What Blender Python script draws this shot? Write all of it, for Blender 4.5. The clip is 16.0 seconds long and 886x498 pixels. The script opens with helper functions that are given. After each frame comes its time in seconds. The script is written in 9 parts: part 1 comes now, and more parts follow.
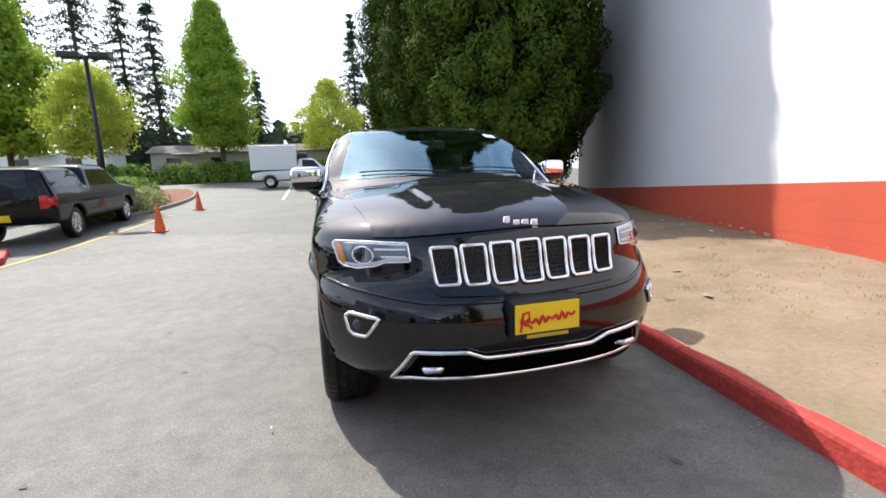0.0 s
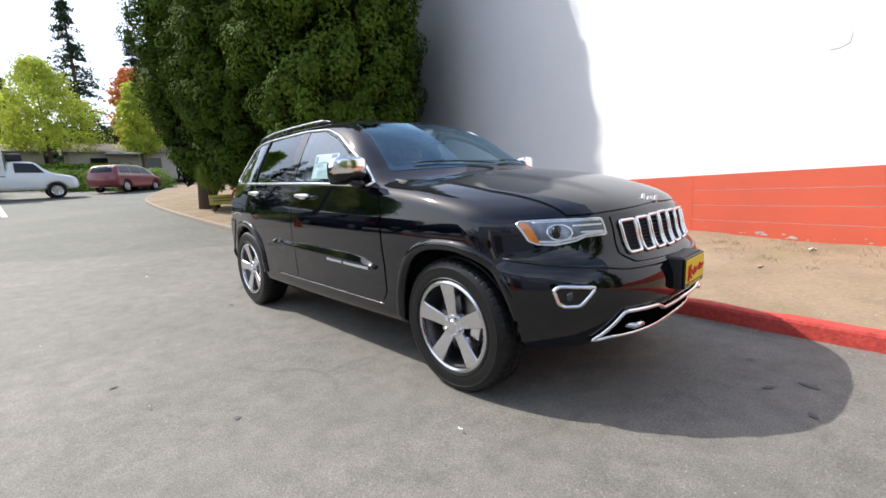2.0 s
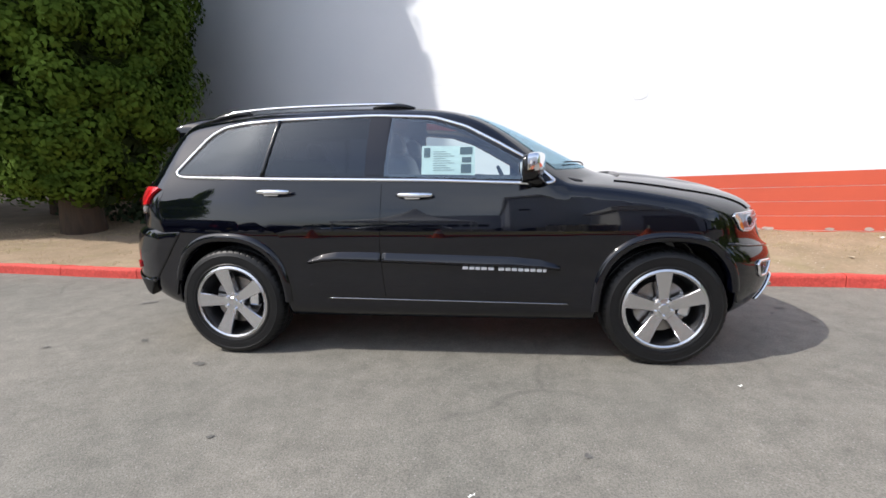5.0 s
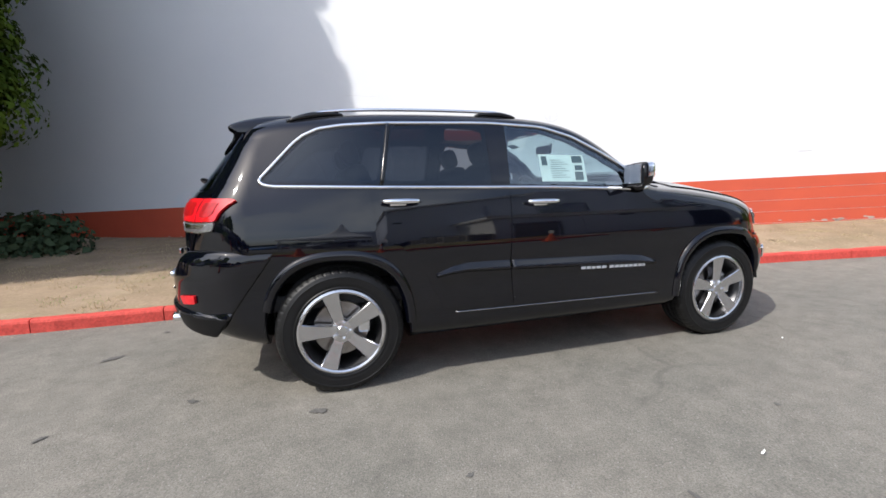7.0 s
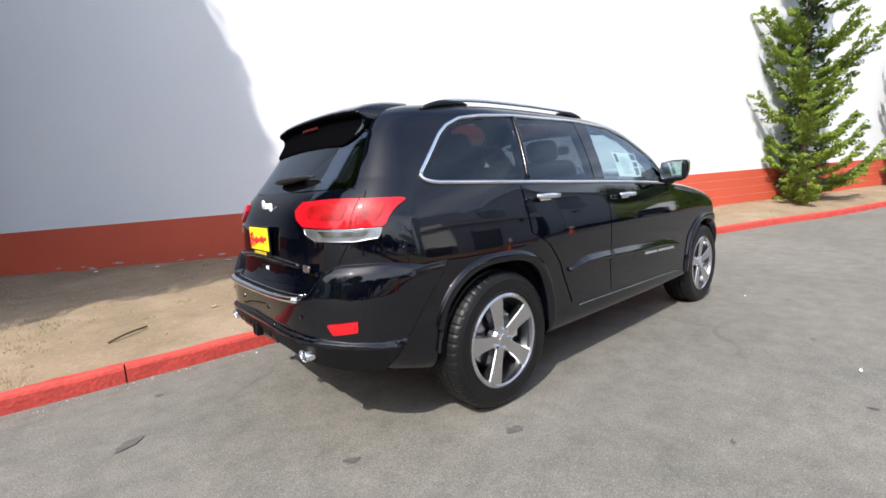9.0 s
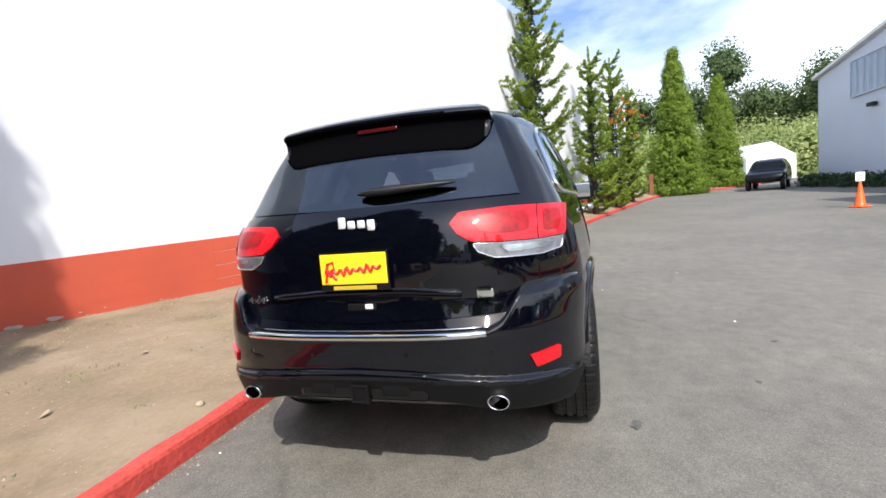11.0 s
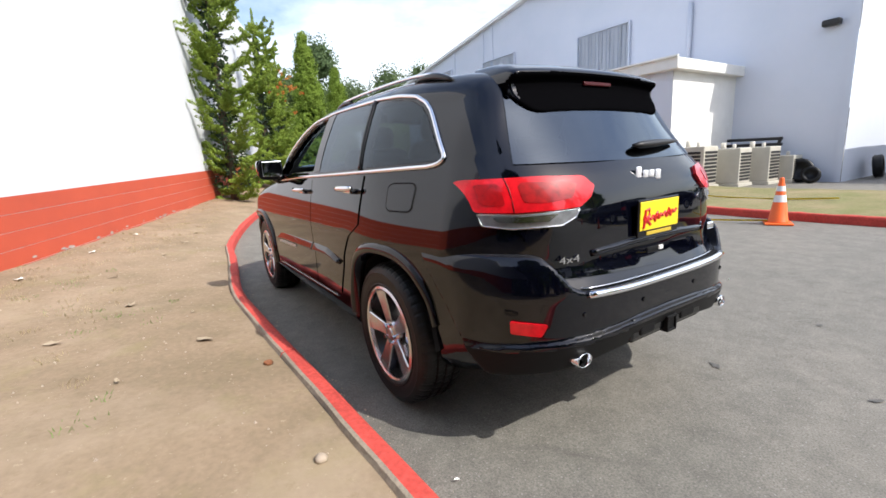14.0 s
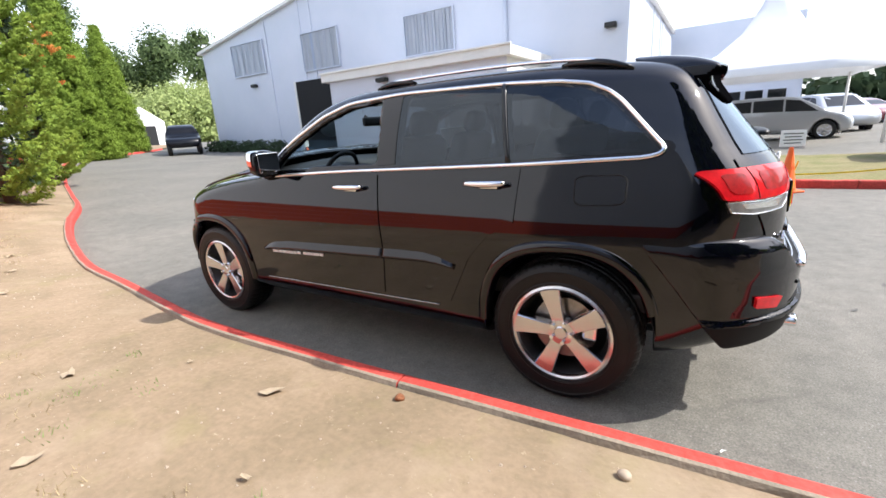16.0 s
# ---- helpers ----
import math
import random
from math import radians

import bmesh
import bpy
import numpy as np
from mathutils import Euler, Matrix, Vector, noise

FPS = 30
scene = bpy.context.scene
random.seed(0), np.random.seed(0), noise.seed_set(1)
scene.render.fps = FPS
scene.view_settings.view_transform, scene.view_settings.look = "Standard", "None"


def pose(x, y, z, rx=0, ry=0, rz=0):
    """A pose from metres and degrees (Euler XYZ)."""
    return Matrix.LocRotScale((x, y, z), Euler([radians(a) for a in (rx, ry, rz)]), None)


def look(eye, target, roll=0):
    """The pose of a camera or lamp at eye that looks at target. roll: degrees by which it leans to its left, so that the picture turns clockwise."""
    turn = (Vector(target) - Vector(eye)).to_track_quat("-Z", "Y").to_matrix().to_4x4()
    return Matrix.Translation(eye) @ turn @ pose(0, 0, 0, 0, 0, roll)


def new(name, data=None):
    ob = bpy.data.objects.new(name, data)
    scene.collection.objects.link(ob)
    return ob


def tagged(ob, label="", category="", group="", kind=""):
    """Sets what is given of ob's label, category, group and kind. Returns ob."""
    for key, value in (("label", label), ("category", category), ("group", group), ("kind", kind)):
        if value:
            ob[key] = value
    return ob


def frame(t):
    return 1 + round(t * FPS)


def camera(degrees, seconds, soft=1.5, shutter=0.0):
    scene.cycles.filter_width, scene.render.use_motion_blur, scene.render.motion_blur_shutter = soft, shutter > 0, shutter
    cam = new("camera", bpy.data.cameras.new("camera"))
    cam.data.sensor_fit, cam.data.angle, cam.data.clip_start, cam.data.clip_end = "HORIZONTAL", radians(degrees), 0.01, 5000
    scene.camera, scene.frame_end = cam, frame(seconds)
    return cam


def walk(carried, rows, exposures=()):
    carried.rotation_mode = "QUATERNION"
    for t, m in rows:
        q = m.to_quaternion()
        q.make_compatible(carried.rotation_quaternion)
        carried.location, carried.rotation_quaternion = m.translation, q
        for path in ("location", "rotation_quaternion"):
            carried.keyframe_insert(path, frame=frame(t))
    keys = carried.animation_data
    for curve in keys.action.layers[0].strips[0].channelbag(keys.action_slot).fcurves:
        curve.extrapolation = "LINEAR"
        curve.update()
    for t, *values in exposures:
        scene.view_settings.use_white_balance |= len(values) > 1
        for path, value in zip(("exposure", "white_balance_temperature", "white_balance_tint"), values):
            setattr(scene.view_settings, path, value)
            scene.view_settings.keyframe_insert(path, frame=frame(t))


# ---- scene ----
cam = camera(91.2, 16.0, soft=1.6)
PATH = [
    (0, (3.992, -0.843, 1.243), (2.079, -0.353, 0.93), -2.3),
    (0.5, (3.895, -1.29, 1.229), (2.082, -0.496, 0.944), -0.8),
    (1, (3.714, -1.748, 1.206), (1.983, -0.794, 0.904), -1.7),
    (1.5, (3.449, -2.165, 1.201), (1.855, -0.989, 0.925), -2.4),
    (2, (3.121, -2.562, 1.204), (1.699, -1.193, 0.885), -2.8),
    (2.5, (2.715, -2.884, 1.226), (1.42, -1.396, 0.893), -3.7),
    (3, (2.302, -3.174, 1.241), (1.225, -1.519, 0.921), -3.5),
    (3.5, (1.837, -3.366, 1.255), (0.981, -1.593, 0.904), -4.6),
    (4, (1.367, -3.55, 1.248), (0.725, -1.685, 0.917), -3.5),
    (4.2, (1.178, -3.614, 1.267), (0.602, -1.732, 0.909), -3.2),
    (6.3, (-0.925, -3.729, 1.258), (-0.59, -1.781, 0.954), -0.8),
    (6.5, (-1.112, -3.706, 1.256), (-0.726, -1.77, 0.934), -1.4),
    (7, (-1.581, -3.519, 1.255), (-1.018, -1.623, 0.958), -1.4),
    (7.5, (-2.046, -3.33, 1.247), (-1.276, -1.514, 0.916), -1.5),
    (8, (-2.467, -3.099, 1.23), (-1.559, -1.342, 0.935), -1.6),
    (8.5, (-2.84, -2.802, 1.223), (-1.776, -1.127, 0.973), -2.0),
    (9, (-3.19, -2.477, 1.224), (-1.905, -0.968, 0.953), -2.9),
    (9.5, (-3.463, -2.098, 1.211), (-1.972, -0.792, 0.945), -3.0),
    (9.7, (-3.565, -1.951, 1.2), (-1.993, -0.734, 0.979), -2.6),
    (11.8, (-4.038, -0.071, 1.217), (-2.055, 0.036, 0.981), -3.3),
    (12, (-4.015, 0.115, 1.206), (-2.029, 0.111, 0.974), -2.2),
    (12.5, (-3.976, 0.601, 1.211), (-2.013, 0.323, 0.952), -3.0),
    (13, (-3.854, 1.025, 1.254), (-1.997, 0.377, 0.893), -4.3),
    (13.5, (-3.728, 1.455, 1.274), (-1.982, 0.559, 0.888), -2.6),
    (14, (-3.485, 1.854, 1.286), (-1.837, 0.794, 0.886), -3.1),
    (14.5, (-3.15, 2.177, 1.348), (-1.634, 0.94, 0.932), -4.1),
    (15, (-2.825, 2.46, 1.393), (-1.518, 1.025, 0.911), -2.7),
    (15.5, (-2.447, 2.705, 1.418), (-1.229, 1.203, 0.906), -3.4),
    (16, (-2.059, 2.944, 1.453), (-1.028, 1.319, 0.909), -3.9),
]
walk(cam, [(t, look(e, g, r)) for t, e, g, r in PATH], exposures=[(0.0, 0.55), (2.0, 0.46), (4.0, 0.40), (7.0, 0.36), (9.5, 0.52), (13.0, 0.29), (16.0, 0.78)])

# ---- world and sun ----
SUN = Vector((-0.87, -0.38, 1.0)).normalized()          # towards the sun
world = bpy.data.worlds.new("sky")
scene.world = world
world.use_nodes = True
wn, wl = world.node_tree.nodes, world.node_tree.links
wn.clear()
w_out = wn.new("ShaderNodeOutputWorld")
w_bg = wn.new("ShaderNodeBackground")
w_sky = wn.new("ShaderNodeTexSky")
w_sky.sky_type = "NISHITA"
w_sky.sun_disc = False
w_sky.sun_elevation = math.asin(SUN.z)
w_sky.sun_rotation = math.atan2(SUN.x, SUN.y)
w_sky.air_density, w_sky.dust_density, w_sky.ozone_density = 1.0, 2.8, 1.0
# thin high cloud over the blue
w_tc = wn.new("ShaderNodeTexCoord")
w_map = wn.new("ShaderNodeMapping")
w_map.inputs["Scale"].default_value = (1.0, 1.0, 2.6)
w_noise = wn.new("ShaderNodeTexNoise")
w_noise.inputs["Scale"].default_value = 1.7
w_noise.inputs["Detail"].default_value = 7.0
w_noise.inputs["Roughness"].default_value = 0.58
w_ramp = wn.new("ShaderNodeValToRGB")
w_ramp.color_ramp.elements[0].position, w_ramp.color_ramp.elements[1].position = 0.33, 0.60
w_mix = wn.new("ShaderNodeMix")
w_mix.data_type = "RGBA"
w_mix.inputs["B"].default_value = (9.2, 9.8, 10.6, 1)
wl.new(w_tc.outputs["Generated"], w_map.inputs["Vector"])
wl.new(w_map.outputs["Vector"], w_noise.inputs["Vector"])
wl.new(w_noise.outputs["Fac"], w_ramp.inputs["Fac"])
w_sep = wn.new("ShaderNodeSeparateXYZ")
w_thin = wn.new("ShaderNodeMapRange")
w_thin.inputs["From Min"].default_value, w_thin.inputs["From Max"].default_value = 0.16, 0.80
w_thin.inputs["To Min"].default_value, w_thin.inputs["To Max"].default_value = 1.0, 0.16
w_mul = wn.new("ShaderNodeMath")
w_mul.operation = "MULTIPLY"
wl.new(w_tc.outputs["Generated"], w_sep.inputs["Vector"])
wl.new(w_sep.outputs["Z"], w_thin.inputs["Value"])
wl.new(w_ramp.outputs["Color"], w_mul.inputs[0])
wl.new(w_thin.outputs["Result"], w_mul.inputs[1])
wl.new(w_mul.outputs["Value"], w_mix.inputs["Factor"])
w_tint = wn.new("ShaderNodeMix")
w_tint.data_type, w_tint.blend_type = "RGBA", "MULTIPLY"
w_tint.inputs["Factor"].default_value = 1.0
w_tint.inputs["B"].default_value = (1.12, 1.20, 1.34, 1)
wl.new(w_sky.outputs["Color"], w_tint.inputs["A"])
wl.new(w_tint.outputs["Result"], w_mix.inputs["A"])
wl.new(w_mix.outputs["Result"], w_bg.inputs["Color"])
w_bg.inputs["Strength"].default_value = 0.15
wl.new(w_bg.outputs["Background"], w_out.inputs["Surface"])

sun_data = bpy.data.lights.new("sun", "SUN")
sun_data.energy, sun_data.angle, sun_data.color = 4.2, radians(0.55), (1.0, 0.958, 0.90)
sun_ob = new("sun", sun_data)
sun_ob.matrix_world = look(SUN * 60, (0, 0, 0))


# ---- materials ----
def material(name, color, rough=0.6, metal=0.0, var=0.0, scale=3.0, bump=0.0, bump_scale=60.0, coat=0.0,
             second=None, fine=0.0, per_object=0.0, spec=0.5, transl=0.0, stretch=(1, 1, 1)):
    """A node material: base colour mixed with a second one in patches, fine grain, bump, clear coat."""
    m = bpy.data.materials.new(name)
    m.use_nodes = True
    n, l = m.node_tree.nodes, m.node_tree.links
    p = n["Principled BSDF"]
    p.inputs["Roughness"].default_value, p.inputs["Metallic"].default_value = rough, metal
    p.inputs["Specular IOR Level"].default_value = spec
    p.inputs["Coat Weight"].default_value = coat
    p.inputs["Coat Roughness"].default_value = 0.035
    col = (*color, 1)
    p.inputs["Base Color"].default_value = col
    tc = n.new("ShaderNodeTexCoord")
    mp = n.new("ShaderNodeMapping")
    mp.inputs["Scale"].default_value = stretch
    l.new(tc.outputs["Object"], mp.inputs["Vector"])
    out = None
    if var or second:
        no = n.new("ShaderNodeTexNoise")
        no.inputs["Scale"].default_value, no.inputs["Detail"].default_value = scale, 6.0
        no.inputs["Roughness"].default_value = 0.62
        l.new(mp.outputs["Vector"], no.inputs["Vector"])
        rp = n.new("ShaderNodeValToRGB")
        rp.color_ramp.elements[0].position, rp.color_ramp.elements[1].position = 0.34, 0.66
        l.new(no.outputs["Fac"], rp.inputs["Fac"])
        mx = n.new("ShaderNodeMix")
        mx.data_type = "RGBA"
        mx.inputs["A"].default_value = col
        other = second or tuple(c * (1 - var) for c in color)
        mx.inputs["B"].default_value = (*other, 1)
        l.new(rp.outputs["Color"], mx.inputs["Factor"])
        out = mx.outputs["Result"]
    if fine:
        no2 = n.new("ShaderNodeTexNoise")
        no2.inputs["Scale"].default_value, no2.inputs["Detail"].default_value = bump_scale, 3.0
        l.new(mp.outputs["Vector"], no2.inputs["Vector"])
        mr = n.new("ShaderNodeMapRange")
        mr.inputs["From Min"].default_value, mr.inputs["From Max"].default_value = 0.3, 0.7
        mr.inputs["To Min"].default_value, mr.inputs["To Max"].default_value = 1 - fine, 1 + fine
        l.new(no2.outputs["Fac"], mr.inputs["Value"])
        mm = n.new("ShaderNodeMix")
        mm.data_type, mm.blend_type = "RGBA", "MULTIPLY"
        mm.inputs["Factor"].default_value = 1.0
        if out:
            l.new(out, mm.inputs["A"])
        else:
            mm.inputs["A"].default_value = col
        l.new(mr.outputs["Result"], mm.inputs["B"])
        out = mm.outputs["Result"]
    if per_object:
        oi = n.new("ShaderNodeObjectInfo")
        mr2 = n.new("ShaderNodeMapRange")
        mr2.inputs["To Min"].default_value, mr2.inputs["To Max"].default_value = 1 - per_object, 1 + per_object
        l.new(oi.outputs["Random"], mr2.inputs["Value"])
        mo = n.new("ShaderNodeMix")
        mo.data_type, mo.blend_type = "RGBA", "MULTIPLY"
        mo.inputs["Factor"].default_value = 1.0
        if out:
            l.new(out, mo.inputs["A"])
        else:
            mo.inputs["A"].default_value = col
        l.new(mr2.outputs["Result"], mo.inputs["B"])
        out = mo.outputs["Result"]
    if out:
        l.new(out, p.inputs["Base Color"])
    if bump:
        nb = n.new("ShaderNodeTexNoise")
        nb.inputs["Scale"].default_value, nb.inputs["Detail"].default_value = bump_scale, 5.0
        l.new(mp.outputs["Vector"], nb.inputs["Vector"])
        bp = n.new("ShaderNodeBump")
        bp.inputs["Strength"].default_value, bp.inputs["Distance"].default_value = bump, 0.02
        l.new(nb.outputs["Fac"], bp.inputs["Height"])
        l.new(bp.outputs["Normal"], p.inputs["Normal"])
    if transl:
        tr = n.new("ShaderNodeBsdfTranslucent")
        mixs = n.new("ShaderNodeMixShader")
        mixs.inputs["Fac"].default_value = transl
        if out:
            l.new(out, tr.inputs["Color"])
        else:
            tr.inputs["Color"].default_value = col
        l.new(p.outputs["BSDF"], mixs.inputs[1])
        l.new(tr.outputs["BSDF"], mixs.inputs[2])
        l.new(mixs.outputs["Shader"], n["Material Output"].inputs["Surface"])
    return m


def glass(name, tint, rough=0.0, gloss=1.8, sheen=(0.80, 0.90, 1.0)):
    """Thin glass: a tinted see-through sheet with mirror gloss that grows towards grazing angles."""
    m = bpy.data.materials.new(name)
    m.use_nodes = True
    n, l = m.node_tree.nodes, m.node_tree.links
    n.remove(n["Principled BSDF"])
    tr = n.new("ShaderNodeBsdfTransparent")
    tr.inputs["Color"].default_value = (*tint, 1)
    gl = n.new("ShaderNodeBsdfGlossy")
    gl.inputs["Roughness"].default_value = rough
    gl.inputs["Color"].default_value = (*sheen, 1)
    lw = n.new("ShaderNodeLayerWeight")
    lw.inputs["Blend"].default_value = 0.5
    pw = n.new("ShaderNodeMath")
    pw.operation = "POWER"
    pw.inputs[1].default_value = 4.6
    r0 = ((gloss - 1) / (gloss + 1)) ** 2
    mr = n.new("ShaderNodeMapRange")
    mr.inputs["To Min"].default_value, mr.inputs["To Max"].default_value = r0, 0.95
    mx = n.new("ShaderNodeMixShader")
    l.new(lw.outputs["Facing"], pw.inputs[0])
    l.new(pw.outputs["Value"], mr.inputs["Value"])
    l.new(mr.outputs["Result"], mx.inputs["Fac"])
    l.new(tr.outputs["BSDF"], mx.inputs[1])
    l.new(gl.outputs["BSDF"], mx.inputs[2])
    l.new(mx.outputs["Shader"], n["Material Output"].inputs["Surface"])
    return m


M_PAINT = material("black_car_paint", (0.0011, 0.0014, 0.0038), rough=0.5, coat=1.0, spec=0.0)
M_PAINT.node_tree.nodes["Principled BSDF"].inputs["Coat IOR"].default_value = 1.56


def paint_top_sheen(m, color, base):
    """A paler tone painted on the faces that look up, in place of sky sheen."""
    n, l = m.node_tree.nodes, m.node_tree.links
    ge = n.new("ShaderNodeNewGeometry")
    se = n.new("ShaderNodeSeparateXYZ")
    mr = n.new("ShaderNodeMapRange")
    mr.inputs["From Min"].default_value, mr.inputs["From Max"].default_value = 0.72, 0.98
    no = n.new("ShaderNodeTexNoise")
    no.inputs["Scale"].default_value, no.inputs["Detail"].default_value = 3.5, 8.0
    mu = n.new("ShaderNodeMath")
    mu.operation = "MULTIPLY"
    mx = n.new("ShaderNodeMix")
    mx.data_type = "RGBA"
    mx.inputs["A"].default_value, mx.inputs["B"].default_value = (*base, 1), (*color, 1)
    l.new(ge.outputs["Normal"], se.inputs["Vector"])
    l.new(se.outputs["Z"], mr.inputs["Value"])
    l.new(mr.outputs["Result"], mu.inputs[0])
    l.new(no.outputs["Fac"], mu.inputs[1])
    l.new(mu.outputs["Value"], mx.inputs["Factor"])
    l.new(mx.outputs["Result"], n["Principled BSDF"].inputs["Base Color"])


# grey mixed into the up-facing panels imitates the sky they would reflect
paint_top_sheen(M_PAINT, (0.040, 0.040, 0.043), (0.0011, 0.0014, 0.0038))
M_LAMPCORE = material("deep_red_lamp_core", (0.40, 0.003, 0.006), rough=0.4, coat=0.5, spec=0.2, var=0.5, scale=30)
M_GLOSSBLACK = material("gloss_black_plastic", (0.0025, 0.0025, 0.003), rough=0.16, bump=0.03, bump_scale=40)
M_PLASTIC = material("black_plastic", (0.009, 0.009, 0.0095), rough=0.5, fine=0.1, bump=0.05, bump_scale=200)
M_RUBBER = material("tyre_rubber", (0.0075, 0.0075, 0.008), rough=0.46, var=0.4, scale=9, bump=0.06, bump_scale=150, spec=0.3)
M_CHROME = material("chrome", (0.86, 0.87, 0.89), rough=0.06, metal=1.0)
M_ALLOY = material("polished_alloy", (0.62, 0.62, 0.64), rough=0.24, metal=1.0, fine=0.04, bump_scale=30)
M_DARKALLOY = material("dark_alloy", (0.10, 0.10, 0.105), rough=0.35, metal=0.9)
M_STEEL = material("brake_steel", (0.35, 0.33, 0.31), rough=0.35, metal=1.0, var=0.4, scale=12)
M_GLASS_TINT = glass("dark_tinted_glass", (0.13, 0.14, 0.155), gloss=1.66)
M_GLASS = glass("clear_car_glass", (0.66, 0.78, 0.78), gloss=2.15)
M_LAMPRIB = material("ruby_lamp_rib", (0.26, 0.004, 0.008), rough=0.3, coat=0.2)
M_GLASS_REAR = glass("rear_window_glass", (0.10, 0.11, 0.13), gloss=2.15)
M_VALANCE = material("black_valance_plastic", (0.004, 0.004, 0.0045), rough=0.55, spec=0.2, fine=0.1)
M_MATTBLACK = material("matt_black_plastic", (0.0025, 0.0025, 0.003), rough=0.95, spec=0.0, fine=0.1)
M_PANE = glass("window_pane_glass", (0.85, 0.87, 0.9), gloss=1.04)
M_SCREEN = glass("windshield_glass", (0.60, 0.72, 0.75), gloss=2.15, sheen=(0.55, 0.82, 1.0))
M_LENS = glass("clear_lamp_lens", (0.93, 0.94, 0.95))
M_RED = material("red_lamp_lens", (0.66, 0.006, 0.014), rough=0.4, coat=1.0, spec=0.1, var=0.35, scale=22)
M_DARKRED = material("dark_red_lamp_lens", (0.06, 0.004, 0.006), rough=0.3, coat=0.1, spec=0.2)
M_LAMPBOWL = material("frosted_lamp_reflector", (0.52, 0.53, 0.56), rough=0.32, metal=0.9, var=0.4, scale=26)
M_LAMPBRIGHT = material("bright_lamp_reflector", (0.72, 0.74, 0.80), rough=0.35, metal=0.45, var=0.35, scale=20)
M_LAMPDARK = material("smoked_lamp_bowl", (0.24, 0.25, 0.28), rough=0.28, metal=0.8, var=0.5, scale=24)
M_DARKCHROME = material("dark_chrome", (0.30, 0.30, 0.31), rough=0.12, metal=1.0)
M_BADGE = material("pale_satin_chrome", (0.80, 0.81, 0.84), rough=0.38, metal=0.35)
M_AMBER = material("amber_lamp_lens", (0.95, 0.30, 0.012), rough=0.3, coat=0.6, spec=0.2, var=0.3, scale=40)
M_SILVERLAMP = material("silver_lamp_reflector", (0.75, 0.76, 0.78), rough=0.18, metal=1.0)
M_INTERIOR = material("black_interior_trim", (0.018, 0.018, 0.02), rough=0.6, bump=0.1, bump_scale=120)
M_SEAT = material("dark_leather_seat", (0.03, 0.029, 0.03), rough=0.45, bump=0.15, bump_scale=60)
M_YELLOW = material("yellow_plate_paint", (0.85, 0.62, 0.02), rough=0.4)
M_DULLYELLOW = material("dull_yellow_lettering_bar", (0.50, 0.36, 0.03), rough=0.5)
M_REDINK = material("red_plate_ink", (0.6, 0.02, 0.02), rough=0.4)
M_PAPER = material("white_paper", (0.8, 0.82, 0.78), rough=0.7, fine=0.05, bump_scale=30)
M_INK = material("printed_dark_ink", (0.05, 0.07, 0.06), rough=0.7)

M_ASPHALT = material("asphalt", (0.181, 0.168, 0.144), rough=0.75, second=(0.138, 0.132, 0.114), scale=0.45, fine=0.30, bump=0.25, bump_scale=130, spec=0.45)


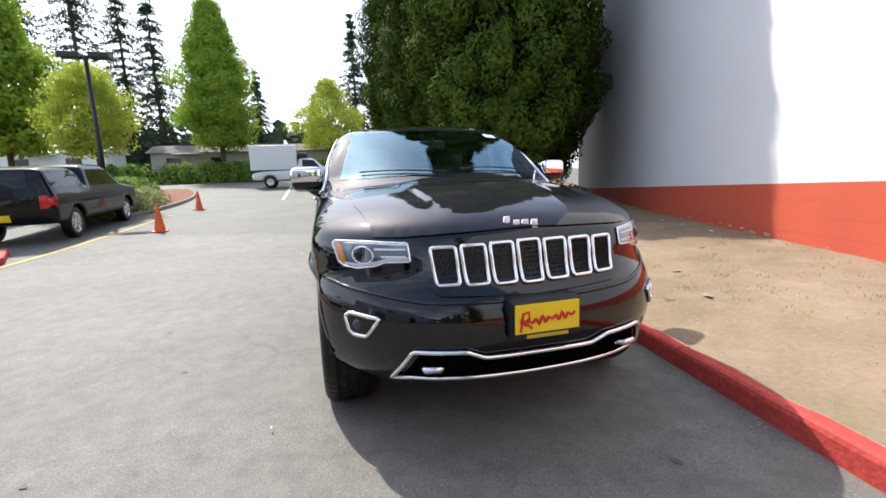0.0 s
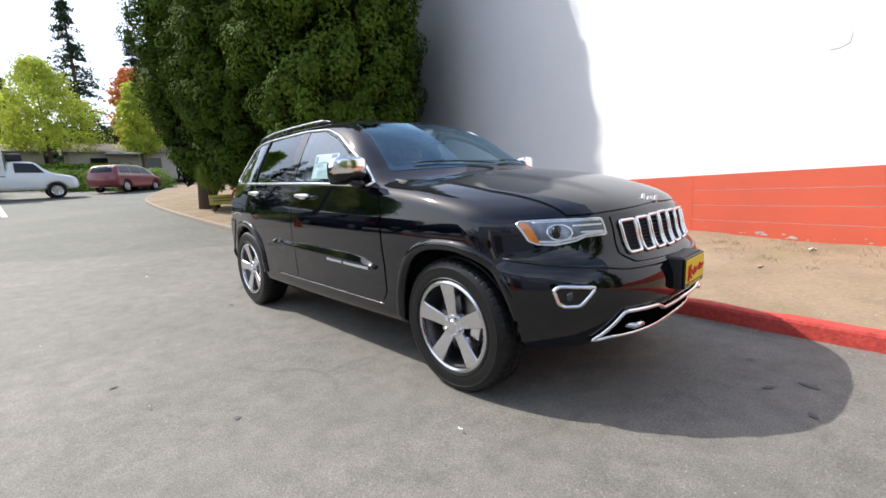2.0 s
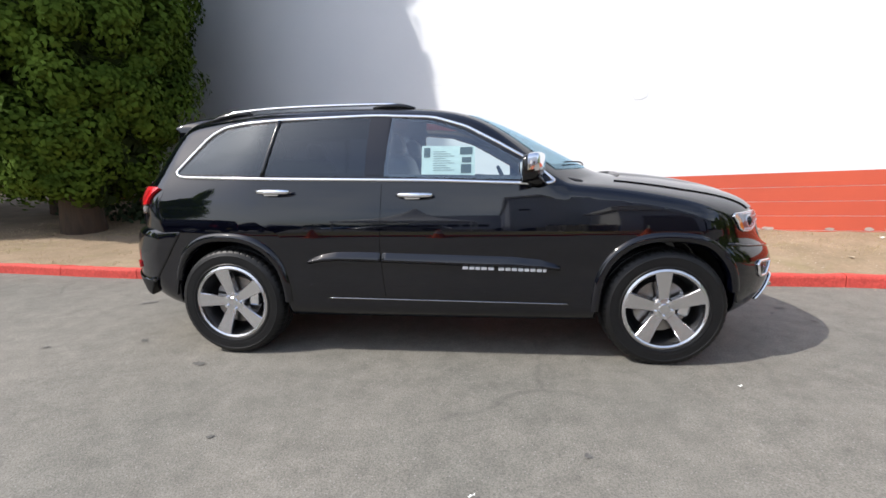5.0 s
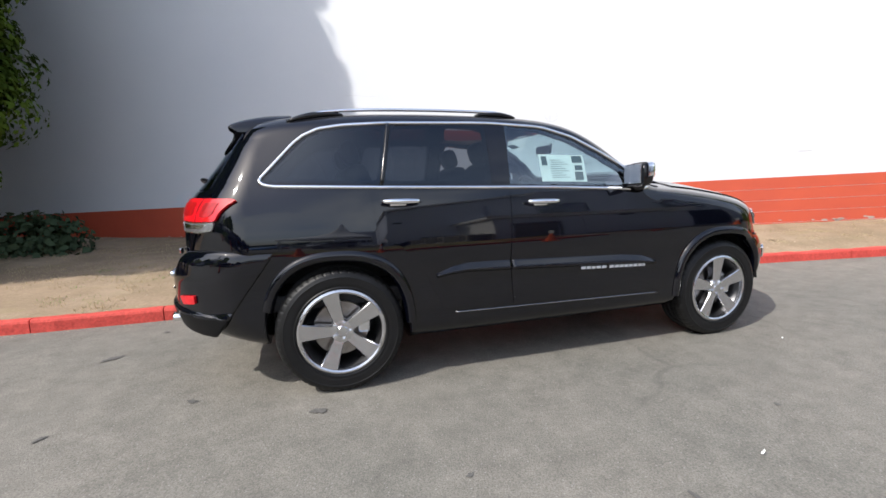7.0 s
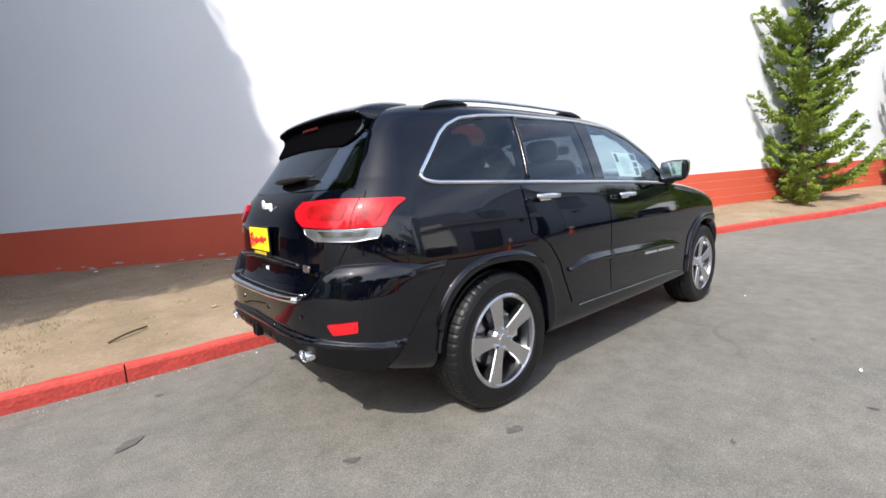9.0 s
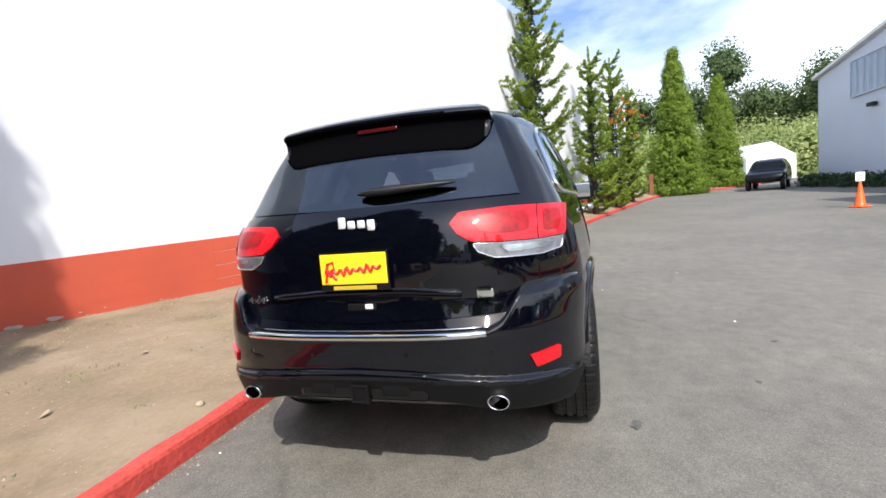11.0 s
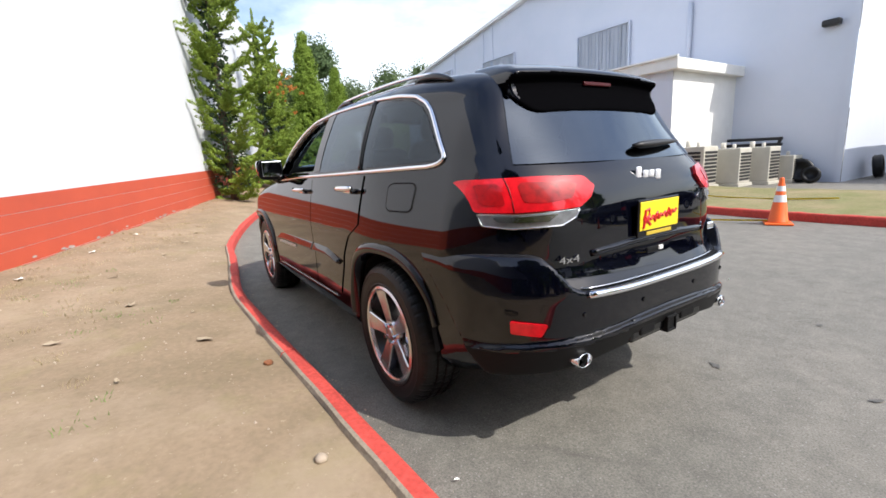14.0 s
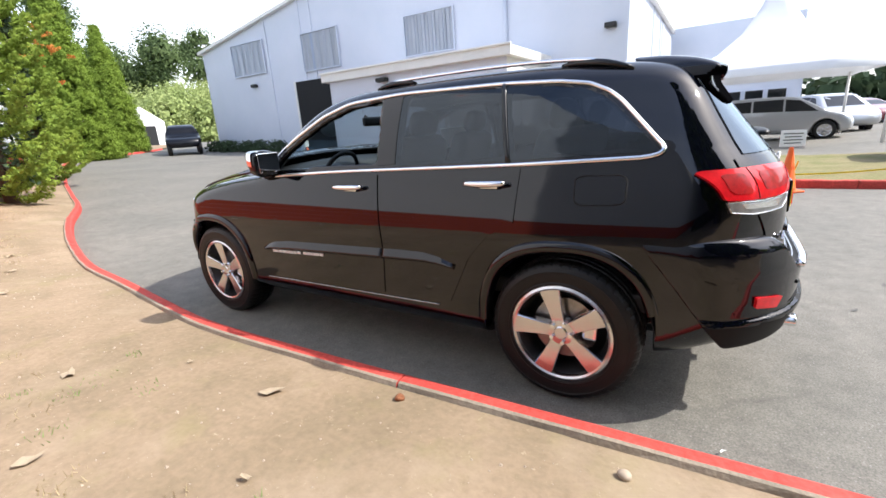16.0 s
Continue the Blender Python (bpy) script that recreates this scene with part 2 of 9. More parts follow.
def weather_asphalt(m):
    """Adds mottling, fine cracks and pale worn grains."""
    n, l = m.node_tree.nodes, m.node_tree.links
    p = n["Principled BSDF"]
    base = p.inputs["Base Color"].links[0].from_socket
    tc = n.new("ShaderNodeTexCoord")
    warp = n.new("ShaderNodeTexNoise")
    warp.inputs["Scale"].default_value, warp.inputs["Detail"].default_value = 2.2, 5.0
    add = n.new("ShaderNodeMix")
    add.data_type = "VECTOR"
    add.inputs["Factor"].default_value = 0.22
    vor = n.new("ShaderNodeTexVoronoi")
    vor.feature = "DISTANCE_TO_EDGE"
    vor.inputs["Scale"].default_value = 0.33
    thin = n.new("ShaderNodeMapRange")
    thin.inputs["From Min"].default_value, thin.inputs["From Max"].default_value = 0.0, 0.006
    thin.inputs["To Min"].default_value, thin.inputs["To Max"].default_value = 1.0, 0.0
    where = n.new("ShaderNodeTexNoise")
    where.inputs["Scale"].default_value = 0.5
    gate = n.new("ShaderNodeMapRange")
    gate.inputs["From Min"].default_value, gate.inputs["From Max"].default_value = 0.50, 0.62
    gate.inputs["To Max"].default_value = 0.38
    mul = n.new("ShaderNodeMath")
    mul.operation = "MULTIPLY"
    dark = n.new("ShaderNodeMix")
    dark.data_type = "RGBA"
    dark.inputs["B"].default_value = (0.07, 0.066, 0.06, 1)
    l.new(tc.outputs["Object"], warp.inputs["Vector"])
    l.new(tc.outputs["Object"], add.inputs["A"])
    l.new(warp.outputs["Color"], add.inputs["B"])
    l.new(add.outputs["Result"], vor.inputs["Vector"])
    l.new(tc.outputs["Object"], where.inputs["Vector"])
    l.new(vor.outputs["Distance"], thin.inputs["Value"])
    l.new(where.outputs["Fac"], gate.inputs["Value"])
    l.new(thin.outputs["Result"], mul.inputs[0])
    l.new(gate.outputs["Result"], mul.inputs[1])
    l.new(mul.outputs["Value"], dark.inputs["Factor"])
    # mottling at arm's length and pale grains
    mot = n.new("ShaderNodeTexNoise")
    mot.inputs["Scale"].default_value, mot.inputs["Detail"].default_value = 6.0, 8.0
    mot.inputs["Roughness"].default_value = 0.7
    rng_ = n.new("ShaderNodeMapRange")
    rng_.inputs["From Min"].default_value, rng_.inputs["From Max"].default_value = 0.3, 0.7
    rng_.inputs["To Min"].default_value, rng_.inputs["To Max"].default_value = 0.78, 1.22
    mm = n.new("ShaderNodeMix")
    mm.data_type, mm.blend_type = "RGBA", "MULTIPLY"
    mm.inputs["Factor"].default_value = 1.0
    grain = n.new("ShaderNodeTexVoronoi")
    grain.inputs["Scale"].default_value = 34.0
    dot = n.new("ShaderNodeMapRange")
    dot.inputs["From Min"].default_value, dot.inputs["From Max"].default_value = 0.10, 0.16
    dot.inputs["To Min"].default_value, dot.inputs["To Max"].default_value = 0.5, 0.0
    pale = n.new("ShaderNodeMix")
    pale.data_type = "RGBA"
    pale.inputs["B"].default_value = (0.33, 0.32, 0.30, 1)
    l.new(tc.outputs["Object"], mot.inputs["Vector"])
    l.new(tc.outputs["Object"], grain.inputs["Vector"])
    l.new(mot.outputs["Fac"], rng_.inputs["Value"])
    l.new(base, mm.inputs["A"])
    l.new(rng_.outputs["Result"], mm.inputs["B"])
    l.new(grain.outputs["Distance"], dot.inputs["Value"])
    l.new(dot.outputs["Result"], pale.inputs["Factor"])
    l.new(mm.outputs["Result"], pale.inputs["A"])
    # dark pits between the stones
    pits = n.new("ShaderNodeTexVoronoi")
    pits.inputs["Scale"].default_value = 61.0
    hole = n.new("ShaderNodeMapRange")
    hole.inputs["From Min"].default_value, hole.inputs["From Max"].default_value = 0.14, 0.24
    hole.inputs["To Min"].default_value, hole.inputs["To Max"].default_value = 0.55, 0.0
    pit = n.new("ShaderNodeMix")
    pit.data_type = "RGBA"
    pit.inputs["B"].default_value = (0.075, 0.070, 0.062, 1)
    l.new(tc.outputs["Object"], pits.inputs["Vector"])
    l.new(pits.outputs["Distance"], hole.inputs["Value"])
    l.new(hole.outputs["Result"], pit.inputs["Factor"])
    l.new(pale.outputs["Result"], pit.inputs["A"])
    l.new(pit.outputs["Result"], dark.inputs["A"])
    # an older, darker surface past a wandering seam that crosses the yard
    side = n.new("ShaderNodeVectorMath")
    side.operation = "DOT_PRODUCT"
    side.inputs[1].default_value = (-0.925, 0.379, 0.0)
    wander = n.new("ShaderNodeTexNoise")
    wander.inputs["Scale"].default_value, wander.inputs["Detail"].default_value = 1.3, 6.0
    shift = n.new("ShaderNodeMath")
    shift.operation = "MULTIPLY_ADD"
    shift.inputs[1].default_value = 0.9
    edge = n.new("ShaderNodeMapRange")
    edge.inputs["From Min"].default_value, edge.inputs["From Max"].default_value = 6.42, 6.50
    older = n.new("ShaderNodeMix")
    older.data_type, older.blend_type = "RGBA", "MULTIPLY"
    older.inputs["B"].default_value = (0.80, 0.84, 0.80, 1)
    l.new(tc.outputs["Object"], side.inputs[0])
    l.new(tc.outputs["Object"], wander.inputs["Vector"])
    l.new(wander.outputs["Fac"], shift.inputs[0])
    l.new(side.outputs["Value"], shift.inputs[2])
    l.new(shift.outputs["Value"], edge.inputs["Value"])
    l.new(edge.outputs["Result"], older.inputs["Factor"])
    l.new(dark.outputs["Result"], older.inputs["A"])
    l.new(older.outputs["Result"], p.inputs["Base Color"])


weather_asphalt(M_ASPHALT)
M_DIRT = material("dry_dirt", (0.290, 0.215, 0.146), rough=0.95, second=(0.210, 0.160, 0.104), scale=1.5, fine=0.10, bump=0.3, bump_scale=30, spec=0.15)


def weather_dirt(m):
    """Straw-green growth and pale dust in patches over the earth."""
    n, l = m.node_tree.nodes, m.node_tree.links
    p = n["Principled BSDF"]
    last = p.inputs["Base Color"].links[0].from_socket
    tc = n.new("ShaderNodeTexCoord")
    for size, lo, hi, share, tone in ((2.3, 0.54, 0.70, 0.60, (0.240, 0.200, 0.105)), (1.1, 0.50, 0.66, 0.55, (0.360, 0.278, 0.198)), (13.0, 0.57, 0.70, 0.45, (0.200, 0.150, 0.088)), (26.0, 0.62, 0.70, 0.5, (0.46, 0.38, 0.27))):
        no = n.new("ShaderNodeTexNoise")
        no.inputs["Scale"].default_value, no.inputs["Detail"].default_value, no.inputs["Roughness"].default_value = size, 7.0, 0.66
        mr = n.new("ShaderNodeMapRange")
        mr.inputs["From Min"].default_value, mr.inputs["From Max"].default_value = lo, hi
        mr.inputs["To Max"].default_value = share
        mx = n.new("ShaderNodeMix")
        mx.data_type = "RGBA"
        mx.inputs["B"].default_value = (*tone, 1)
        l.new(tc.outputs["Object"], no.inputs["Vector"])
        l.new(no.outputs["Fac"], mr.inputs["Value"])
        l.new(mr.outputs["Result"], mx.inputs["Factor"])
        l.new(last, mx.inputs["A"])
        last = mx.outputs["Result"]
    l.new(last, p.inputs["Base Color"])


weather_dirt(M_DIRT)
M_KERBRED = material("red_kerb_paint", (0.56, 0.078, 0.062), rough=0.65, second=(0.44, 0.060, 0.048), scale=6, fine=0.18, spec=0.2, bump=0.3, bump_scale=40, per_object=0.06)
M_CONCRETE = material("concrete", (0.30, 0.245, 0.185), rough=0.85, second=(0.24, 0.205, 0.155), scale=6, fine=0.15, bump=0.4, bump_scale=50)
M_WALLWHITE = material("white_wall_paint", (0.66, 0.67, 0.695), rough=0.75, second=(0.63, 0.645, 0.675), scale=0.7, bump=0.12, bump_scale=9)
M_WALLRED = material("red_wall_paint", (0.52, 0.085, 0.04), rough=0.7, second=(0.46, 0.075, 0.038), scale=1.2, bump=0.15, bump_scale=12)
M_METALWALL = material("pale_blue_metal_siding", (0.60, 0.63, 0.72), rough=0.55, second=(0.56, 0.60, 0.69), scale=0.6)
M_WHITETRIM = material("white_trim", (0.78, 0.77, 0.74), rough=0.6, var=0.08, scale=2)
M_GREYDOOR = material("grey_steel_door", (0.22, 0.21, 0.205), rough=0.55, var=0.12, scale=1.5)
M_POST = material("reddish_weathered_wood", (0.42, 0.16, 0.08), rough=0.85, second=(0.30, 0.12, 0.07), scale=8, bump=0.4, bump_scale=30, stretch=(6, 6, 0.6))
M_BLIND = material("grey_window_blind", (0.80, 0.78, 0.77), rough=0.5, var=0.25, scale=1.0, stretch=(6, 1, 0.4))
M_DARK = material("dark_opening", (0.01, 0.01, 0.011), rough=0.9)
M_CONE = material("orange_cone_plastic", (0.9, 0.14, 0.02), rough=0.45, var=0.12, scale=8)
M_WHITE = material("white_plastic", (0.8, 0.8, 0.8), rough=0.5, var=0.05, scale=4)
# near-black leaf colour that holds the shade of the cedar hearts
M_FOIL_SHADE = material("dark_shade_foliage", (0.020, 0.028, 0.009), rough=0.85, second=(0.030, 0.045, 0.012), scale=1.5, transl=0.0, spec=0.1)
M_FOIL_CEDAR = material("cedar_foliage", (0.040, 0.070, 0.010), rough=0.75, second=(0.095, 0.145, 0.020), scale=1.6, transl=0.06, spec=0.05, per_object=0.1)
M_FOIL_PINE = material("shrubby_conifer_foliage", (0.27, 0.35, 0.055), rough=0.75, second=(0.16, 0.24, 0.04), scale=1.1, transl=0.25, spec=0.2)
M_FOIL_CONE = material("columnar_conifer_foliage", (0.15, 0.225, 0.03), rough=0.7, second=(0.20, 0.285, 0.04), scale=1.2, transl=0.25, spec=0.2)
M_FOIL_MAPLE = material("light_green_leaves", (0.32, 0.44, 0.05), rough=0.6, second=(0.22, 0.34, 0.04), scale=0.8, transl=0.5, spec=0.2)
M_FOIL_YELLOW = material("yellow_green_leaves", (0.52, 0.54, 0.08), rough=0.6, second=(0.34, 0.44, 0.06), scale=0.8, transl=0.5, spec=0.2)
M_FOIL_ORANGE = material("orange_autumn_leaves", (0.62, 0.16, 0.05), rough=0.6, second=(0.52, 0.24, 0.05), scale=0.9, transl=0.35, spec=0.2)
M_FOIL_HILL = material("far_green_bushes", (0.27, 0.34, 0.12), rough=0.8, second=(0.36, 0.41, 0.17), scale=0.2, transl=0.3, spec=0.1)
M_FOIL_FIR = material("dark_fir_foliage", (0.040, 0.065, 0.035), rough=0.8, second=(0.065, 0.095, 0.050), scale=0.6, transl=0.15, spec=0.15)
M_FOIL_WOOD = material("far_wood_foliage", (0.075, 0.115, 0.05), rough=0.8, second=(0.12, 0.165, 0.065), scale=0.12, transl=0.25, spec=0.15)
M_HEDGE = material("hedge_leaves", (0.21, 0.31, 0.05), rough=0.7, second=(0.12, 0.21, 0.035), scale=0.9, transl=0.35, spec=0.2)
M_SHRUB = material("pale_shrub_leaves", (0.26, 0.30, 0.12), rough=0.7, second=(0.36, 0.36, 0.16), scale=2.0, transl=0.3, spec=0.2)
M_BARK = material("brown_bark", (0.11, 0.075, 0.05), rough=0.95, second=(0.06, 0.045, 0.035), scale=6, bump=0.8, bump_scale=14, stretch=(1, 1, 0.2))
M_GRASS = material("dry_grass", (0.27, 0.22, 0.13), rough=0.95, second=(0.17, 0.175, 0.075), scale=1.1, fine=0.3, bump=0.5, bump_scale=60, spec=0.1)
M_BARKDUST = material("red_brown_bark_mulch", (0.26, 0.10, 0.045), rough=0.95, var=0.4, scale=6, fine=0.3, bump=0.6, bump_scale=40)
M_YLINE = material("worn_yellow_road_paint", (0.62, 0.47, 0.12), rough=0.8, var=0.3, scale=8)
M_WLINE = material("worn_white_road_paint", (0.62, 0.61, 0.57), rough=0.8, var=0.25, scale=8)
M_OIL = material("dark_oil_stain", (0.075, 0.071, 0.066), rough=0.7, second=(0.13, 0.124, 0.116), scale=30, spec=0.4)


# ---- mesh helpers ----
def obj(name, bm, mat, parent=None, label="", smooth=False):
    me = bpy.data.meshes.new(name)
    bm.to_mesh(me)
    bm.free()
    me.materials.append(mat)
    if smooth:
        me.polygons.foreach_set("use_smooth", [True] * len(me.polygons))
    ob = new(name, me)
    if parent is not None:
        ob.parent = parent
    if label:
        ob["label"] = label
    return ob


def part(name, bm, mat, parent, label="", smooth=False):
    """One mesh under a thing or under a part; its coordinates are those of the parent."""
    return obj(name, bm, mat, parent, label, smooth)


def from_arrays(name, v, faces, mat, parent=None, label="", smooth=False):
    me = bpy.data.meshes.new(name)
    me.from_pydata([tuple(p) for p in v], [], [tuple(f) for f in faces])
    me.materials.append(mat)
    if smooth:
        me.polygons.foreach_set("use_smooth", [True] * len(me.polygons))
    me.update()
    ob = new(name, me)
    if parent is not None:
        ob.parent = parent
    if label:
        ob["label"] = label
    return ob


def thing(name, label, category, group="", at=None):
    e = new(name)
    e.empty_display_size = 0.2
    if at is not None:
        e.matrix_world = at
    return tagged(e, label, category, group)


def add_box(bm, c, s, bevel=0.0, rot=None, segs=2):
    """A box, centre c, size s, edges bevelled, turned by a matrix."""
    r = bmesh.ops.create_cube(bm, size=1.0)
    vs = r["verts"]
    bmesh.ops.scale(bm, vec=s, verts=vs)
    if bevel:
        es = list({e for v in vs for e in v.link_edges})
        b = bmesh.ops.bevel(bm, geom=es, offset=bevel, segments=segs, affect="EDGES", profile=0.5)
        vs = list({v for f in b["faces"] for v in f.verts} | {v for v in vs if v.is_valid})
    m = Matrix.Translation(c) @ (rot.to_4x4() if rot else Matrix.Identity(4))
    bmesh.ops.transform(bm, matrix=m, verts=vs)
    return vs


def box(name, c, s, mat, parent=None, bevel=0.0, label="", rot=None, smooth=False):
    bm = bmesh.new()
    add_box(bm, c, s, bevel, rot)
    return obj(name, bm, mat, parent, label, smooth)


def add_tube(bm, pts, radii, n=8, closed=False, flat=1.0):
    """A tube along points; radii one number or one a point."""
    pts = [Vector(p) for p in pts]
    if not hasattr(radii, "__len__"):
        radii = [radii] * len(pts)
    radii = [float(r) for r in radii]
    flat = float(flat)
    rings = []
    k = len(pts)
    up = Vector((0.013, 0.021, 1)).normalized()
    for i, p in enumerate(pts):
        a = pts[(i - 1) % k] if (closed or i > 0) else p
        b = pts[(i + 1) % k] if (closed or i < k - 1) else p
        d = (b - a).normalized()
        u = up if abs(d.z) < 0.95 else Vector((1, 0, 0))
        s = d.cross(u).normalized()
        t = s.cross(d)
        rings.append([bm.verts.new(p + radii[i] * (math.cos(2 * math.pi * j / n) * s + flat * math.sin(2 * math.pi * j / n) * t)) for j in range(n)])
    m = k if closed else k - 1
    for i in range(m):
        A, B = rings[i], rings[(i + 1) % k]
        for j in range(n):
            bm.faces.new((A[j], A[(j + 1) % n], B[(j + 1) % n], B[j]))
    if not closed:
        bm.faces.new(rings[0][::-1])
        bm.faces.new(rings[-1])
    return bm


def add_lathe(bm, profile, n=32, axis="z", centre=(0, 0, 0), caps=True):
    """Revolves (radius, height) pairs about an axis."""
    c = Vector(centre)
    rings = []
    for r, h in profile:
        ring = []
        for j in range(n):
            a = 2 * math.pi * j / n
            x, y = r * math.cos(a), r * math.sin(a)
            v = (x, y, h) if axis == "z" else (x, h, y) if axis == "y" else (h, x, y)
            ring.append(bm.verts.new(c + Vector(v)))
        rings.append(ring)
    for A, B in zip(rings, rings[1:]):
        for j in range(n):
            f = (A[j], A[(j + 1) % n], B[(j + 1) % n], B[j])
            bm.faces.new(f)
    if caps and profile[0][0] > 1e-4:
        bm.faces.new(rings[0][::-1])
    if caps and profile[-1][0] > 1e-4:
        bm.faces.new(rings[-1])
    bmesh.ops.remove_doubles(bm, verts=bm.verts, dist=1e-5)
    bmesh.ops.recalc_face_normals(bm, faces=bm.faces)
    return bm


def interp(x, pts):
    """Smooth curve through (x, y) pairs (Catmull-Rom in y)."""
    xs = np.array([p[0] for p in pts], float)
    ys = np.array([p[1] for p in pts], float)
    m = np.gradient(ys, xs)
    x = np.clip(np.asarray(x, float), xs[0], xs[-1])
    i = np.clip(np.searchsorted(xs, x) - 1, 0, len(xs) - 2)
    h = xs[i + 1] - xs[i]
    t = (x - xs[i]) / h
    return ((2 * t**3 - 3 * t**2 + 1) * ys[i] + (t**3 - 2 * t**2 + t) * h * m[i]
            + (-2 * t**3 + 3 * t**2) * ys[i + 1] + (t**3 - t**2) * h * m[i + 1])


def chain(pts, n=8, closed=False):
    """Points along a smooth curve through the given ones (Catmull-Rom)."""
    P = [Vector(p) for p in pts]
    k = len(P)
    out = []
    for i in range(k if closed else k - 1):
        p0 = P[(i - 1) % k] if closed or i > 0 else P[0]
        p1, p2 = P[i], P[(i + 1) % k]
        p3 = P[(i + 2) % k] if closed or i + 2 < k else P[-1]
        for j in range(n):
            t = j / n
            out.append(0.5 * ((2 * p1) + (p2 - p0) * t + (2 * p0 - 5 * p1 + 4 * p2 - p3) * t * t + (3 * p1 - p0 - 3 * p2 + p3) * t**3))
    if not closed:
        out.append(P[-1])
    return out


# ---- ground, kerb, wall ----
def soft(v, w=1.5):
    return w * np.logaddexp(0, np.asarray(v, float) / w)


def ground_z(x, y):
    """The lane dips where the car stands and climbs at both ends."""
    x = np.asarray(x, float)
    return 0.052 * (soft(-x - 6.0) - soft(-x - 48.0)) + 0.036 * (soft(x - 3.5) - soft(x - 45.0)) - 0.004


KERB = [(-60, 16.0), (-44, 9.0), (-36, 6.2), (-30, 4.2), (-25, 2.6), (-21.5, 1.75), (-18, 1.4), (-14, 1.24), (-10, 1.22), (-7.1, 1.23), (-5.5, 1.2), (-4.3, 1.14), (-2.8, 1.16), (-1.3, 1.21), (0.0, 1.26), (1.3, 1.27),
        (2.0, 1.19), (2.9, 1.08), (4.0, 0.97), (5.2, 0.7), (6.4, 0.36), (7.8, -0.12), (9.5, -0.85), (11.5, -1.45), (15, -2.5), (20, -4.15), (25, -5.85), (27.5, -7.0), (28.9, -8.2), (30.2, -10.4), (31.5, -12.2), (36, -16.6), (60, -40.0)]


def kerb_y(x):
    return interp(x, KERB)


def wall_y(x):
    return 4.63 - 0.39 * x


def sheet(name, xs, ys_of, z_of, mat, label="", parent=None):
    """A sheet over stations xs; ys_of(x) gives its rows of y."""
    v, f = [], []
    w = None
    for x in xs:
        ys = ys_of(x)
        w = len(ys)
        for y in ys:
            v.append((x, y, float(z_of(x, y))))
    for i in range(len(xs) - 1):
        for j in range(w - 1):
            a = i * w + j
            f.append((a, a + w, a + w + 1, a + 1))
    return from_arrays(name, v, f, mat, parent, label, smooth=True)


gx = np.concatenate([np.linspace(-900, -70, 12), np.linspace(-60, 60, 121), np.linspace(70, 900, 12)])
gy = np.concatenate([np.linspace(-900, -60, 10), np.linspace(-50, 30, 60), np.linspace(40, 900, 10)])
ground = sheet("ground", gx, lambda x: gy, lambda x, y: ground_z(x, y), M_ASPHALT)
tagged(ground, "worn grey asphalt of the car park lane", "asphalt", kind="structure")


def dirt_z(x, y):
    k, w = float(kerb_y(x)) + 0.14, wall_y(x)
    t = np.clip((y - k) / max(w - k, 0.4), 0, 1.6)
    bump_ = 0.022 * noise.noise(Vector((x * 1.3, y * 1.3, 0))) + 0.012 * noise.noise(Vector((x * 4, y * 4, 3)))
    return float(ground_z(x, y)) + 0.098 + 0.21 * t ** 0.8 + bump_ * min(1, t * 6)


dxs = np.concatenate([np.linspace(-60, -12, 60), np.linspace(-11.8, 12, 240), np.linspace(12.2, 40, 40)])
dirt = sheet("dirt_bank", dxs, lambda x: float(kerb_y(x)) + 0.12 + (max(wall_y(x) - float(kerb_y(x)), 0.6) + 0.3) * np.linspace(0, 1, 44), dirt_z, M_DIRT)
tagged(dirt, "dry trampled dirt bank between kerb and wall", "dirt", kind="structure")

# wall, with its red painted foot
WALL_X0, WALL_X1, WALL_TOP = -13.0, 23.0, 7.3
wall_u = Vector((1, -0.39, 0)).normalized()
wall_n = Vector((-0.39, -1, 0)).normalized()                # towards the lane


def red_top(x):
    return 1.04 + 0.03 * x


def slab(name, x0, x1, z0, z1, thick, mat, parent, off=0.0, n=1):
    """A piece of the wall between two plan stations; z0 and z1 are functions of x or numbers."""
    bm = bmesh.new()
    rows = []
    for i in range(n + 1):
        x = x0 + (x1 - x0) * i / n
        p = Vector((x, wall_y(x), 0)) + wall_n * off
        q = p - wall_n * thick
        a, b = (z(x) if callable(z) else z for z in (z0, z1))
        rows.append([bm.verts.new((p.x, p.y, a)), bm.verts.new((p.x, p.y, b)), bm.verts.new((q.x, q.y, b)), bm.verts.new((q.x, q.y, a))])
    for A, B in zip(rows, rows[1:]):
        for j in range(4):
            bm.faces.new((A[j], A[(j + 1) % 4], B[(j + 1) % 4], B[j]))
    bm.faces.new(rows[0][::-1])
    bm.faces.new(rows[-1])
    bmesh.ops.recalc_face_normals(bm, faces=bm.faces)
    return obj(name, bm, mat, parent)


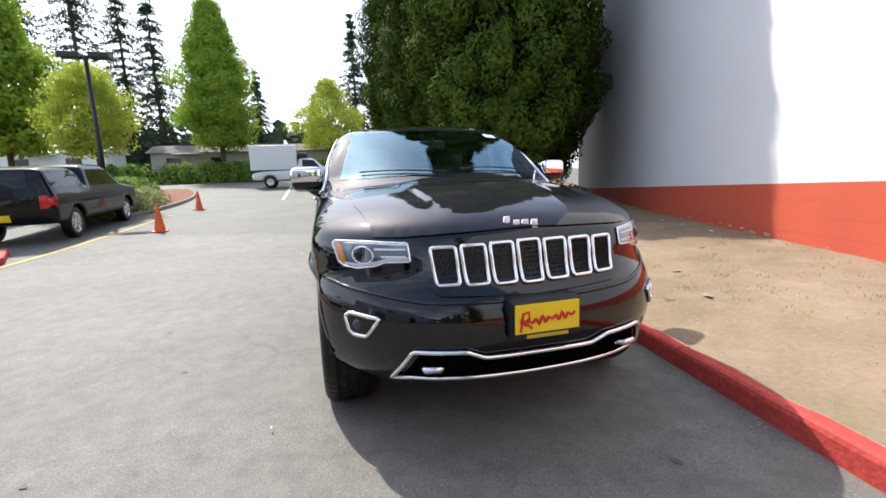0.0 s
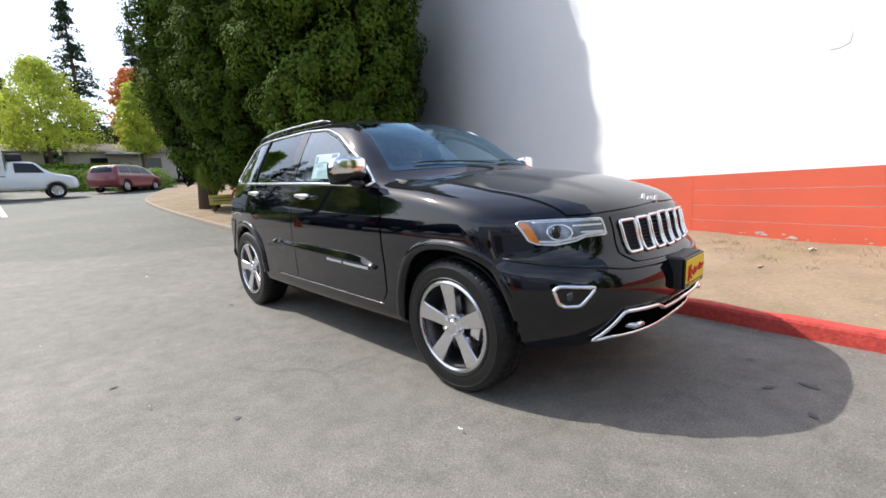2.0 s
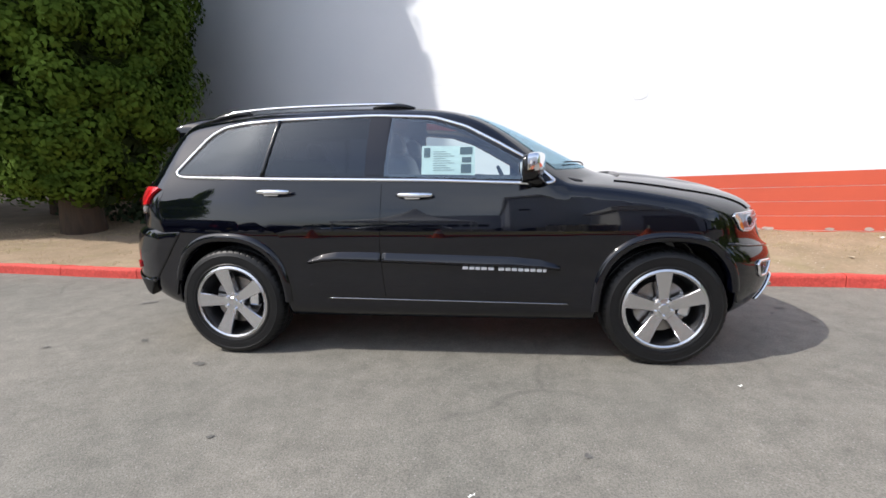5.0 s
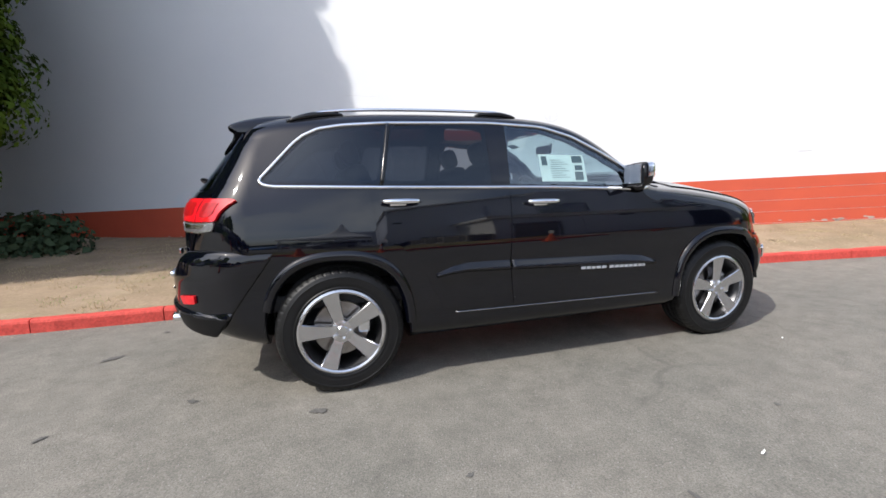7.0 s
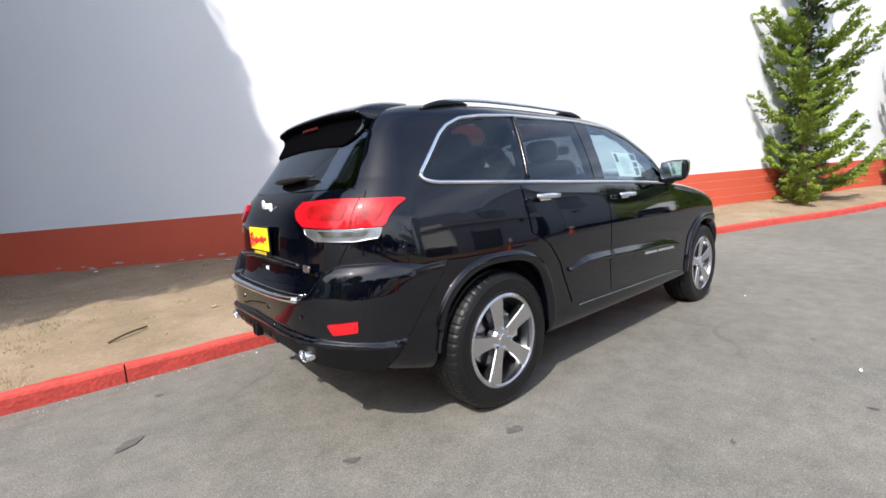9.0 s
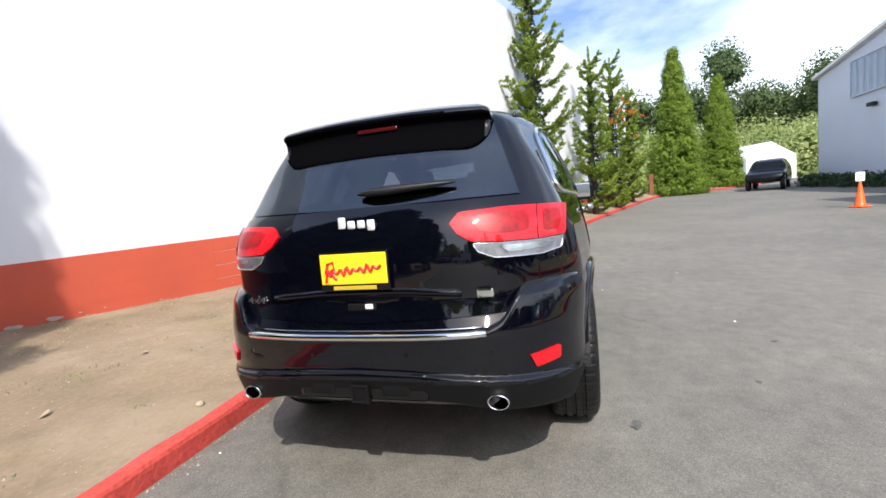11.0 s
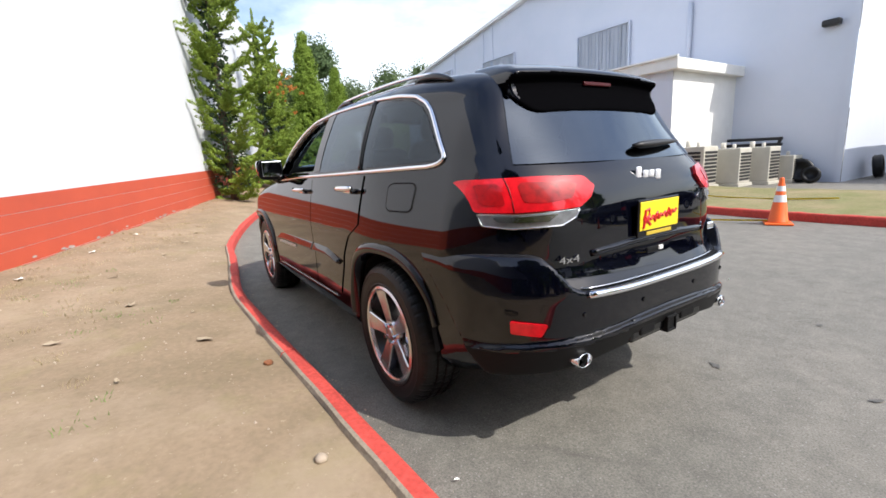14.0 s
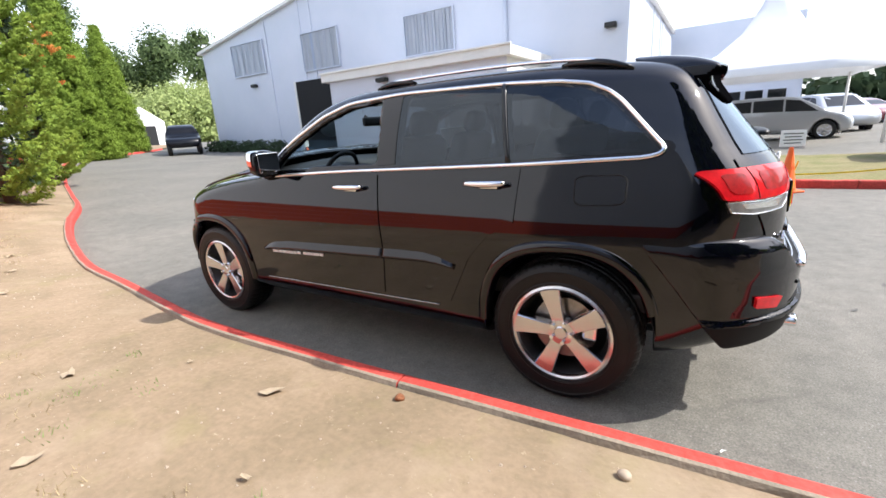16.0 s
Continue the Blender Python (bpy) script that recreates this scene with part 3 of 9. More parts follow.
wall = slab("wall_long", WALL_X0, WALL_X1, red_top, WALL_TOP, 0.4, M_WALLWHITE, None)
tagged(wall, "long white painted block wall of a commercial building", "wall", kind="structure")
wall_foot = slab("wall_foot", WALL_X0, 1.2, -0.6, lambda x: red_top(x) - 0.004, 0.39, M_WALLRED, None, off=0.001)
tagged(wall_foot, "red painted block courses at the foot of the white wall", "wall", kind="structure")
foot_east = slab("wall_foot", 1.2, WALL_X1, -0.6, lambda x: red_top(x) - 0.004, 0.39, M_WALLWHITE, None, off=0.001)
tagged(foot_east, "red painted block courses with pale joints under the white wall", "wall", kind="structure")
for i in range(7):
    for x0_, x1_, g_, host in ((WALL_X0, 1.197, 0.0012, wall_foot), (1.2, WALL_X1, 0.0027, foot_east)):
        slab("block_course", x0_, x1_, lambda x, i=i: red_top(x) - 0.2 * (i + 1) + g_, lambda x, i=i: red_top(x) - 0.2 * i - (g_ if i else 0), 0.02, M_WALLRED, host, off=0.004)

# kerb: painted stones end to end
kerb = thing("kerb", "red painted concrete kerb along the lane", "kerb")
tagged(kerb, kind="structure")


def kerb_stone(x0, x1, mat, h=0.125, wid=0.118, name="kerb_stone", y_of=kerb_y, n=12, parent=kerb, side=1):
    v, f = [], []
    prof = [(0.0, -0.15), (0.004, h - 0.03), (0.012, h - 0.01), (0.03, h), (wid - 0.030, h), (wid - 0.012, h - 0.004), (wid, h - 0.03), (wid + 0.006, -0.15)]
    k = len(prof)
    for i in range(n + 1):
        x = x0 + (x1 - x0) * i / n
        y = float(y_of(x))
        d = Vector((0.1, float(y_of(x + 0.05)) - float(y_of(x - 0.05)), 0)).normalized()
        nrm = Vector((-d.y, d.x, 0)) * side
        g = float(ground_z(x, y))
        for a, b in prof:
            wob = (0.004 if a < 0.08 else 0.012) * noise.noise(Vector((x * 7, y * 7, b * 9)))
            p = Vector((x, y, 0)) + nrm * (a + wob)
            v.append((p.x, p.y, g + b + wob))
    for i in range(n):
        for j in range(k - 1):
            a = i * k + j
            f.append((a, a + 1, a + k + 1, a + k) if side > 0 else (a, a + k, a + k + 1, a + 1))
    f.append(tuple(range(k)))
    f.append(tuple(range(n * k, n * k + k))[::-1])
    ob = from_arrays(name, v, f, mat, parent, smooth=False)
    if mat is M_KERBRED:
        ob.data.materials.append(M_CONCRETE)
        ob.data.polygons.foreach_set("material_index", [1 if (i < n * (k - 1) and i % (k - 1) >= 4) else 0 for i in range(len(f))])
    return ob


x = -7.1
for step in (1.9, 1.12, 1.05, 2.35, 2.5, 2.1, 1.7, 2.2, 1.9, 2.4, 2.1, 2.2, 2.3, 2.0, 2.4, 2.0, 1.6, 1.2, 1.0, 1.0, 0.9, 0.9, 1.2, 1.4):
    kerb_stone(x + 0.005, x + step - 0.005, M_KERBRED)
    x += step
x = -7.1
for step in (2.1, 2.4, 2.0, 2.6, 3, 3, 3, 4, 4, 4):
    o = kerb_stone(x - step + 0.006, x - 0.006, M_CONCRETE, h=0.11)
    x -= step


# ---- the black SUV ----
# Its outer skin is one implicit form; panels, panes and lamps are cut out of that form by casting outlines onto it.
from mathutils.geometry import delaunay_2d_cdt

PROFILE = [(-1.2, 0.27), (-1.95, 0.28), (-2.25, 0.35), (-2.40, 0.46), (-2.445, 0.58), (-2.45, 0.70), (-2.41, 0.765), (-2.375, 0.82), (-2.375, 1.0), (-2.355, 1.16),
           (-2.27, 1.27), (-2.13, 1.44), (-2.01, 1.61), (-1.90, 1.695), (-1.6, 1.735), (-1.0, 1.758), (-0.4, 1.756), (0.0, 1.735), (0.26, 1.685), (0.50, 1.59), (0.80, 1.435),
           (1.12, 1.262), (1.22, 1.238), (1.5, 1.212), (1.85, 1.150), (2.05, 1.095), (2.17, 1.035), (2.222, 0.965), (2.25, 0.80), (2.33, 0.735), (2.365, 0.64), (2.35, 0.5), (2.28, 0.37),
           (2.10, 0.28), (1.2, 0.27)]


def fine_polygon(P, n=6, sharp=0.5):
    """The polygon with rounded corners."""
    out = []
    k = len(P)
    for i in range(k):
        a, b, c = (np.array(P[(i + j) % k], float) for j in (-1, 0, 1))
        p, q = b + (a - b) * sharp, b + (c - b) * sharp
        for t in np.linspace(0, 1, n, endpoint=False):
            out.append((1 - t) ** 2 * p + 2 * t * (1 - t) * b + t * t * q)
    return np.array(out)


def polygon_distance(px, pz, V):
    """Signed distance to a polygon, negative inside."""
    shape = np.shape(px)
    P = np.stack([np.ravel(px), np.ravel(pz)], 1)
    d = np.full(len(P), 1e9)
    s = np.ones(len(P))
    for i in range(len(V)):
        a, b = V[i], V[i - 1]
        e, w = b - a, P - a
        t = np.clip((w @ e) / max(e @ e, 1e-12), 0, 1)
        q = w - t[:, None] * e
        d = np.minimum(d, (q * q).sum(1))
        c1, c2, c3 = P[:, 1] >= a[1], P[:, 1] < b[1], e[0] * w[:, 1] > e[1] * w[:, 0]
        s = np.where((c1 & c2 & c3) | (~c1 & ~c2 & ~c3), -s, s)
    return (s * np.sqrt(d)).reshape(shape)


PG_X, PG_Z = np.arange(-3.2, 3.21, 0.012), np.arange(-0.1, 2.2, 0.012)
PG = polygon_distance(*np.meshgrid(PG_X, PG_Z, indexing="ij"), fine_polygon(PROFILE))


def profile_distance(x, z):
    u = np.clip((x + 3.2) / 0.012, 0, len(PG_X) - 1.001)
    v = np.clip((z + 0.1) / 0.012, 0, len(PG_Z) - 1.001)
    i, j = u.astype(int), v.astype(int)
    u, v = u - i, v - j
    return (PG[i, j] * (1 - u) * (1 - v) + PG[i + 1, j] * u * (1 - v) + PG[i, j + 1] * (1 - u) * v + PG[i + 1, j + 1] * u * v)


WIDTH = [(0.0, 0.80), (0.25, 0.86), (0.34, 0.925), (0.45, 0.94), (0.58, 0.944), (0.66, 0.944), (0.80, 0.954), (0.89, 0.955), (0.96, 0.950), (1.04, 0.938), (1.12, 0.922), (1.19, 0.906), (1.26, 0.886), (1.36, 0.852),
         (1.5, 0.79), (1.64, 0.715), (1.70, 0.67), (1.8, 0.58), (2.2, 0.3)]


def tail_taper(x):
    """How far the body has drawn in towards its tail, 0 to 1."""
    t = np.clip((-np.asarray(x, float) - 1.15) / 1.1, 0, 1)
    return t * t * (3 - 2 * t)


def tail_round(a):
    """How far the tail's corner lies ahead of its middle, at the tapered half width a."""
    return 0.27 * (a / 0.90) ** 5


def car_form(x, y, z):
    """Signed distance (about) to the outer skin."""
    x, y, z = np.broadcast_arrays(np.asarray(x, float), np.asarray(y, float), np.asarray(z, float))
    a = np.abs(y)
    front = np.clip((x + 0.1) / 1.2, 0, 1)
    rear = np.clip((-x - 0.9) / 0.9, 0, 1)
    front, rear = front * front * (3 - 2 * front), rear * rear * (3 - 2 * rear)
    draw = tail_taper(x)
    ar = a + 0.085 * draw
    xw = x + front * 0.36 * (a / 0.84) ** 3.2 - rear * tail_round(ar)
    zw = z + 0.040 * (a / 0.62) ** 2 * np.clip((z - 0.9) / 0.4, 0, 1)
    s = profile_distance(xw, zw)
    cabin = 0.045 * np.clip((z - 1.1) / 0.2, 0, 1) + 0.045 * np.clip((z - 1.3) / 0.25, 0, 1)
    w = (ar + cabin * draw - interp(z, WIDTH)) * 0.92
    k = 0.075
    h = np.maximum(k - np.abs(s - w), 0) / k
    return np.maximum(s, w) + h * h * k * 0.25


def form_normal(p, e=0.004):
    p = np.asarray(p, float)
    g = np.stack([car_form(p[:, 0] + e, p[:, 1], p[:, 2]) - car_form(p[:, 0] - e, p[:, 1], p[:, 2]),
                  car_form(p[:, 0], p[:, 1] + e, p[:, 2]) - car_form(p[:, 0], p[:, 1] - e, p[:, 2]),
                  car_form(p[:, 0], p[:, 1], p[:, 2] + e) - car_form(p[:, 0], p[:, 1], p[:, 2] - e)], 1)
    return g / np.maximum(np.linalg.norm(g, axis=1), 1e-9)[:, None]


def cast(P, way):
    """Points of the skin under 2D points, seen from a side: right, left, front, rear or top."""
    P = np.asarray(P, float)
    far, near = {"right": (-1.1, 0.0), "left": (1.1, 0.0), "front": (2.7, -0.6), "rear": (-2.8, -1.0), "top": (2.0, 0.6)}[way]

    def place(t):
        if way in ("right", "left"):
            return np.stack([P[:, 0], t, P[:, 1]], 1)
        if way in ("front", "rear"):
            return np.stack([t, P[:, 0], P[:, 1]], 1)
        return np.stack([P[:, 0], P[:, 1], t], 1)
    steps = np.linspace(far, near, 80)
    lo = np.full(len(P), far)
    hi = np.full(len(P), near)
    done = np.zeros(len(P), bool)
    for a, b in zip(steps, steps[1:]):
        q = place(np.full(len(P), b))
        hit = (car_form(q[:, 0], q[:, 1], q[:, 2]) < 0) & ~done
        lo[hit], hi[hit] = a, b
        done |= hit
    for _ in range(18):
        mid = (lo + hi) / 2
        q = place(mid)
        inside = car_form(q[:, 0], q[:, 1], q[:, 2]) < 0
        hi, lo = np.where(inside, mid, hi), np.where(inside, lo, mid)
    return place(hi)


def dense(outline, res, smooth=0):
    """The closed outline with points about res apart; smooth rounds its corners by this share."""
    V = fine_polygon(outline, 6, smooth) if smooth else np.array(outline, float)
    out = []
    for i in range(len(V)):
        a, b = V[i], V[(i + 1) % len(V)]
        k = max(1, int(np.ceil(np.linalg.norm(b - a) / res)))
        out += [a + (b - a) * j / k for j in range(k)]
    keep = []
    for p in out:
        if not keep or np.linalg.norm(p - keep[-1]) > 0.002:
            keep.append(p)
    if np.linalg.norm(keep[0] - keep[-1]) < 0.002:
        keep.pop()
    return np.array(keep)


def patch_arrays(outline, way, off=0.006, depth=0.02, res=0.05, smooth=0, mirror=False):
    B = dense(outline, res, smooth)
    lo, hi = B.min(0), B.max(0)
    G = np.stack(np.meshgrid(np.arange(lo[0] + res / 2, hi[0], res), np.arange(lo[1] + res / 2, hi[1], res), indexing="ij"), -1).reshape(-1, 2)
    if len(G):
        d = polygon_distance(G[:, 0], G[:, 1], B)
        G = G[d < -0.4 * res]
    P = np.concatenate([B, G]) if len(G) else B
    vs, es, fs, *_ = delaunay_2d_cdt([Vector(p) for p in P], [], [list(range(len(B)))], 1, 1e-6)
    V2 = np.array([tuple(v) for v in vs])
    S = cast(V2, way)
    N = form_normal(S)
    top = S + N * off
    faces = [tuple(f) for f in fs]
    count = {}
    for f in faces:
        for a, b in zip(f, f[1:] + f[:1]):
            count[(a, b)] = 1
    rim = [(a, b) for (a, b) in count if (b, a) not in count]
    low = {}
    verts = [tuple(p) for p in top]
    for a, b in rim:
        for i in (a, b):
            if i not in low:
                low[i] = len(verts)
                verts.append(tuple(S[i] + N[i] * (off - depth)))
    faces += [(b, a, low[a], low[b]) for a, b in rim]
    verts = np.array(verts)
    n0 = N[0]
    f0 = faces[0]
    w = np.cross(verts[f0[1]] - verts[f0[0]], verts[f0[2]] - verts[f0[0]])
    if w @ N[f0[0]] < 0:
        faces = [f[::-1] for f in faces]
    nrm = np.zeros_like(verts)
    nrm[:len(N)] = N
    for i, j in low.items():
        nrm[j] = N[i]
    if mirror:
        verts = verts * np.array([1, -1, 1])
        faces = [f[::-1] for f in faces]
    return verts, faces, len(fs)


def patch(name, outline, way, mat, parent, off=0.006, depth=0.02, res=0.05, smooth=0, mirror=False, label=""):
    v, f, n = patch_arrays(outline, way, off, depth, res, smooth, mirror)
    ob = from_arrays(name, v, f, mat, parent, label)
    ob.data.polygons.foreach_set("use_smooth", [i < n for i in range(len(f))])
    e = ob.data.attributes.new("sharp_edge", "BOOLEAN", "EDGE")
    poly_of = {}
    for p in ob.data.polygons:
        for k in p.edge_keys:
            poly_of.setdefault(k, []).append(p.index)
    e.data.foreach_set("value", [len({(q < n) for q in poly_of[tuple(sorted(ed.vertices))]}) > 1 for ed in ob.data.edges])
    return ob


def strip(name, line, way, mat, parent, r=0.012, off=0.004, closed=False, flat=1.0, n=8, mirror=False, label="", res=0.04, smooth=0):
    """A moulding that follows a 2D line over the skin."""
    if closed:
        L = dense(line, res, smooth)
    else:
        L = []
        for a, b in zip(line, line[1:]):
            a, b = np.array(a, float), np.array(b, float)
            k = max(1, int(np.ceil(np.linalg.norm(b - a) / res)))
            L += [a + (b - a) * j / k for j in range(k)]
        L = np.array(L + [np.array(line[-1], float)])
    S = cast(L, way)
    S = S + form_normal(S) * off
    if mirror:
        S = S * np.array([1, -1, 1])
    bm = bmesh.new()
    add_tube(bm, S, r, n, closed, flat)
    bmesh.ops.recalc_face_normals(bm, faces=bm.faces)
    return part(name, bm, mat, parent, label, smooth=True)


# outlines on the side, (x, z)
BELT = [(-1.86, 1.268), (-1.0, 1.245), (0.0, 1.222), (0.76, 1.188)]
W_QUARTER = [(-1.855, 1.287), (-1.185, 1.266), (-1.105, 1.620), (-1.36, 1.604), (-1.50, 1.583), (-1.585, 1.545), (-1.64, 1.505)]
W_REAR = [(-1.165, 1.265), (-0.46, 1.247), (-0.445, 1.634), (-0.75, 1.634), (-1.085, 1.621)]
W_FRONT = [(-0.335, 1.243), (0.70, 1.208), (0.56, 1.325), (0.38, 1.43), (0.19, 1.535), (-0.02, 1.605), (-0.30, 1.632)]
W_LOOP = [(-1.905, 1.262), (-1.0, 1.238), (0.0, 1.215), (0.79, 1.180), (0.60, 1.335), (0.40, 1.452), (0.20, 1.56), (-0.02, 1.628), (-0.43, 1.652), (-1.1, 1.641), (-1.38, 1.624), (-1.52, 1.603), (-1.61, 1.562), (-1.67, 1.515)]
SCREEN = [(-0.745, 1.283), (0.0, 1.30), (0.745, 1.283), (0.66, 1.50), (0.605, 1.640), (0.0, 1.665), (-0.605, 1.640), (-0.66, 1.50)]
REARGLASS = [(-0.615, 1.268), (0.0, 1.258), (0.615, 1.268), (0.50, 1.59), (0.0, 1.60), (-0.50, 1.59)]


def arch(x, z, c):
    """Wheel opening, negative inside."""
    return ((np.abs((x - c) / 0.425) ** 2.5 + np.abs((z - 0.37) / 0.475) ** 2.5) ** (1 / 2.5) - 1) * 0.42


def car_shell(x, y, z):
    """The skin hollowed to a cabin, with openings for panes and wheels."""
    f = car_form(x, y, z)
    cabin = np.maximum.reduce([f + 0.06, 0.62 - z, x - 1.0, -2.2 - x])
    g = np.maximum(f, -cabin)
    a = np.abs(y)
    side = 0.5 - a
    for W in (W_QUARTER, W_REAR, W_FRONT):
        g = np.maximum(g, -np.maximum(polygon_distance(x, z, np.array(W)) + 0.016, side))
    g = np.maximum(g, -np.maximum(polygon_distance(y, z, np.array(SCREEN)) + 0.014, 0.2 - x))
    g = np.maximum(g, -np.maximum(polygon_distance(y, z, np.array(REARGLASS)) + 0.014, x + 1.75))
    for c in (-1.4575, 1.4575):
        g = np.maximum(g, -np.maximum(arch(x, z, c), 0.52 - a))
    return g


def surface_net(F, lo, hi, step):
    """Vertices and quads of F = 0 over a box (naive surface nets)."""
    ax = [np.arange(l, h + step, step) for l, h in zip(lo, hi)]
    X, Y, Z = np.meshgrid(*ax, indexing="ij")
    V = F(X, Y, Z)
    ins = V < 0
    n = np.array(V.shape) - 1
    tot = np.zeros(n)
    acc = np.zeros((*n, 3))
    corner = [(i, j, k) for i in (0, 1) for j in (0, 1) for k in (0, 1)]

    def at(A, c):
        return A[c[0]:c[0] + n[0], c[1]:c[1] + n[1], c[2]:c[2] + n[2]]
    for c in corner:
        for d in range(3):
            if c[d] == 0:
                e = list(c)
                e[d] = 1
                a, b = at(V, c), at(V, e)
                m = (a < 0) != (b < 0)
                t = np.where(m, a / np.where(m, a - b, 1), 0)
                tot += m
                for q in range(3):
                    acc[..., q] += m * (c[q] + (t if q == d else 0))
    cell = tot > 0
    idx = np.full(n, -1)
    idx[cell] = np.arange(cell.sum())
    pos = acc[cell] / tot[cell][:, None]
    ijk = np.argwhere(cell)
    verts = np.array(lo) + (ijk + pos) * step
    quads = []
    for d in range(3):
        e = [0, 0, 0]
        e[d] = 1
        a = ins[:V.shape[0] - e[0], :V.shape[1] - e[1], :V.shape[2] - e[2]]
        b = ins[e[0]:, e[1]:, e[2]:]
        u, w = [(1, 2), (2, 0), (0, 1)][d]
        I = np.argwhere(a != b)
        I = I[(I[:, u] > 0) & (I[:, w] > 0) & (I[:, u] < V.shape[u] - 1) & (I[:, w] < V.shape[w] - 1)]
        flip = a[tuple(I.T)]
        def cellat(du, dw):
            J = I.copy()
            J[:, u] -= du
            J[:, w] -= dw
            return idx[tuple(J.T)]
        q = np.stack([cellat(1, 1), cellat(0, 1), cellat(0, 0), cellat(1, 0)], 1)
        q[~flip] = q[~flip][:, ::-1]
        quads.append(q)
    return verts, np.concatenate(quads)


def smax(a, b, k=0.02):
    """The greater of two fields, its edge rounded over k."""
    h = np.maximum(k - np.abs(a - b), 0) / k
    return np.maximum(a, b) + h * h * k * 0.25


def part_box(name, c, s, bevel, mat, parent, label=""):
    bm_ = bmesh.new()
    add_box(bm_, c, s, bevel)
    return part(name, bm_, mat, parent, label)


def form_part(name, F, lo, hi, step, mat, parent, label=""):
    """A part whose skin is F = 0, with normals taken from F."""
    v, q = surface_net(F, lo, hi, step)

    def slope(p, e=0.003):
        g = np.stack([F(*(p + np.eye(3)[i] * e).T) - F(*(p - np.eye(3)[i] * e).T) for i in range(3)], 1)
        return g / (2 * e)
    for _ in range(4):
        g = slope(v)
        v = v - g * np.clip(F(*v.T) / np.maximum((g * g).sum(1), 0.05), -0.008, 0.008)[:, None]
    g = slope(v)
    g /= np.maximum(np.linalg.norm(g, axis=1), 1e-9)[:, None]
    ob = from_arrays(name, v, q, mat, parent, label, smooth=True)
    ob.data.normals_split_custom_set_from_vertices([tuple(n_) for n_ in g])
    return ob


car = thing("suv", "glossy black five-door SUV with chrome trim parked at the kerb", "car")
cv, cq = surface_net(car_shell, (-2.56, -1.04, 0.2), (2.48, 1.04, 1.84), 0.026)
# settle the outer skin exactly on the form
for _ in range(2):
    d = car_form(cv[:, 0], cv[:, 1], cv[:, 2])
    outer = np.abs(d) < 0.02
    cv[outer] -= (form_normal(cv[outer]) * d[outer][:, None])
body = from_arrays("body", cv, cq, M_PAINT, car, smooth=True)
outer = np.abs(car_form(cv[:, 0], cv[:, 1], cv[:, 2])) < 0.004
vn = np.array([v.normal[:] for v in body.data.vertices])
fn = form_normal(cv)
use = outer & ((vn * fn).sum(1) > 0.85)
vn[use] = fn[use]
body.data.normals_split_custom_set_from_vertices([tuple(v) for v in vn])

# hood, doors, tailgate as panels with gaps
HOOD_EDGE = [(float(cast([(y_, 0.996 + 0.022 * (1 - min(1, abs(y_) / 0.55)) ** 0.7)], "front")[0, 0]), y_) for y_ in np.linspace(0.66, -0.66, 23)]
HOOD = [(1.17, -0.69), (1.27, -0.45), (1.31, 0.0), (1.27, 0.45), (1.17, 0.69), (1.6, 0.715)] + HOOD_EDGE + [(1.6, -0.715)]
hood = patch("hood", HOOD, "top", M_PAINT, car, off=0.008, depth=0.03, res=0.03)
for v_ in hood.data.vertices:
    t_ = min(max((abs(v_.co.y) - 0.30 - 0.10 * (2.0 - v_.co.x)) / 0.07, 0), 1)
    v_.co.z += 0.012 * (1 - t_ * t_ * (3 - 2 * t_)) * min(1, max(0, (2.12 - v_.co.x) / 0.35))
D_FRONT = [(-0.335, 1.195), (0.83, 1.165), (0.885, 1.0), (0.90, 0.5), (0.86, 0.445), (-0.33, 0.455), (-0.355, 0.75)]
D_REAR = [(-1.245, 1.225), (-0.345, 1.198), (-0.365, 0.75), (-0.34, 0.455), (-0.82, 0.47), (-0.95, 0.74), (-1.07, 0.88), (-1.22, 0.96)]
doors = {}
for side, mir in (("right", False), ("left", True)):
    for nm, outl in (("front_door", D_FRONT), ("rear_door", D_REAR)):
        doors[side, nm] = patch(nm, outl, "right", M_PAINT, car, off=0.006, depth=0.03, res=0.05, mirror=mir)
TAILGATE = [(-0.70, 1.235), (0.0, 1.245), (0.70, 1.235), (0.74, 1.1), (0.66, 0.92), (0.62, 0.80), (0.0, 0.775), (-0.62, 0.80), (-0.66, 0.92), (-0.74, 1.1)]
tailgate = patch("tailgate", TAILGATE, "rear", M_PAINT, car, off=0.006, depth=0.03, res=0.045)
strip("fuel_door_gap", [(-1.735, 1.19), (-1.508, 1.187), (-1.513, 1.053), (-1.735, 1.058)], "left", M_DARK, car, r=0.0045, off=-0.001, closed=True, smooth=0.25, res=0.02)
patch("fuel_door", [(-1.73, 1.186), (-1.512, 1.183), (-1.517, 1.057), (-1.73, 1.062)], "left", M_PAINT, car, off=0.003, depth=0.02, res=0.03, smooth=0.25, label="rounded black fuel filler door")

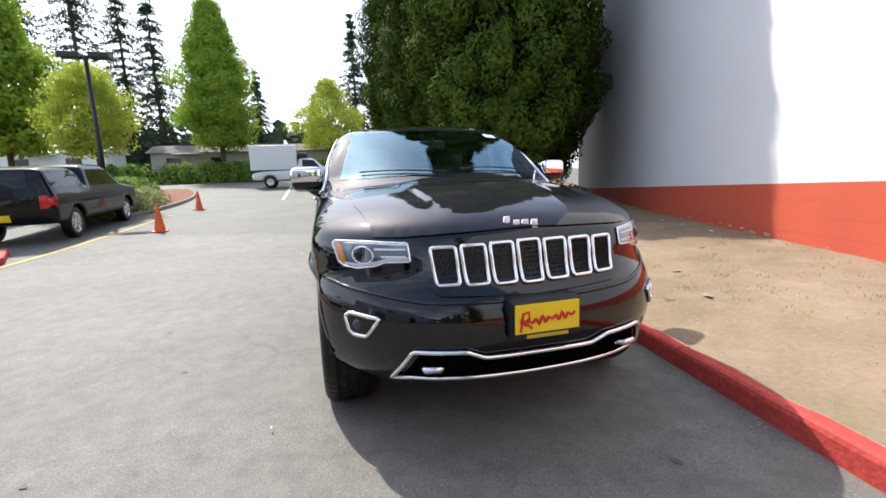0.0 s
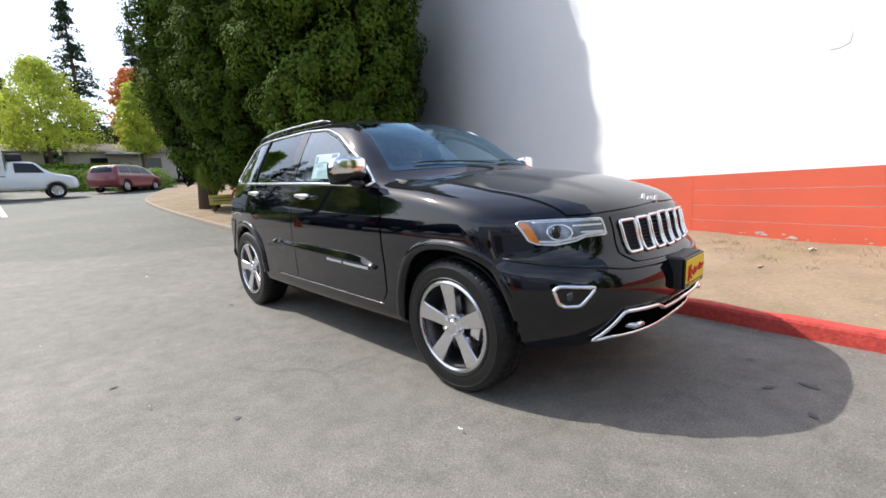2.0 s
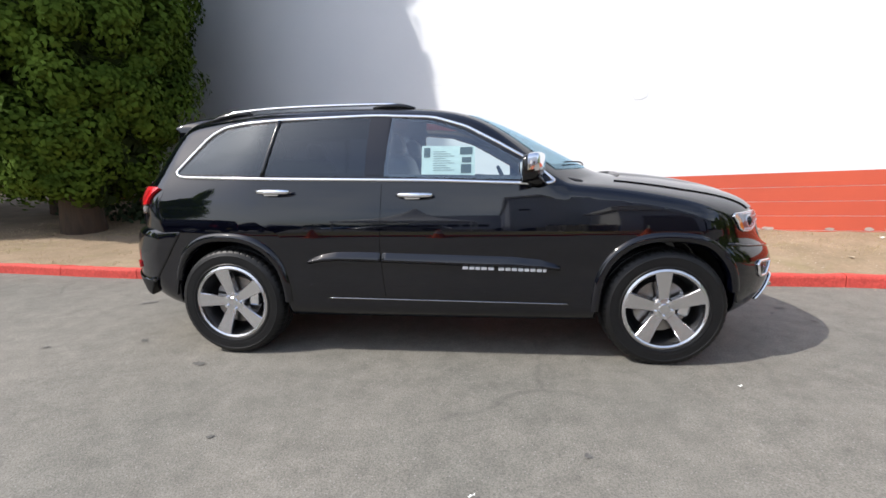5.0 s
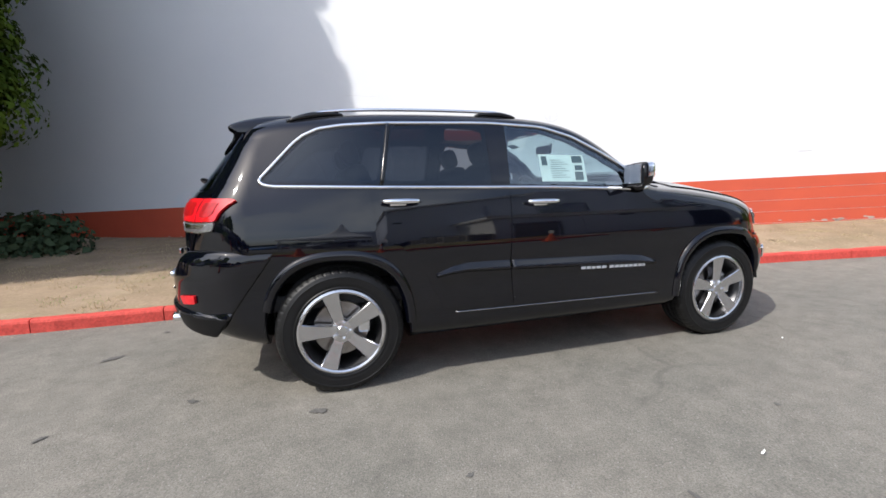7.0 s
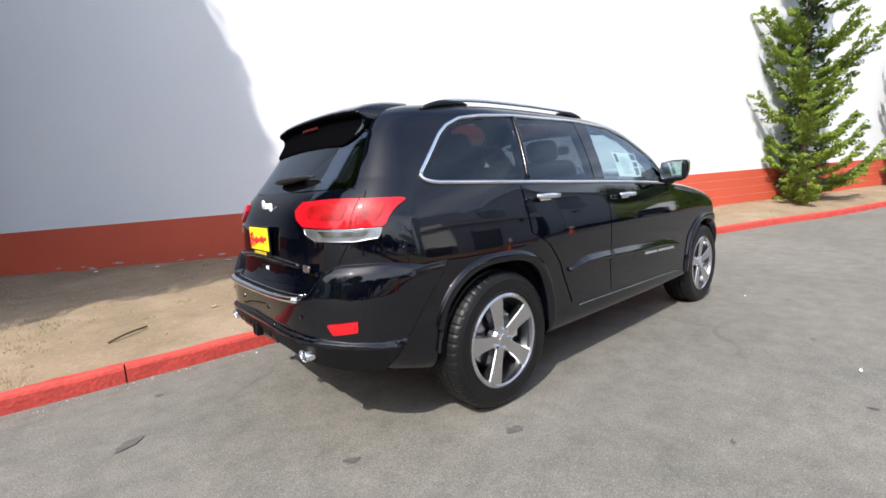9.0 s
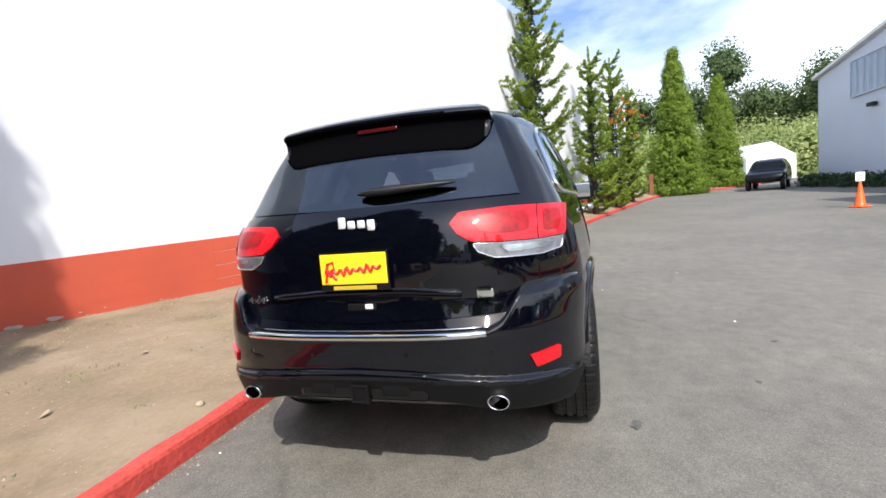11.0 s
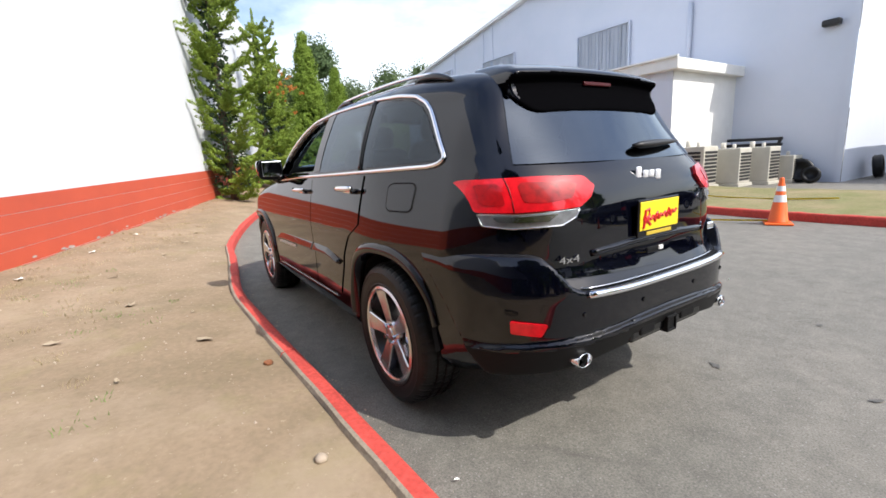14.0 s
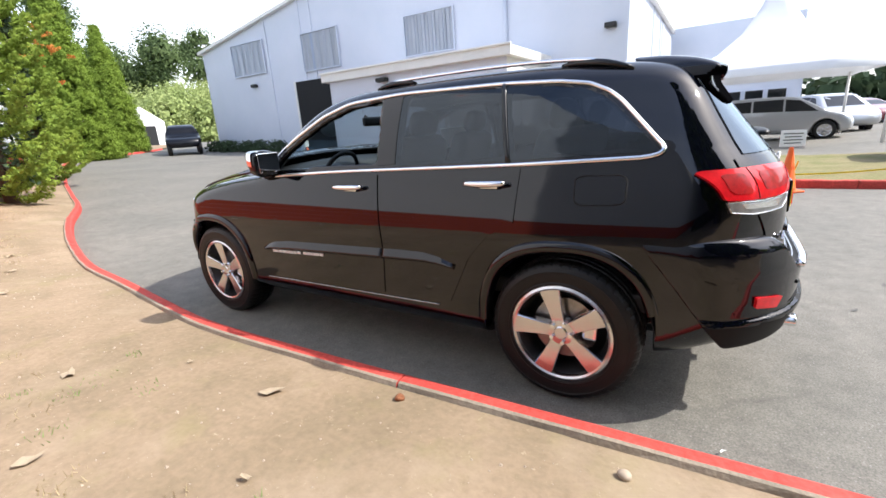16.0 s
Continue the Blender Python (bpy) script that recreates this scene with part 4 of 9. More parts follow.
# panes
patch("windshield", [(a * 1.02, b + (0.006 if b > 1.45 else -0.012)) for a, b in SCREEN], "front", M_SCREEN, car, off=0.004, depth=0.008, res=0.05)
patch("rear_window", [(a * 1.05, b + (0.012 if b > 1.45 else -0.016)) for a, b in REARGLASS], "rear", M_GLASS_REAR, car, off=0.005, depth=0.01, res=0.05, label="dark rear window glass")
for side, mir in (("right", False), ("left", True)):
    patch("quarter_window", W_QUARTER, "right", M_GLASS_TINT, car, off=0.002, depth=0.006, res=0.05, mirror=mir, label="dark tinted rear quarter pane")
    patch("rear_side_window", W_REAR, "right", M_GLASS_TINT, car, off=0.002, depth=0.006, res=0.05, mirror=mir, label="dark tinted rear door pane")
    if side == "right":
        patch("front_side_window", W_FRONT, "right", M_GLASS, car, off=0.002, depth=0.006, res=0.05)
    strip("window_trim", W_LOOP, "right", M_CHROME, car, r=0.0115, off=0.003, closed=True, mirror=mir, smooth=0.2, label="bright chrome frame round the side windows")
    strip("pillar_trim", [(-1.175, 1.255), (-1.095, 1.635)], "right", M_GLOSSBLACK, car, r=0.014, off=0.002, mirror=mir)
    patch("door_pillar", [(-0.462, 1.255), (-0.335, 1.25), (-0.310, 1.632), (-0.445, 1.636)], "right", M_PAINT, car, off=0.005, depth=0.02, res=0.05, mirror=mir, label="gloss black door pillar")

# wheel-arch flares, sill strip, door mouldings, handles, badges
for side, mir in (("right", False), ("left", True)):
    for c in (-1.4575, 1.4575):
        ang = np.linspace(math.radians(2 if c < 0 else 11), math.radians(164 if c < 0 else 180), 44)
        def ring(k, e=2.5):
            return [(c + 0.425 * k * np.sign(math.cos(t)) * abs(math.cos(t)) ** (2 / e), 0.37 + 0.475 * k * np.sign(math.sin(t)) * abs(math.sin(t)) ** (2 / e)) for t in ang]
        rows = []
        for k, o in ((0.93, -0.05), (0.955, 0.010), (0.98, 0.020), (1.02, 0.022), (1.065, 0.015), (1.085, -0.01)):
            P = np.array(ring(k))
            P[:, 1] = np.clip(P[:, 1], 0.28, 2)
            Q = P.copy()
            S = cast(Q, "right")
            near = np.array(ring(1.12))
            near[:, 1] = np.clip(near[:, 1], 0.30, 2)
            y0 = cast(near, "right")[:, 1]
            S = np.stack([P[:, 0], np.minimum(y0, -0.86) - o, P[:, 1]], 1)
            rows.append(S)
        v = np.concatenate(rows)
        m = len(ang)
        f = [(i * m + j, i * m + j + 1, (i + 1) * m + j + 1, (i + 1) * m + j) for i in range(len(rows) - 1) for j in range(m - 1)]
        if mir:
            v = v * np.array([1, -1, 1])
        else:
            f = [q[::-1] for q in f]
        from_arrays("arch_flare", v, f, M_PAINT, car, "gloss black wheel-arch flare", smooth=True)
    strip("sill_strip", [(-0.74, 0.435), (0.86, 0.415)], "right", M_DARKCHROME, car, r=0.0048, off=0.003, mirror=mir, label="thin dark chrome strip along the sill")
    # moulding: a rounded ledge whose upper face looks at the sky
    for x0, x1, dn in ((-0.86, -0.362, "rear_door"), (-0.348, 0.80, "front_door")):
        xs = np.linspace(x0, x1, 40)
        top = np.interp(xs, [-0.87, -0.76, -0.66, -0.5, 0.5, 0.68, 0.81], [0.700, 0.742, 0.762, 0.763, 0.735, 0.716, 0.668])
        bot = np.interp(xs, [-0.87, -0.76, -0.66, -0.5, 0.5, 0.68, 0.81], [0.690, 0.708, 0.714, 0.710, 0.675, 0.668, 0.655])
        prof = [(0.0, -0.002, 0.004), (0.0, 0.002, 0.0), (0.35, 0.012, 0.0), (0.7, 0.022, 0.0), (0.92, 0.0285, 0.0), (1.0, 0.030, -0.003), (1.0, 0.028, -0.008), (1.0, 0.014, -0.016), (1.0, -0.002, -0.024)]
        k = len(prof)
        yT = cast([(X, T) for X, T in zip(xs, top)], "right")[:, 1]
        yB = cast([(X, B) for X, B in zip(xs, bot)], "right")[:, 1]
        v = [(X, a + (b - a) * w - o, T + (B - T) * w + dz) for X, T, B, a, b in zip(xs, top, bot, yT, yB) for w, o, dz in prof]
        f = [(i * k + j, i * k + j + 1, i * k + j + k + 1, i * k + j + k) for i in range(len(xs) - 1) for j in range(k - 1)]
        f += [tuple(range(k))[::-1], tuple(range((len(xs) - 1) * k, len(xs) * k))]
        v = np.array(v)
        if mir:
            v = v * np.array([1, -1, 1])
        else:
            f = [q[::-1] for q in f]
        from_arrays("door_moulding", v, f, M_PAINT, doors[side, dn], smooth=True)
    sg = 1 if mir else -1
    for x0, x1, z, dn in ((-1.185, -0.955, 1.160, "rear_door"), (-0.235, 0.0, 1.128, "front_door")):
        bm = bmesh.new()
        pts = [(x0 + (x1 - x0) * t, sg * (0.945 + 0.035 * math.sin(math.pi * min(max(t, 0.02), 0.98)) ** 0.4), z - 0.003 * t) for t in np.linspace(0, 1, 12)]
        add_tube(bm, pts, [0.010 + 0.007 * math.sin(math.pi * t) ** 0.5 for t in np.linspace(0.03, 0.97, 12)], 10, flat=1.0)
        add_box(bm, ((x0 + x1) / 2 - 0.02, sg * 0.948, z - 0.012), (0.10, 0.012, 0.035), 0.005)
        part("door_handle", bm, M_CHROME, doors[side, dn], "chrome door handle", smooth=True)
    # raised model lettering becomes plain bars
    xb = 0.175
    for wdt in (0.05, 0.045, 0.04, 0.05, 0.05, 0.0, 0.05, 0.045, 0.045, 0.045, 0.04, 0.045, 0.045, 0.03):
        if wdt:
            z = 0.653 - (xb - 0.17) * 0.03
            y = abs(cast([(xb, z)], "right")[0, 1]) + 0.002
            part_box("badge_bar", (xb + wdt / 2, sg * (y + 0.008), z), (wdt * 0.74, 0.006, 0.019), 0.002, M_BADGE, doors[side, "front_door"])
        xb += wdt * 0.9 if wdt else 0.02

# roof rails
for sg in (-1, 1):
    bm = bmesh.new()
    xs = np.linspace(-1.62, -0.2, 24)
    pts = []
    for x in xs:
        zt = cast([(x, sg * 0.60)], "top")[0, 2]
        lift = 0.024 * min(1, (x + 1.66) / 0.16, (-0.17 - x) / 0.14)
        pts.append((x, sg * 0.60, zt + max(lift, 0.0) + 0.004))
    add_tube(bm, pts, 0.013, 10, flat=0.8)
    rail = part("roof_rail", bm, M_CHROME, car, "bright roof rail with black feet", smooth=True)
    for x0, x1 in ((-1.70, -1.36), (-0.46, -0.16)):
        bm = bmesh.new()
        pts = []
        for t in np.linspace(0, 1, 9):
            x = x0 + (x1 - x0) * t
            zt = cast([(x, sg * 0.60)], "top")[0, 2]
            pts.append((x, sg * 0.60, zt + 0.016 * math.sin(math.pi * t) ** 0.7))
        add_tube(bm, pts, [0.009 + 0.010 * math.sin(math.pi * t) for t in np.linspace(0.02, 0.98, 9)], 10)
        part("rail_foot", bm, M_GLOSSBLACK, rail, smooth=True)

# spoiler over the rear window
SPOILER_SIDE = fine_polygon([(-1.66, 1.738), (-1.85, 1.724), (-1.98, 1.698), (-2.062, 1.668), (-2.080, 1.652), (-2.074, 1.634), (-2.048, 1.618), (-2.052, 1.58), (-2.118, 1.487), (-2.102, 1.464), (-2.00, 1.48), (-1.82, 1.64)], 4, 0.35)
SPOILER_BACK = fine_polygon([(0.0, 1.446), (-0.37, 1.449), (-0.46, 1.470), (-0.52, 1.525), (-0.535, 1.60), (-0.52, 1.655), (-0.46, 1.71), (-0.30, 1.80), (0.30, 1.80), (0.46, 1.71), (0.52, 1.655), (0.535, 1.60), (0.52, 1.525), (0.46, 1.470), (0.37, 1.449)], 4, 0.4)


def spoiler_form(x, y, z):
    a = np.abs(y)
    side = polygon_distance(x - 0.042 * (a / 0.55) ** 3.4, z + 0.016 * (a / 0.5) ** 2, SPOILER_SIDE)
    return smax(side, polygon_distance(y, z, SPOILER_BACK), 0.02)


spoiler = form_part("roof_spoiler", spoiler_form, (-2.19, -0.66, 1.38), (-1.60, 0.66, 1.80), 0.009, M_PAINT, car, "black roof spoiler over the rear window")
spoiler.data.materials.append(M_MATTBLACK)
spoiler.data.polygons.foreach_set("material_index", [1 if p_.normal.z < -0.02 or (p_.center.z < 1.622 and abs(p_.center.y) < 0.5) else 0 for p_ in spoiler.data.polygons])
bm = bmesh.new()
add_box(bm, (-2.052, 0, 1.606), (0.02, 0.20, 0.018), 0.005)
part("brake_light", bm, M_DARKRED, spoiler, "dark red high brake light")

# tail lamps
T_RED = [(-0.385, 1.150), (-0.42, 1.188), (-0.60, 1.196), (-0.815, 1.194), (-0.806, 1.073), (-0.70, 1.069), (-0.55, 1.073), (-0.47, 1.078), (-0.415, 1.110)]
T_CLR = [(-0.47, 1.071), (-0.55, 1.067), (-0.70, 1.063), (-0.802, 1.067), (-0.792, 1.022), (-0.72, 1.008), (-0.55, 1.012), (-0.49, 1.040)]
for sg in (-1, 1):
    outl = [(a * -sg, b) for a, b in T_RED][:: 1]
    lamp = patch("tail_lamp", outl, "rear", M_RED, car, off=0.018, depth=0.04, res=0.03, smooth=0.12, label="wrap-round red tail lamp with clear lower part")
    patch("reversing_lens", [(a * -sg, b) for a, b in T_CLR], "rear", M_LAMPBOWL, lamp, off=0.010, depth=0.03, res=0.03, smooth=0.1, label="clear silver reversing lens")
    patch("reversing_bulb_window", [(a * -sg, b) for a, b in [(-0.56, 1.060), (-0.68, 1.053), (-0.765, 1.056), (-0.75, 1.033), (-0.60, 1.029)]], "rear", M_SILVERLAMP, lamp, off=0.015, depth=0.02, res=0.02, smooth=0.15)
    strip("lens_rim", [(a * -sg, b) for a, b in T_CLR], "rear", M_CHROME, lamp, r=0.003, off=0.010, closed=True, smooth=0.1, res=0.02)
    for core in ([(-0.465, 1.160), (-0.50, 1.172), (-0.66, 1.176), (-0.675, 1.162), (-0.672, 1.105), (-0.60, 1.100), (-0.50, 1.112)], [(-0.725, 1.176), (-0.785, 1.174), (-0.79, 1.115), (-0.778, 1.098), (-0.725, 1.094)]):
        patch("lamp_core", [(a * -sg, b) for a, b in core], "rear", M_LAMPCORE, lamp, off=0.0195, depth=0.003, res=0.025, smooth=0.2, label="deep red inner lamp chamber")
    strip("lamp_joint", [(-sg * -0.702, 1.195), (-sg * -0.704, 1.072)], "rear", M_DARKRED, lamp, r=0.002, off=0.0185, res=0.02)
    patch("bumper_reflector", [(a * -sg, b) for a, b in [(-0.655, 0.640), (-0.760, 0.652), (-0.757, 0.604), (-0.672, 0.592)]], "rear", M_RED, car, off=0.027, depth=0.025, res=0.03, smooth=0.1, label="red bumper reflector")
    bm = bmesh.new()
    pr = [(0.037, -0.02), (0.040, -0.024), (0.042, -0.018), (0.042, 0.12), (0.037, 0.12), (0.037, -0.02)]
    add_lathe(bm, pr, 24, "x", (-2.420, sg * 0.545, 0.482), caps=False)
    bmesh.ops.scale(bm, vec=(1, 1.0, 0.70), space=Matrix.Translation((0, -sg * 0.545, -0.482)), verts=bm.verts)
    part("exhaust_tip", bm, M_CHROME, car, "chrome oval exhaust tip", smooth=True)
    bm = bmesh.new()
    add_lathe(bm, [(0.0, 0.0), (0.04, 0.0)], 20, "x", (-2.415, sg * 0.545, 0.482))
    bmesh.ops.scale(bm, vec=(1, 0.92, 0.64), space=Matrix.Translation((0, -sg * 0.545, -0.482)), verts=bm.verts)
    part("exhaust_bore", bm, M_DARK, car)

# rear bumper: shoulders at the corners, low step in the middle, ledge under the crease
BUMPER_SIDE = fine_polygon([(-1.80, 0.36), (-2.30, 0.372), (-2.405, 0.405), (-2.445, 0.47), (-2.474, 0.55), (-2.486, 0.58), (-2.484, 0.598), (-2.462, 0.607), (-2.466, 0.66), (-2.470, 0.74), (-2.445, 0.86), (-2.40, 0.905), (-2.30, 0.925), (-1.80, 0.93)], 5, 0.3)
BUMPER_BACK = fine_polygon([(0.0, 0.742), (0.50, 0.748), (0.565, 0.775), (0.615, 0.85), (0.65, 0.915), (1.05, 0.925), (1.05, 0.40), (0.80, 0.395), (0.64, 0.415), (0.54, 0.43), (0.36, 0.47), (0.0, 0.475),
                            (-0.36, 0.47), (-0.54, 0.43), (-0.64, 0.415), (-0.80, 0.395), (-1.05, 0.40), (-1.05, 0.925), (-0.65, 0.915), (-0.615, 0.85), (-0.565, 0.775), (-0.50, 0.748)], 5, 0.3)


def bumper_form(x, y, z):
    a = np.abs(y)
    low = np.clip((0.72 - z) / 0.1, 0, 1)
    a = a + 0.085 * tail_taper(x)
    side = polygon_distance(x - tail_round(a), z + 0.065 * (a / 0.9) ** 2 * low, BUMPER_SIDE)
    wide = (a - interp(z, WIDTH) - 0.008 - 0.012 * np.clip((0.545 - z) / 0.012, 0, 1)) * 0.92
    skin = smax(side, wide, 0.085)
    skin = smax(skin, polygon_distance(y, z, BUMPER_BACK), 0.022)
    skin = smax(skin, x + 1.97 + 0.22 * np.clip((0.66 - z) / 0.3, -1, 1), 0.012)
    return smax(skin, 0.012 - arch(x, z, -1.4575), 0.012)


bumper = form_part("rear_bumper", bumper_form, (-2.54, -1.0, 0.33), (-1.70, 1.0, 0.97), 0.013, M_PAINT, car, "gloss black rear bumper with raised corners")

bumper.data.materials.append(M_VALANCE)
bumper.data.polygons.foreach_set("material_index", [1 if p_.center.z < 0.572 - 0.065 * (p_.center.y / 0.9) ** 2 or (p_.normal.z > 0.8 and abs(p_.center.y) < 0.52) else 0 for p_ in bumper.data.polygons])


def bumper_x(y):
    return tail_round(abs(y) + 0.085)


def bar_across(name, x, z, half, r, mat, parent, label="", flat=1.0, lift=0.0):
    """A bar that follows the plan curve of the bumper."""
    bm_ = bmesh.new()
    ys = np.linspace(-half, half, 25)
    add_tube(bm_, [(x + bumper_x(y), y, z + lift * (y / half) ** 2) for y in ys], r, 8, flat=flat)
    return part(name, bm_, mat, parent, label, smooth=True)


for x_ in (-2.362, -2.378, -2.394, -2.410, -2.426):
    bar_across("step_rib", x_, 0.7515, 0.50, 0.0042, M_ALLOY, bumper, "thin bright rib of the step pad", lift=0.006)
bar_across("bumper_chrome", -2.466, 0.738, 0.515, 0.021, M_CHROME, bumper, "chrome edge strip of the rear bumper", flat=0.8, lift=0.006)
bar_across("hitch_panel_edge", -2.470, 0.586, 0.29, 0.010, M_GLOSSBLACK, bumper)
lower = part_box("hitch_panel", (-2.452, 0.0, 0.532), (0.03, 0.57, 0.10), 0.02, M_GLOSSBLACK, bumper, "matt black hitch panel under the rear bumper")
for y_ in (-0.53, -0.2, 0.2, 0.53):
    bm = bmesh.new()
    add_lathe(bm, [(0.0, 0.0), (0.009, 0.0), (0.010, 0.004)], 14, "x", (-2.472 + bumper_x(y_), y_, 0.665))
    part("parking_sensor", bm, M_GLOSSBLACK, bumper)
bm = bmesh.new()
for sx, sz in ((0.032, 0), (-0.032, 0)):
    add_box(bm, (-2.435, sx, 0.512), (0.10, 0.012, 0.076), 0.004)
for dz in (0.032, -0.032):
    add_box(bm, (-2.435, 0, 0.512 + dz), (0.10, 0.064, 0.012), 0.004)
add_box(bm, (-2.472, 0, 0.512), (0.012, 0.074, 0.074), 0.004)
part("hitch_receiver", bm, M_VALANCE, car, "square black tow hitch receiver with cover")
for y, w in ((0.17, 0.11), (-0.15, 0.12)):
    part_box("trailer_socket", (-2.464, y, 0.528), (0.02, w, 0.05), 0.010, M_VALANCE, lower)

# tailgate: handle ledge, plate, badges, wiper
strip("gate_ledge", [(-0.42, 0.885), (-0.2, 0.90), (0.0, 0.902), (0.2, 0.90), (0.42, 0.885)], "rear", M_PAINT, tailgate, r=0.016, off=0.004, label="rounded ledge above the number plate recess")
bm = bmesh.new()
add_box(bm, (-2.386, -0.035, 0.845), (0.02, 0.035, 0.02), 0.004)
part("camera_pod", bm, M_WHITE, tailgate, "small white reversing camera")
bm = bmesh.new()
add_box(bm, (-2.386, 0.0, 0.842), (0.010, 0.13, 0.030), 0.005)
part("gate_handle", bm, M_VALANCE, tailgate)


def number_plate(x, z, y, face, parent, wid=0.31, hei=0.155):
    """Dealer plate: yellow card in a black frame; its writing is plain red strokes."""
    bm = bmesh.new()
    t = 0.012
    add_box(bm, (x, y, z), (t, wid, hei + 0.008), 0.005)
    fr = part("plate_frame", bm, M_GLOSSBLACK, parent, "black plate frame with a yellow dealer card")
    bm = bmesh.new()
    add_box(bm, (x + face * 0.007, y, z + 0.010), (0.006, wid - 0.016, hei - 0.030), 0.003)
    card = part("plate_card", bm, M_YELLOW, fr, "yellow dealer card")
    for zz, ww, hh in ((-hei / 2 + 0.010, 0.62, 0.016),):
        part_box("frame_bar", (x + face * 0.007, y, z + zz), (0.004, wid * ww, hh), 0.0015, M_DULLYELLOW, fr)
    bm = bmesh.new()
    s = -face
    wave = []
    for i in range(46):
        u = i / 45
        wave.append((x + face * 0.0115, y - s * (-wid * 0.40 + u * wid * 0.80), z + 0.004 + (u - 0.5) * 0.02 + 0.02 * math.sin(i * 1.15) * (0.6 + 0.4 * math.cos(i * 0.37))))
    add_tube(bm, wave, 0.0058, 6)
    add_tube(bm, [(x + face * 0.0115, y - s * (-wid * 0.40), z - 0.042), (x + face * 0.0115, y - s * (-wid * 0.36), z + 0.035), (x + face * 0.0115, y - s * (-wid * 0.28), z + 0.04), (x + face * 0.0115, y - s * (-wid * 0.27), z + 0.012), (x + face * 0.0115, y - s * (-wid * 0.35), z + 0.002), (x + face * 0.0115, y - s * (-wid * 0.24), z - 0.03)], 0.0065, 6)
    part("card_strokes", bm, M_REDINK, card, "red script strokes")
    return fr


number_plate(-2.400, 0.995, 0.012, -1, tailgate)


def badge(z, y0, y1, way, parent, h=0.034):
    """Maker's badge as a tall and three lower plain pale rounded blocks."""
    bm_ = bmesh.new()
    face = 1 if way == "front" else -1
    for i_ in range(4):
        yc = y0 + (y1 - y0) * (i_ + 0.5) / 4
        hi, zc = (h * 1.5, z + h * 0.25) if i_ == 0 else (h * 1.35, z - h * 0.18) if i_ == 3 else (h, z)
        xs = cast([(yc, zc)], way)[0, 0] + face * 0.012
        add_box(bm_, (xs, yc, zc), (0.012, abs(y1 - y0) / 4 * 0.74, hi), 0.006)
    return part("maker_badge", bm_, M_BADGE, parent, "pale chrome badge in plain shapes", smooth=True)


sticker = patch("windshield_sticker", [(0.475, 1.618), (0.575, 1.608), (0.585, 1.577), (0.48, 1.586)], "front", M_PAPER, car, off=0.006, depth=0.001, res=0.04)
badge(1.180, 0.100, -0.080, "rear", tailgate)
bm = bmesh.new()
add_box(bm, (-2.372, -0.515, 0.885), (0.01, 0.065, 0.035), 0.008)
part("trim_badge", bm, M_CHROME, tailgate, "small oblong chrome badge")
fc = bpy.data.curves.new("drive_badge", "FONT")
fc.body, fc.size, fc.extrude, fc.align_x = "4x4", 0.052, 0.003, "CENTER"
fo = bpy.data.objects.new("drive_badge_text", fc)
scene.collection.objects.link(fo)
bpy.context.view_layer.update()
fm = bpy.data.meshes.new_from_object(fo.evaluated_get(bpy.context.evaluated_depsgraph_get()))
bpy.data.objects.remove(fo)
fm.transform(Matrix.Translation((-2.352, 0.535, 0.862)) @ Euler((radians(90), 0, radians(-90 - 8))).to_matrix().to_4x4() @ Matrix.Diagonal((1.35, 0.8, 1, 1)))
fm.materials.clear()
fm.materials.append(M_ALLOY)
b4 = new("drive_badge", fm)
b4.parent = tailgate
b4["label"] = "chrome 4x4 lettering"
bm = bmesh.new()
wp = [cast([(0.02 - 0.42 * t, 1.296 + 0.016 * t)], "rear")[0] + np.array([-0.028, 0, 0.01]) for t in np.linspace(0, 1, 10)]
add_tube(bm, wp, [0.012, 0.026, 0.03, 0.03, 0.029, 0.027, 0.024, 0.02, 0.015, 0.007], 8, flat=0.6)
part("rear_wiper", bm, M_PLASTIC, car, "black rear wiper at rest", smooth=True)

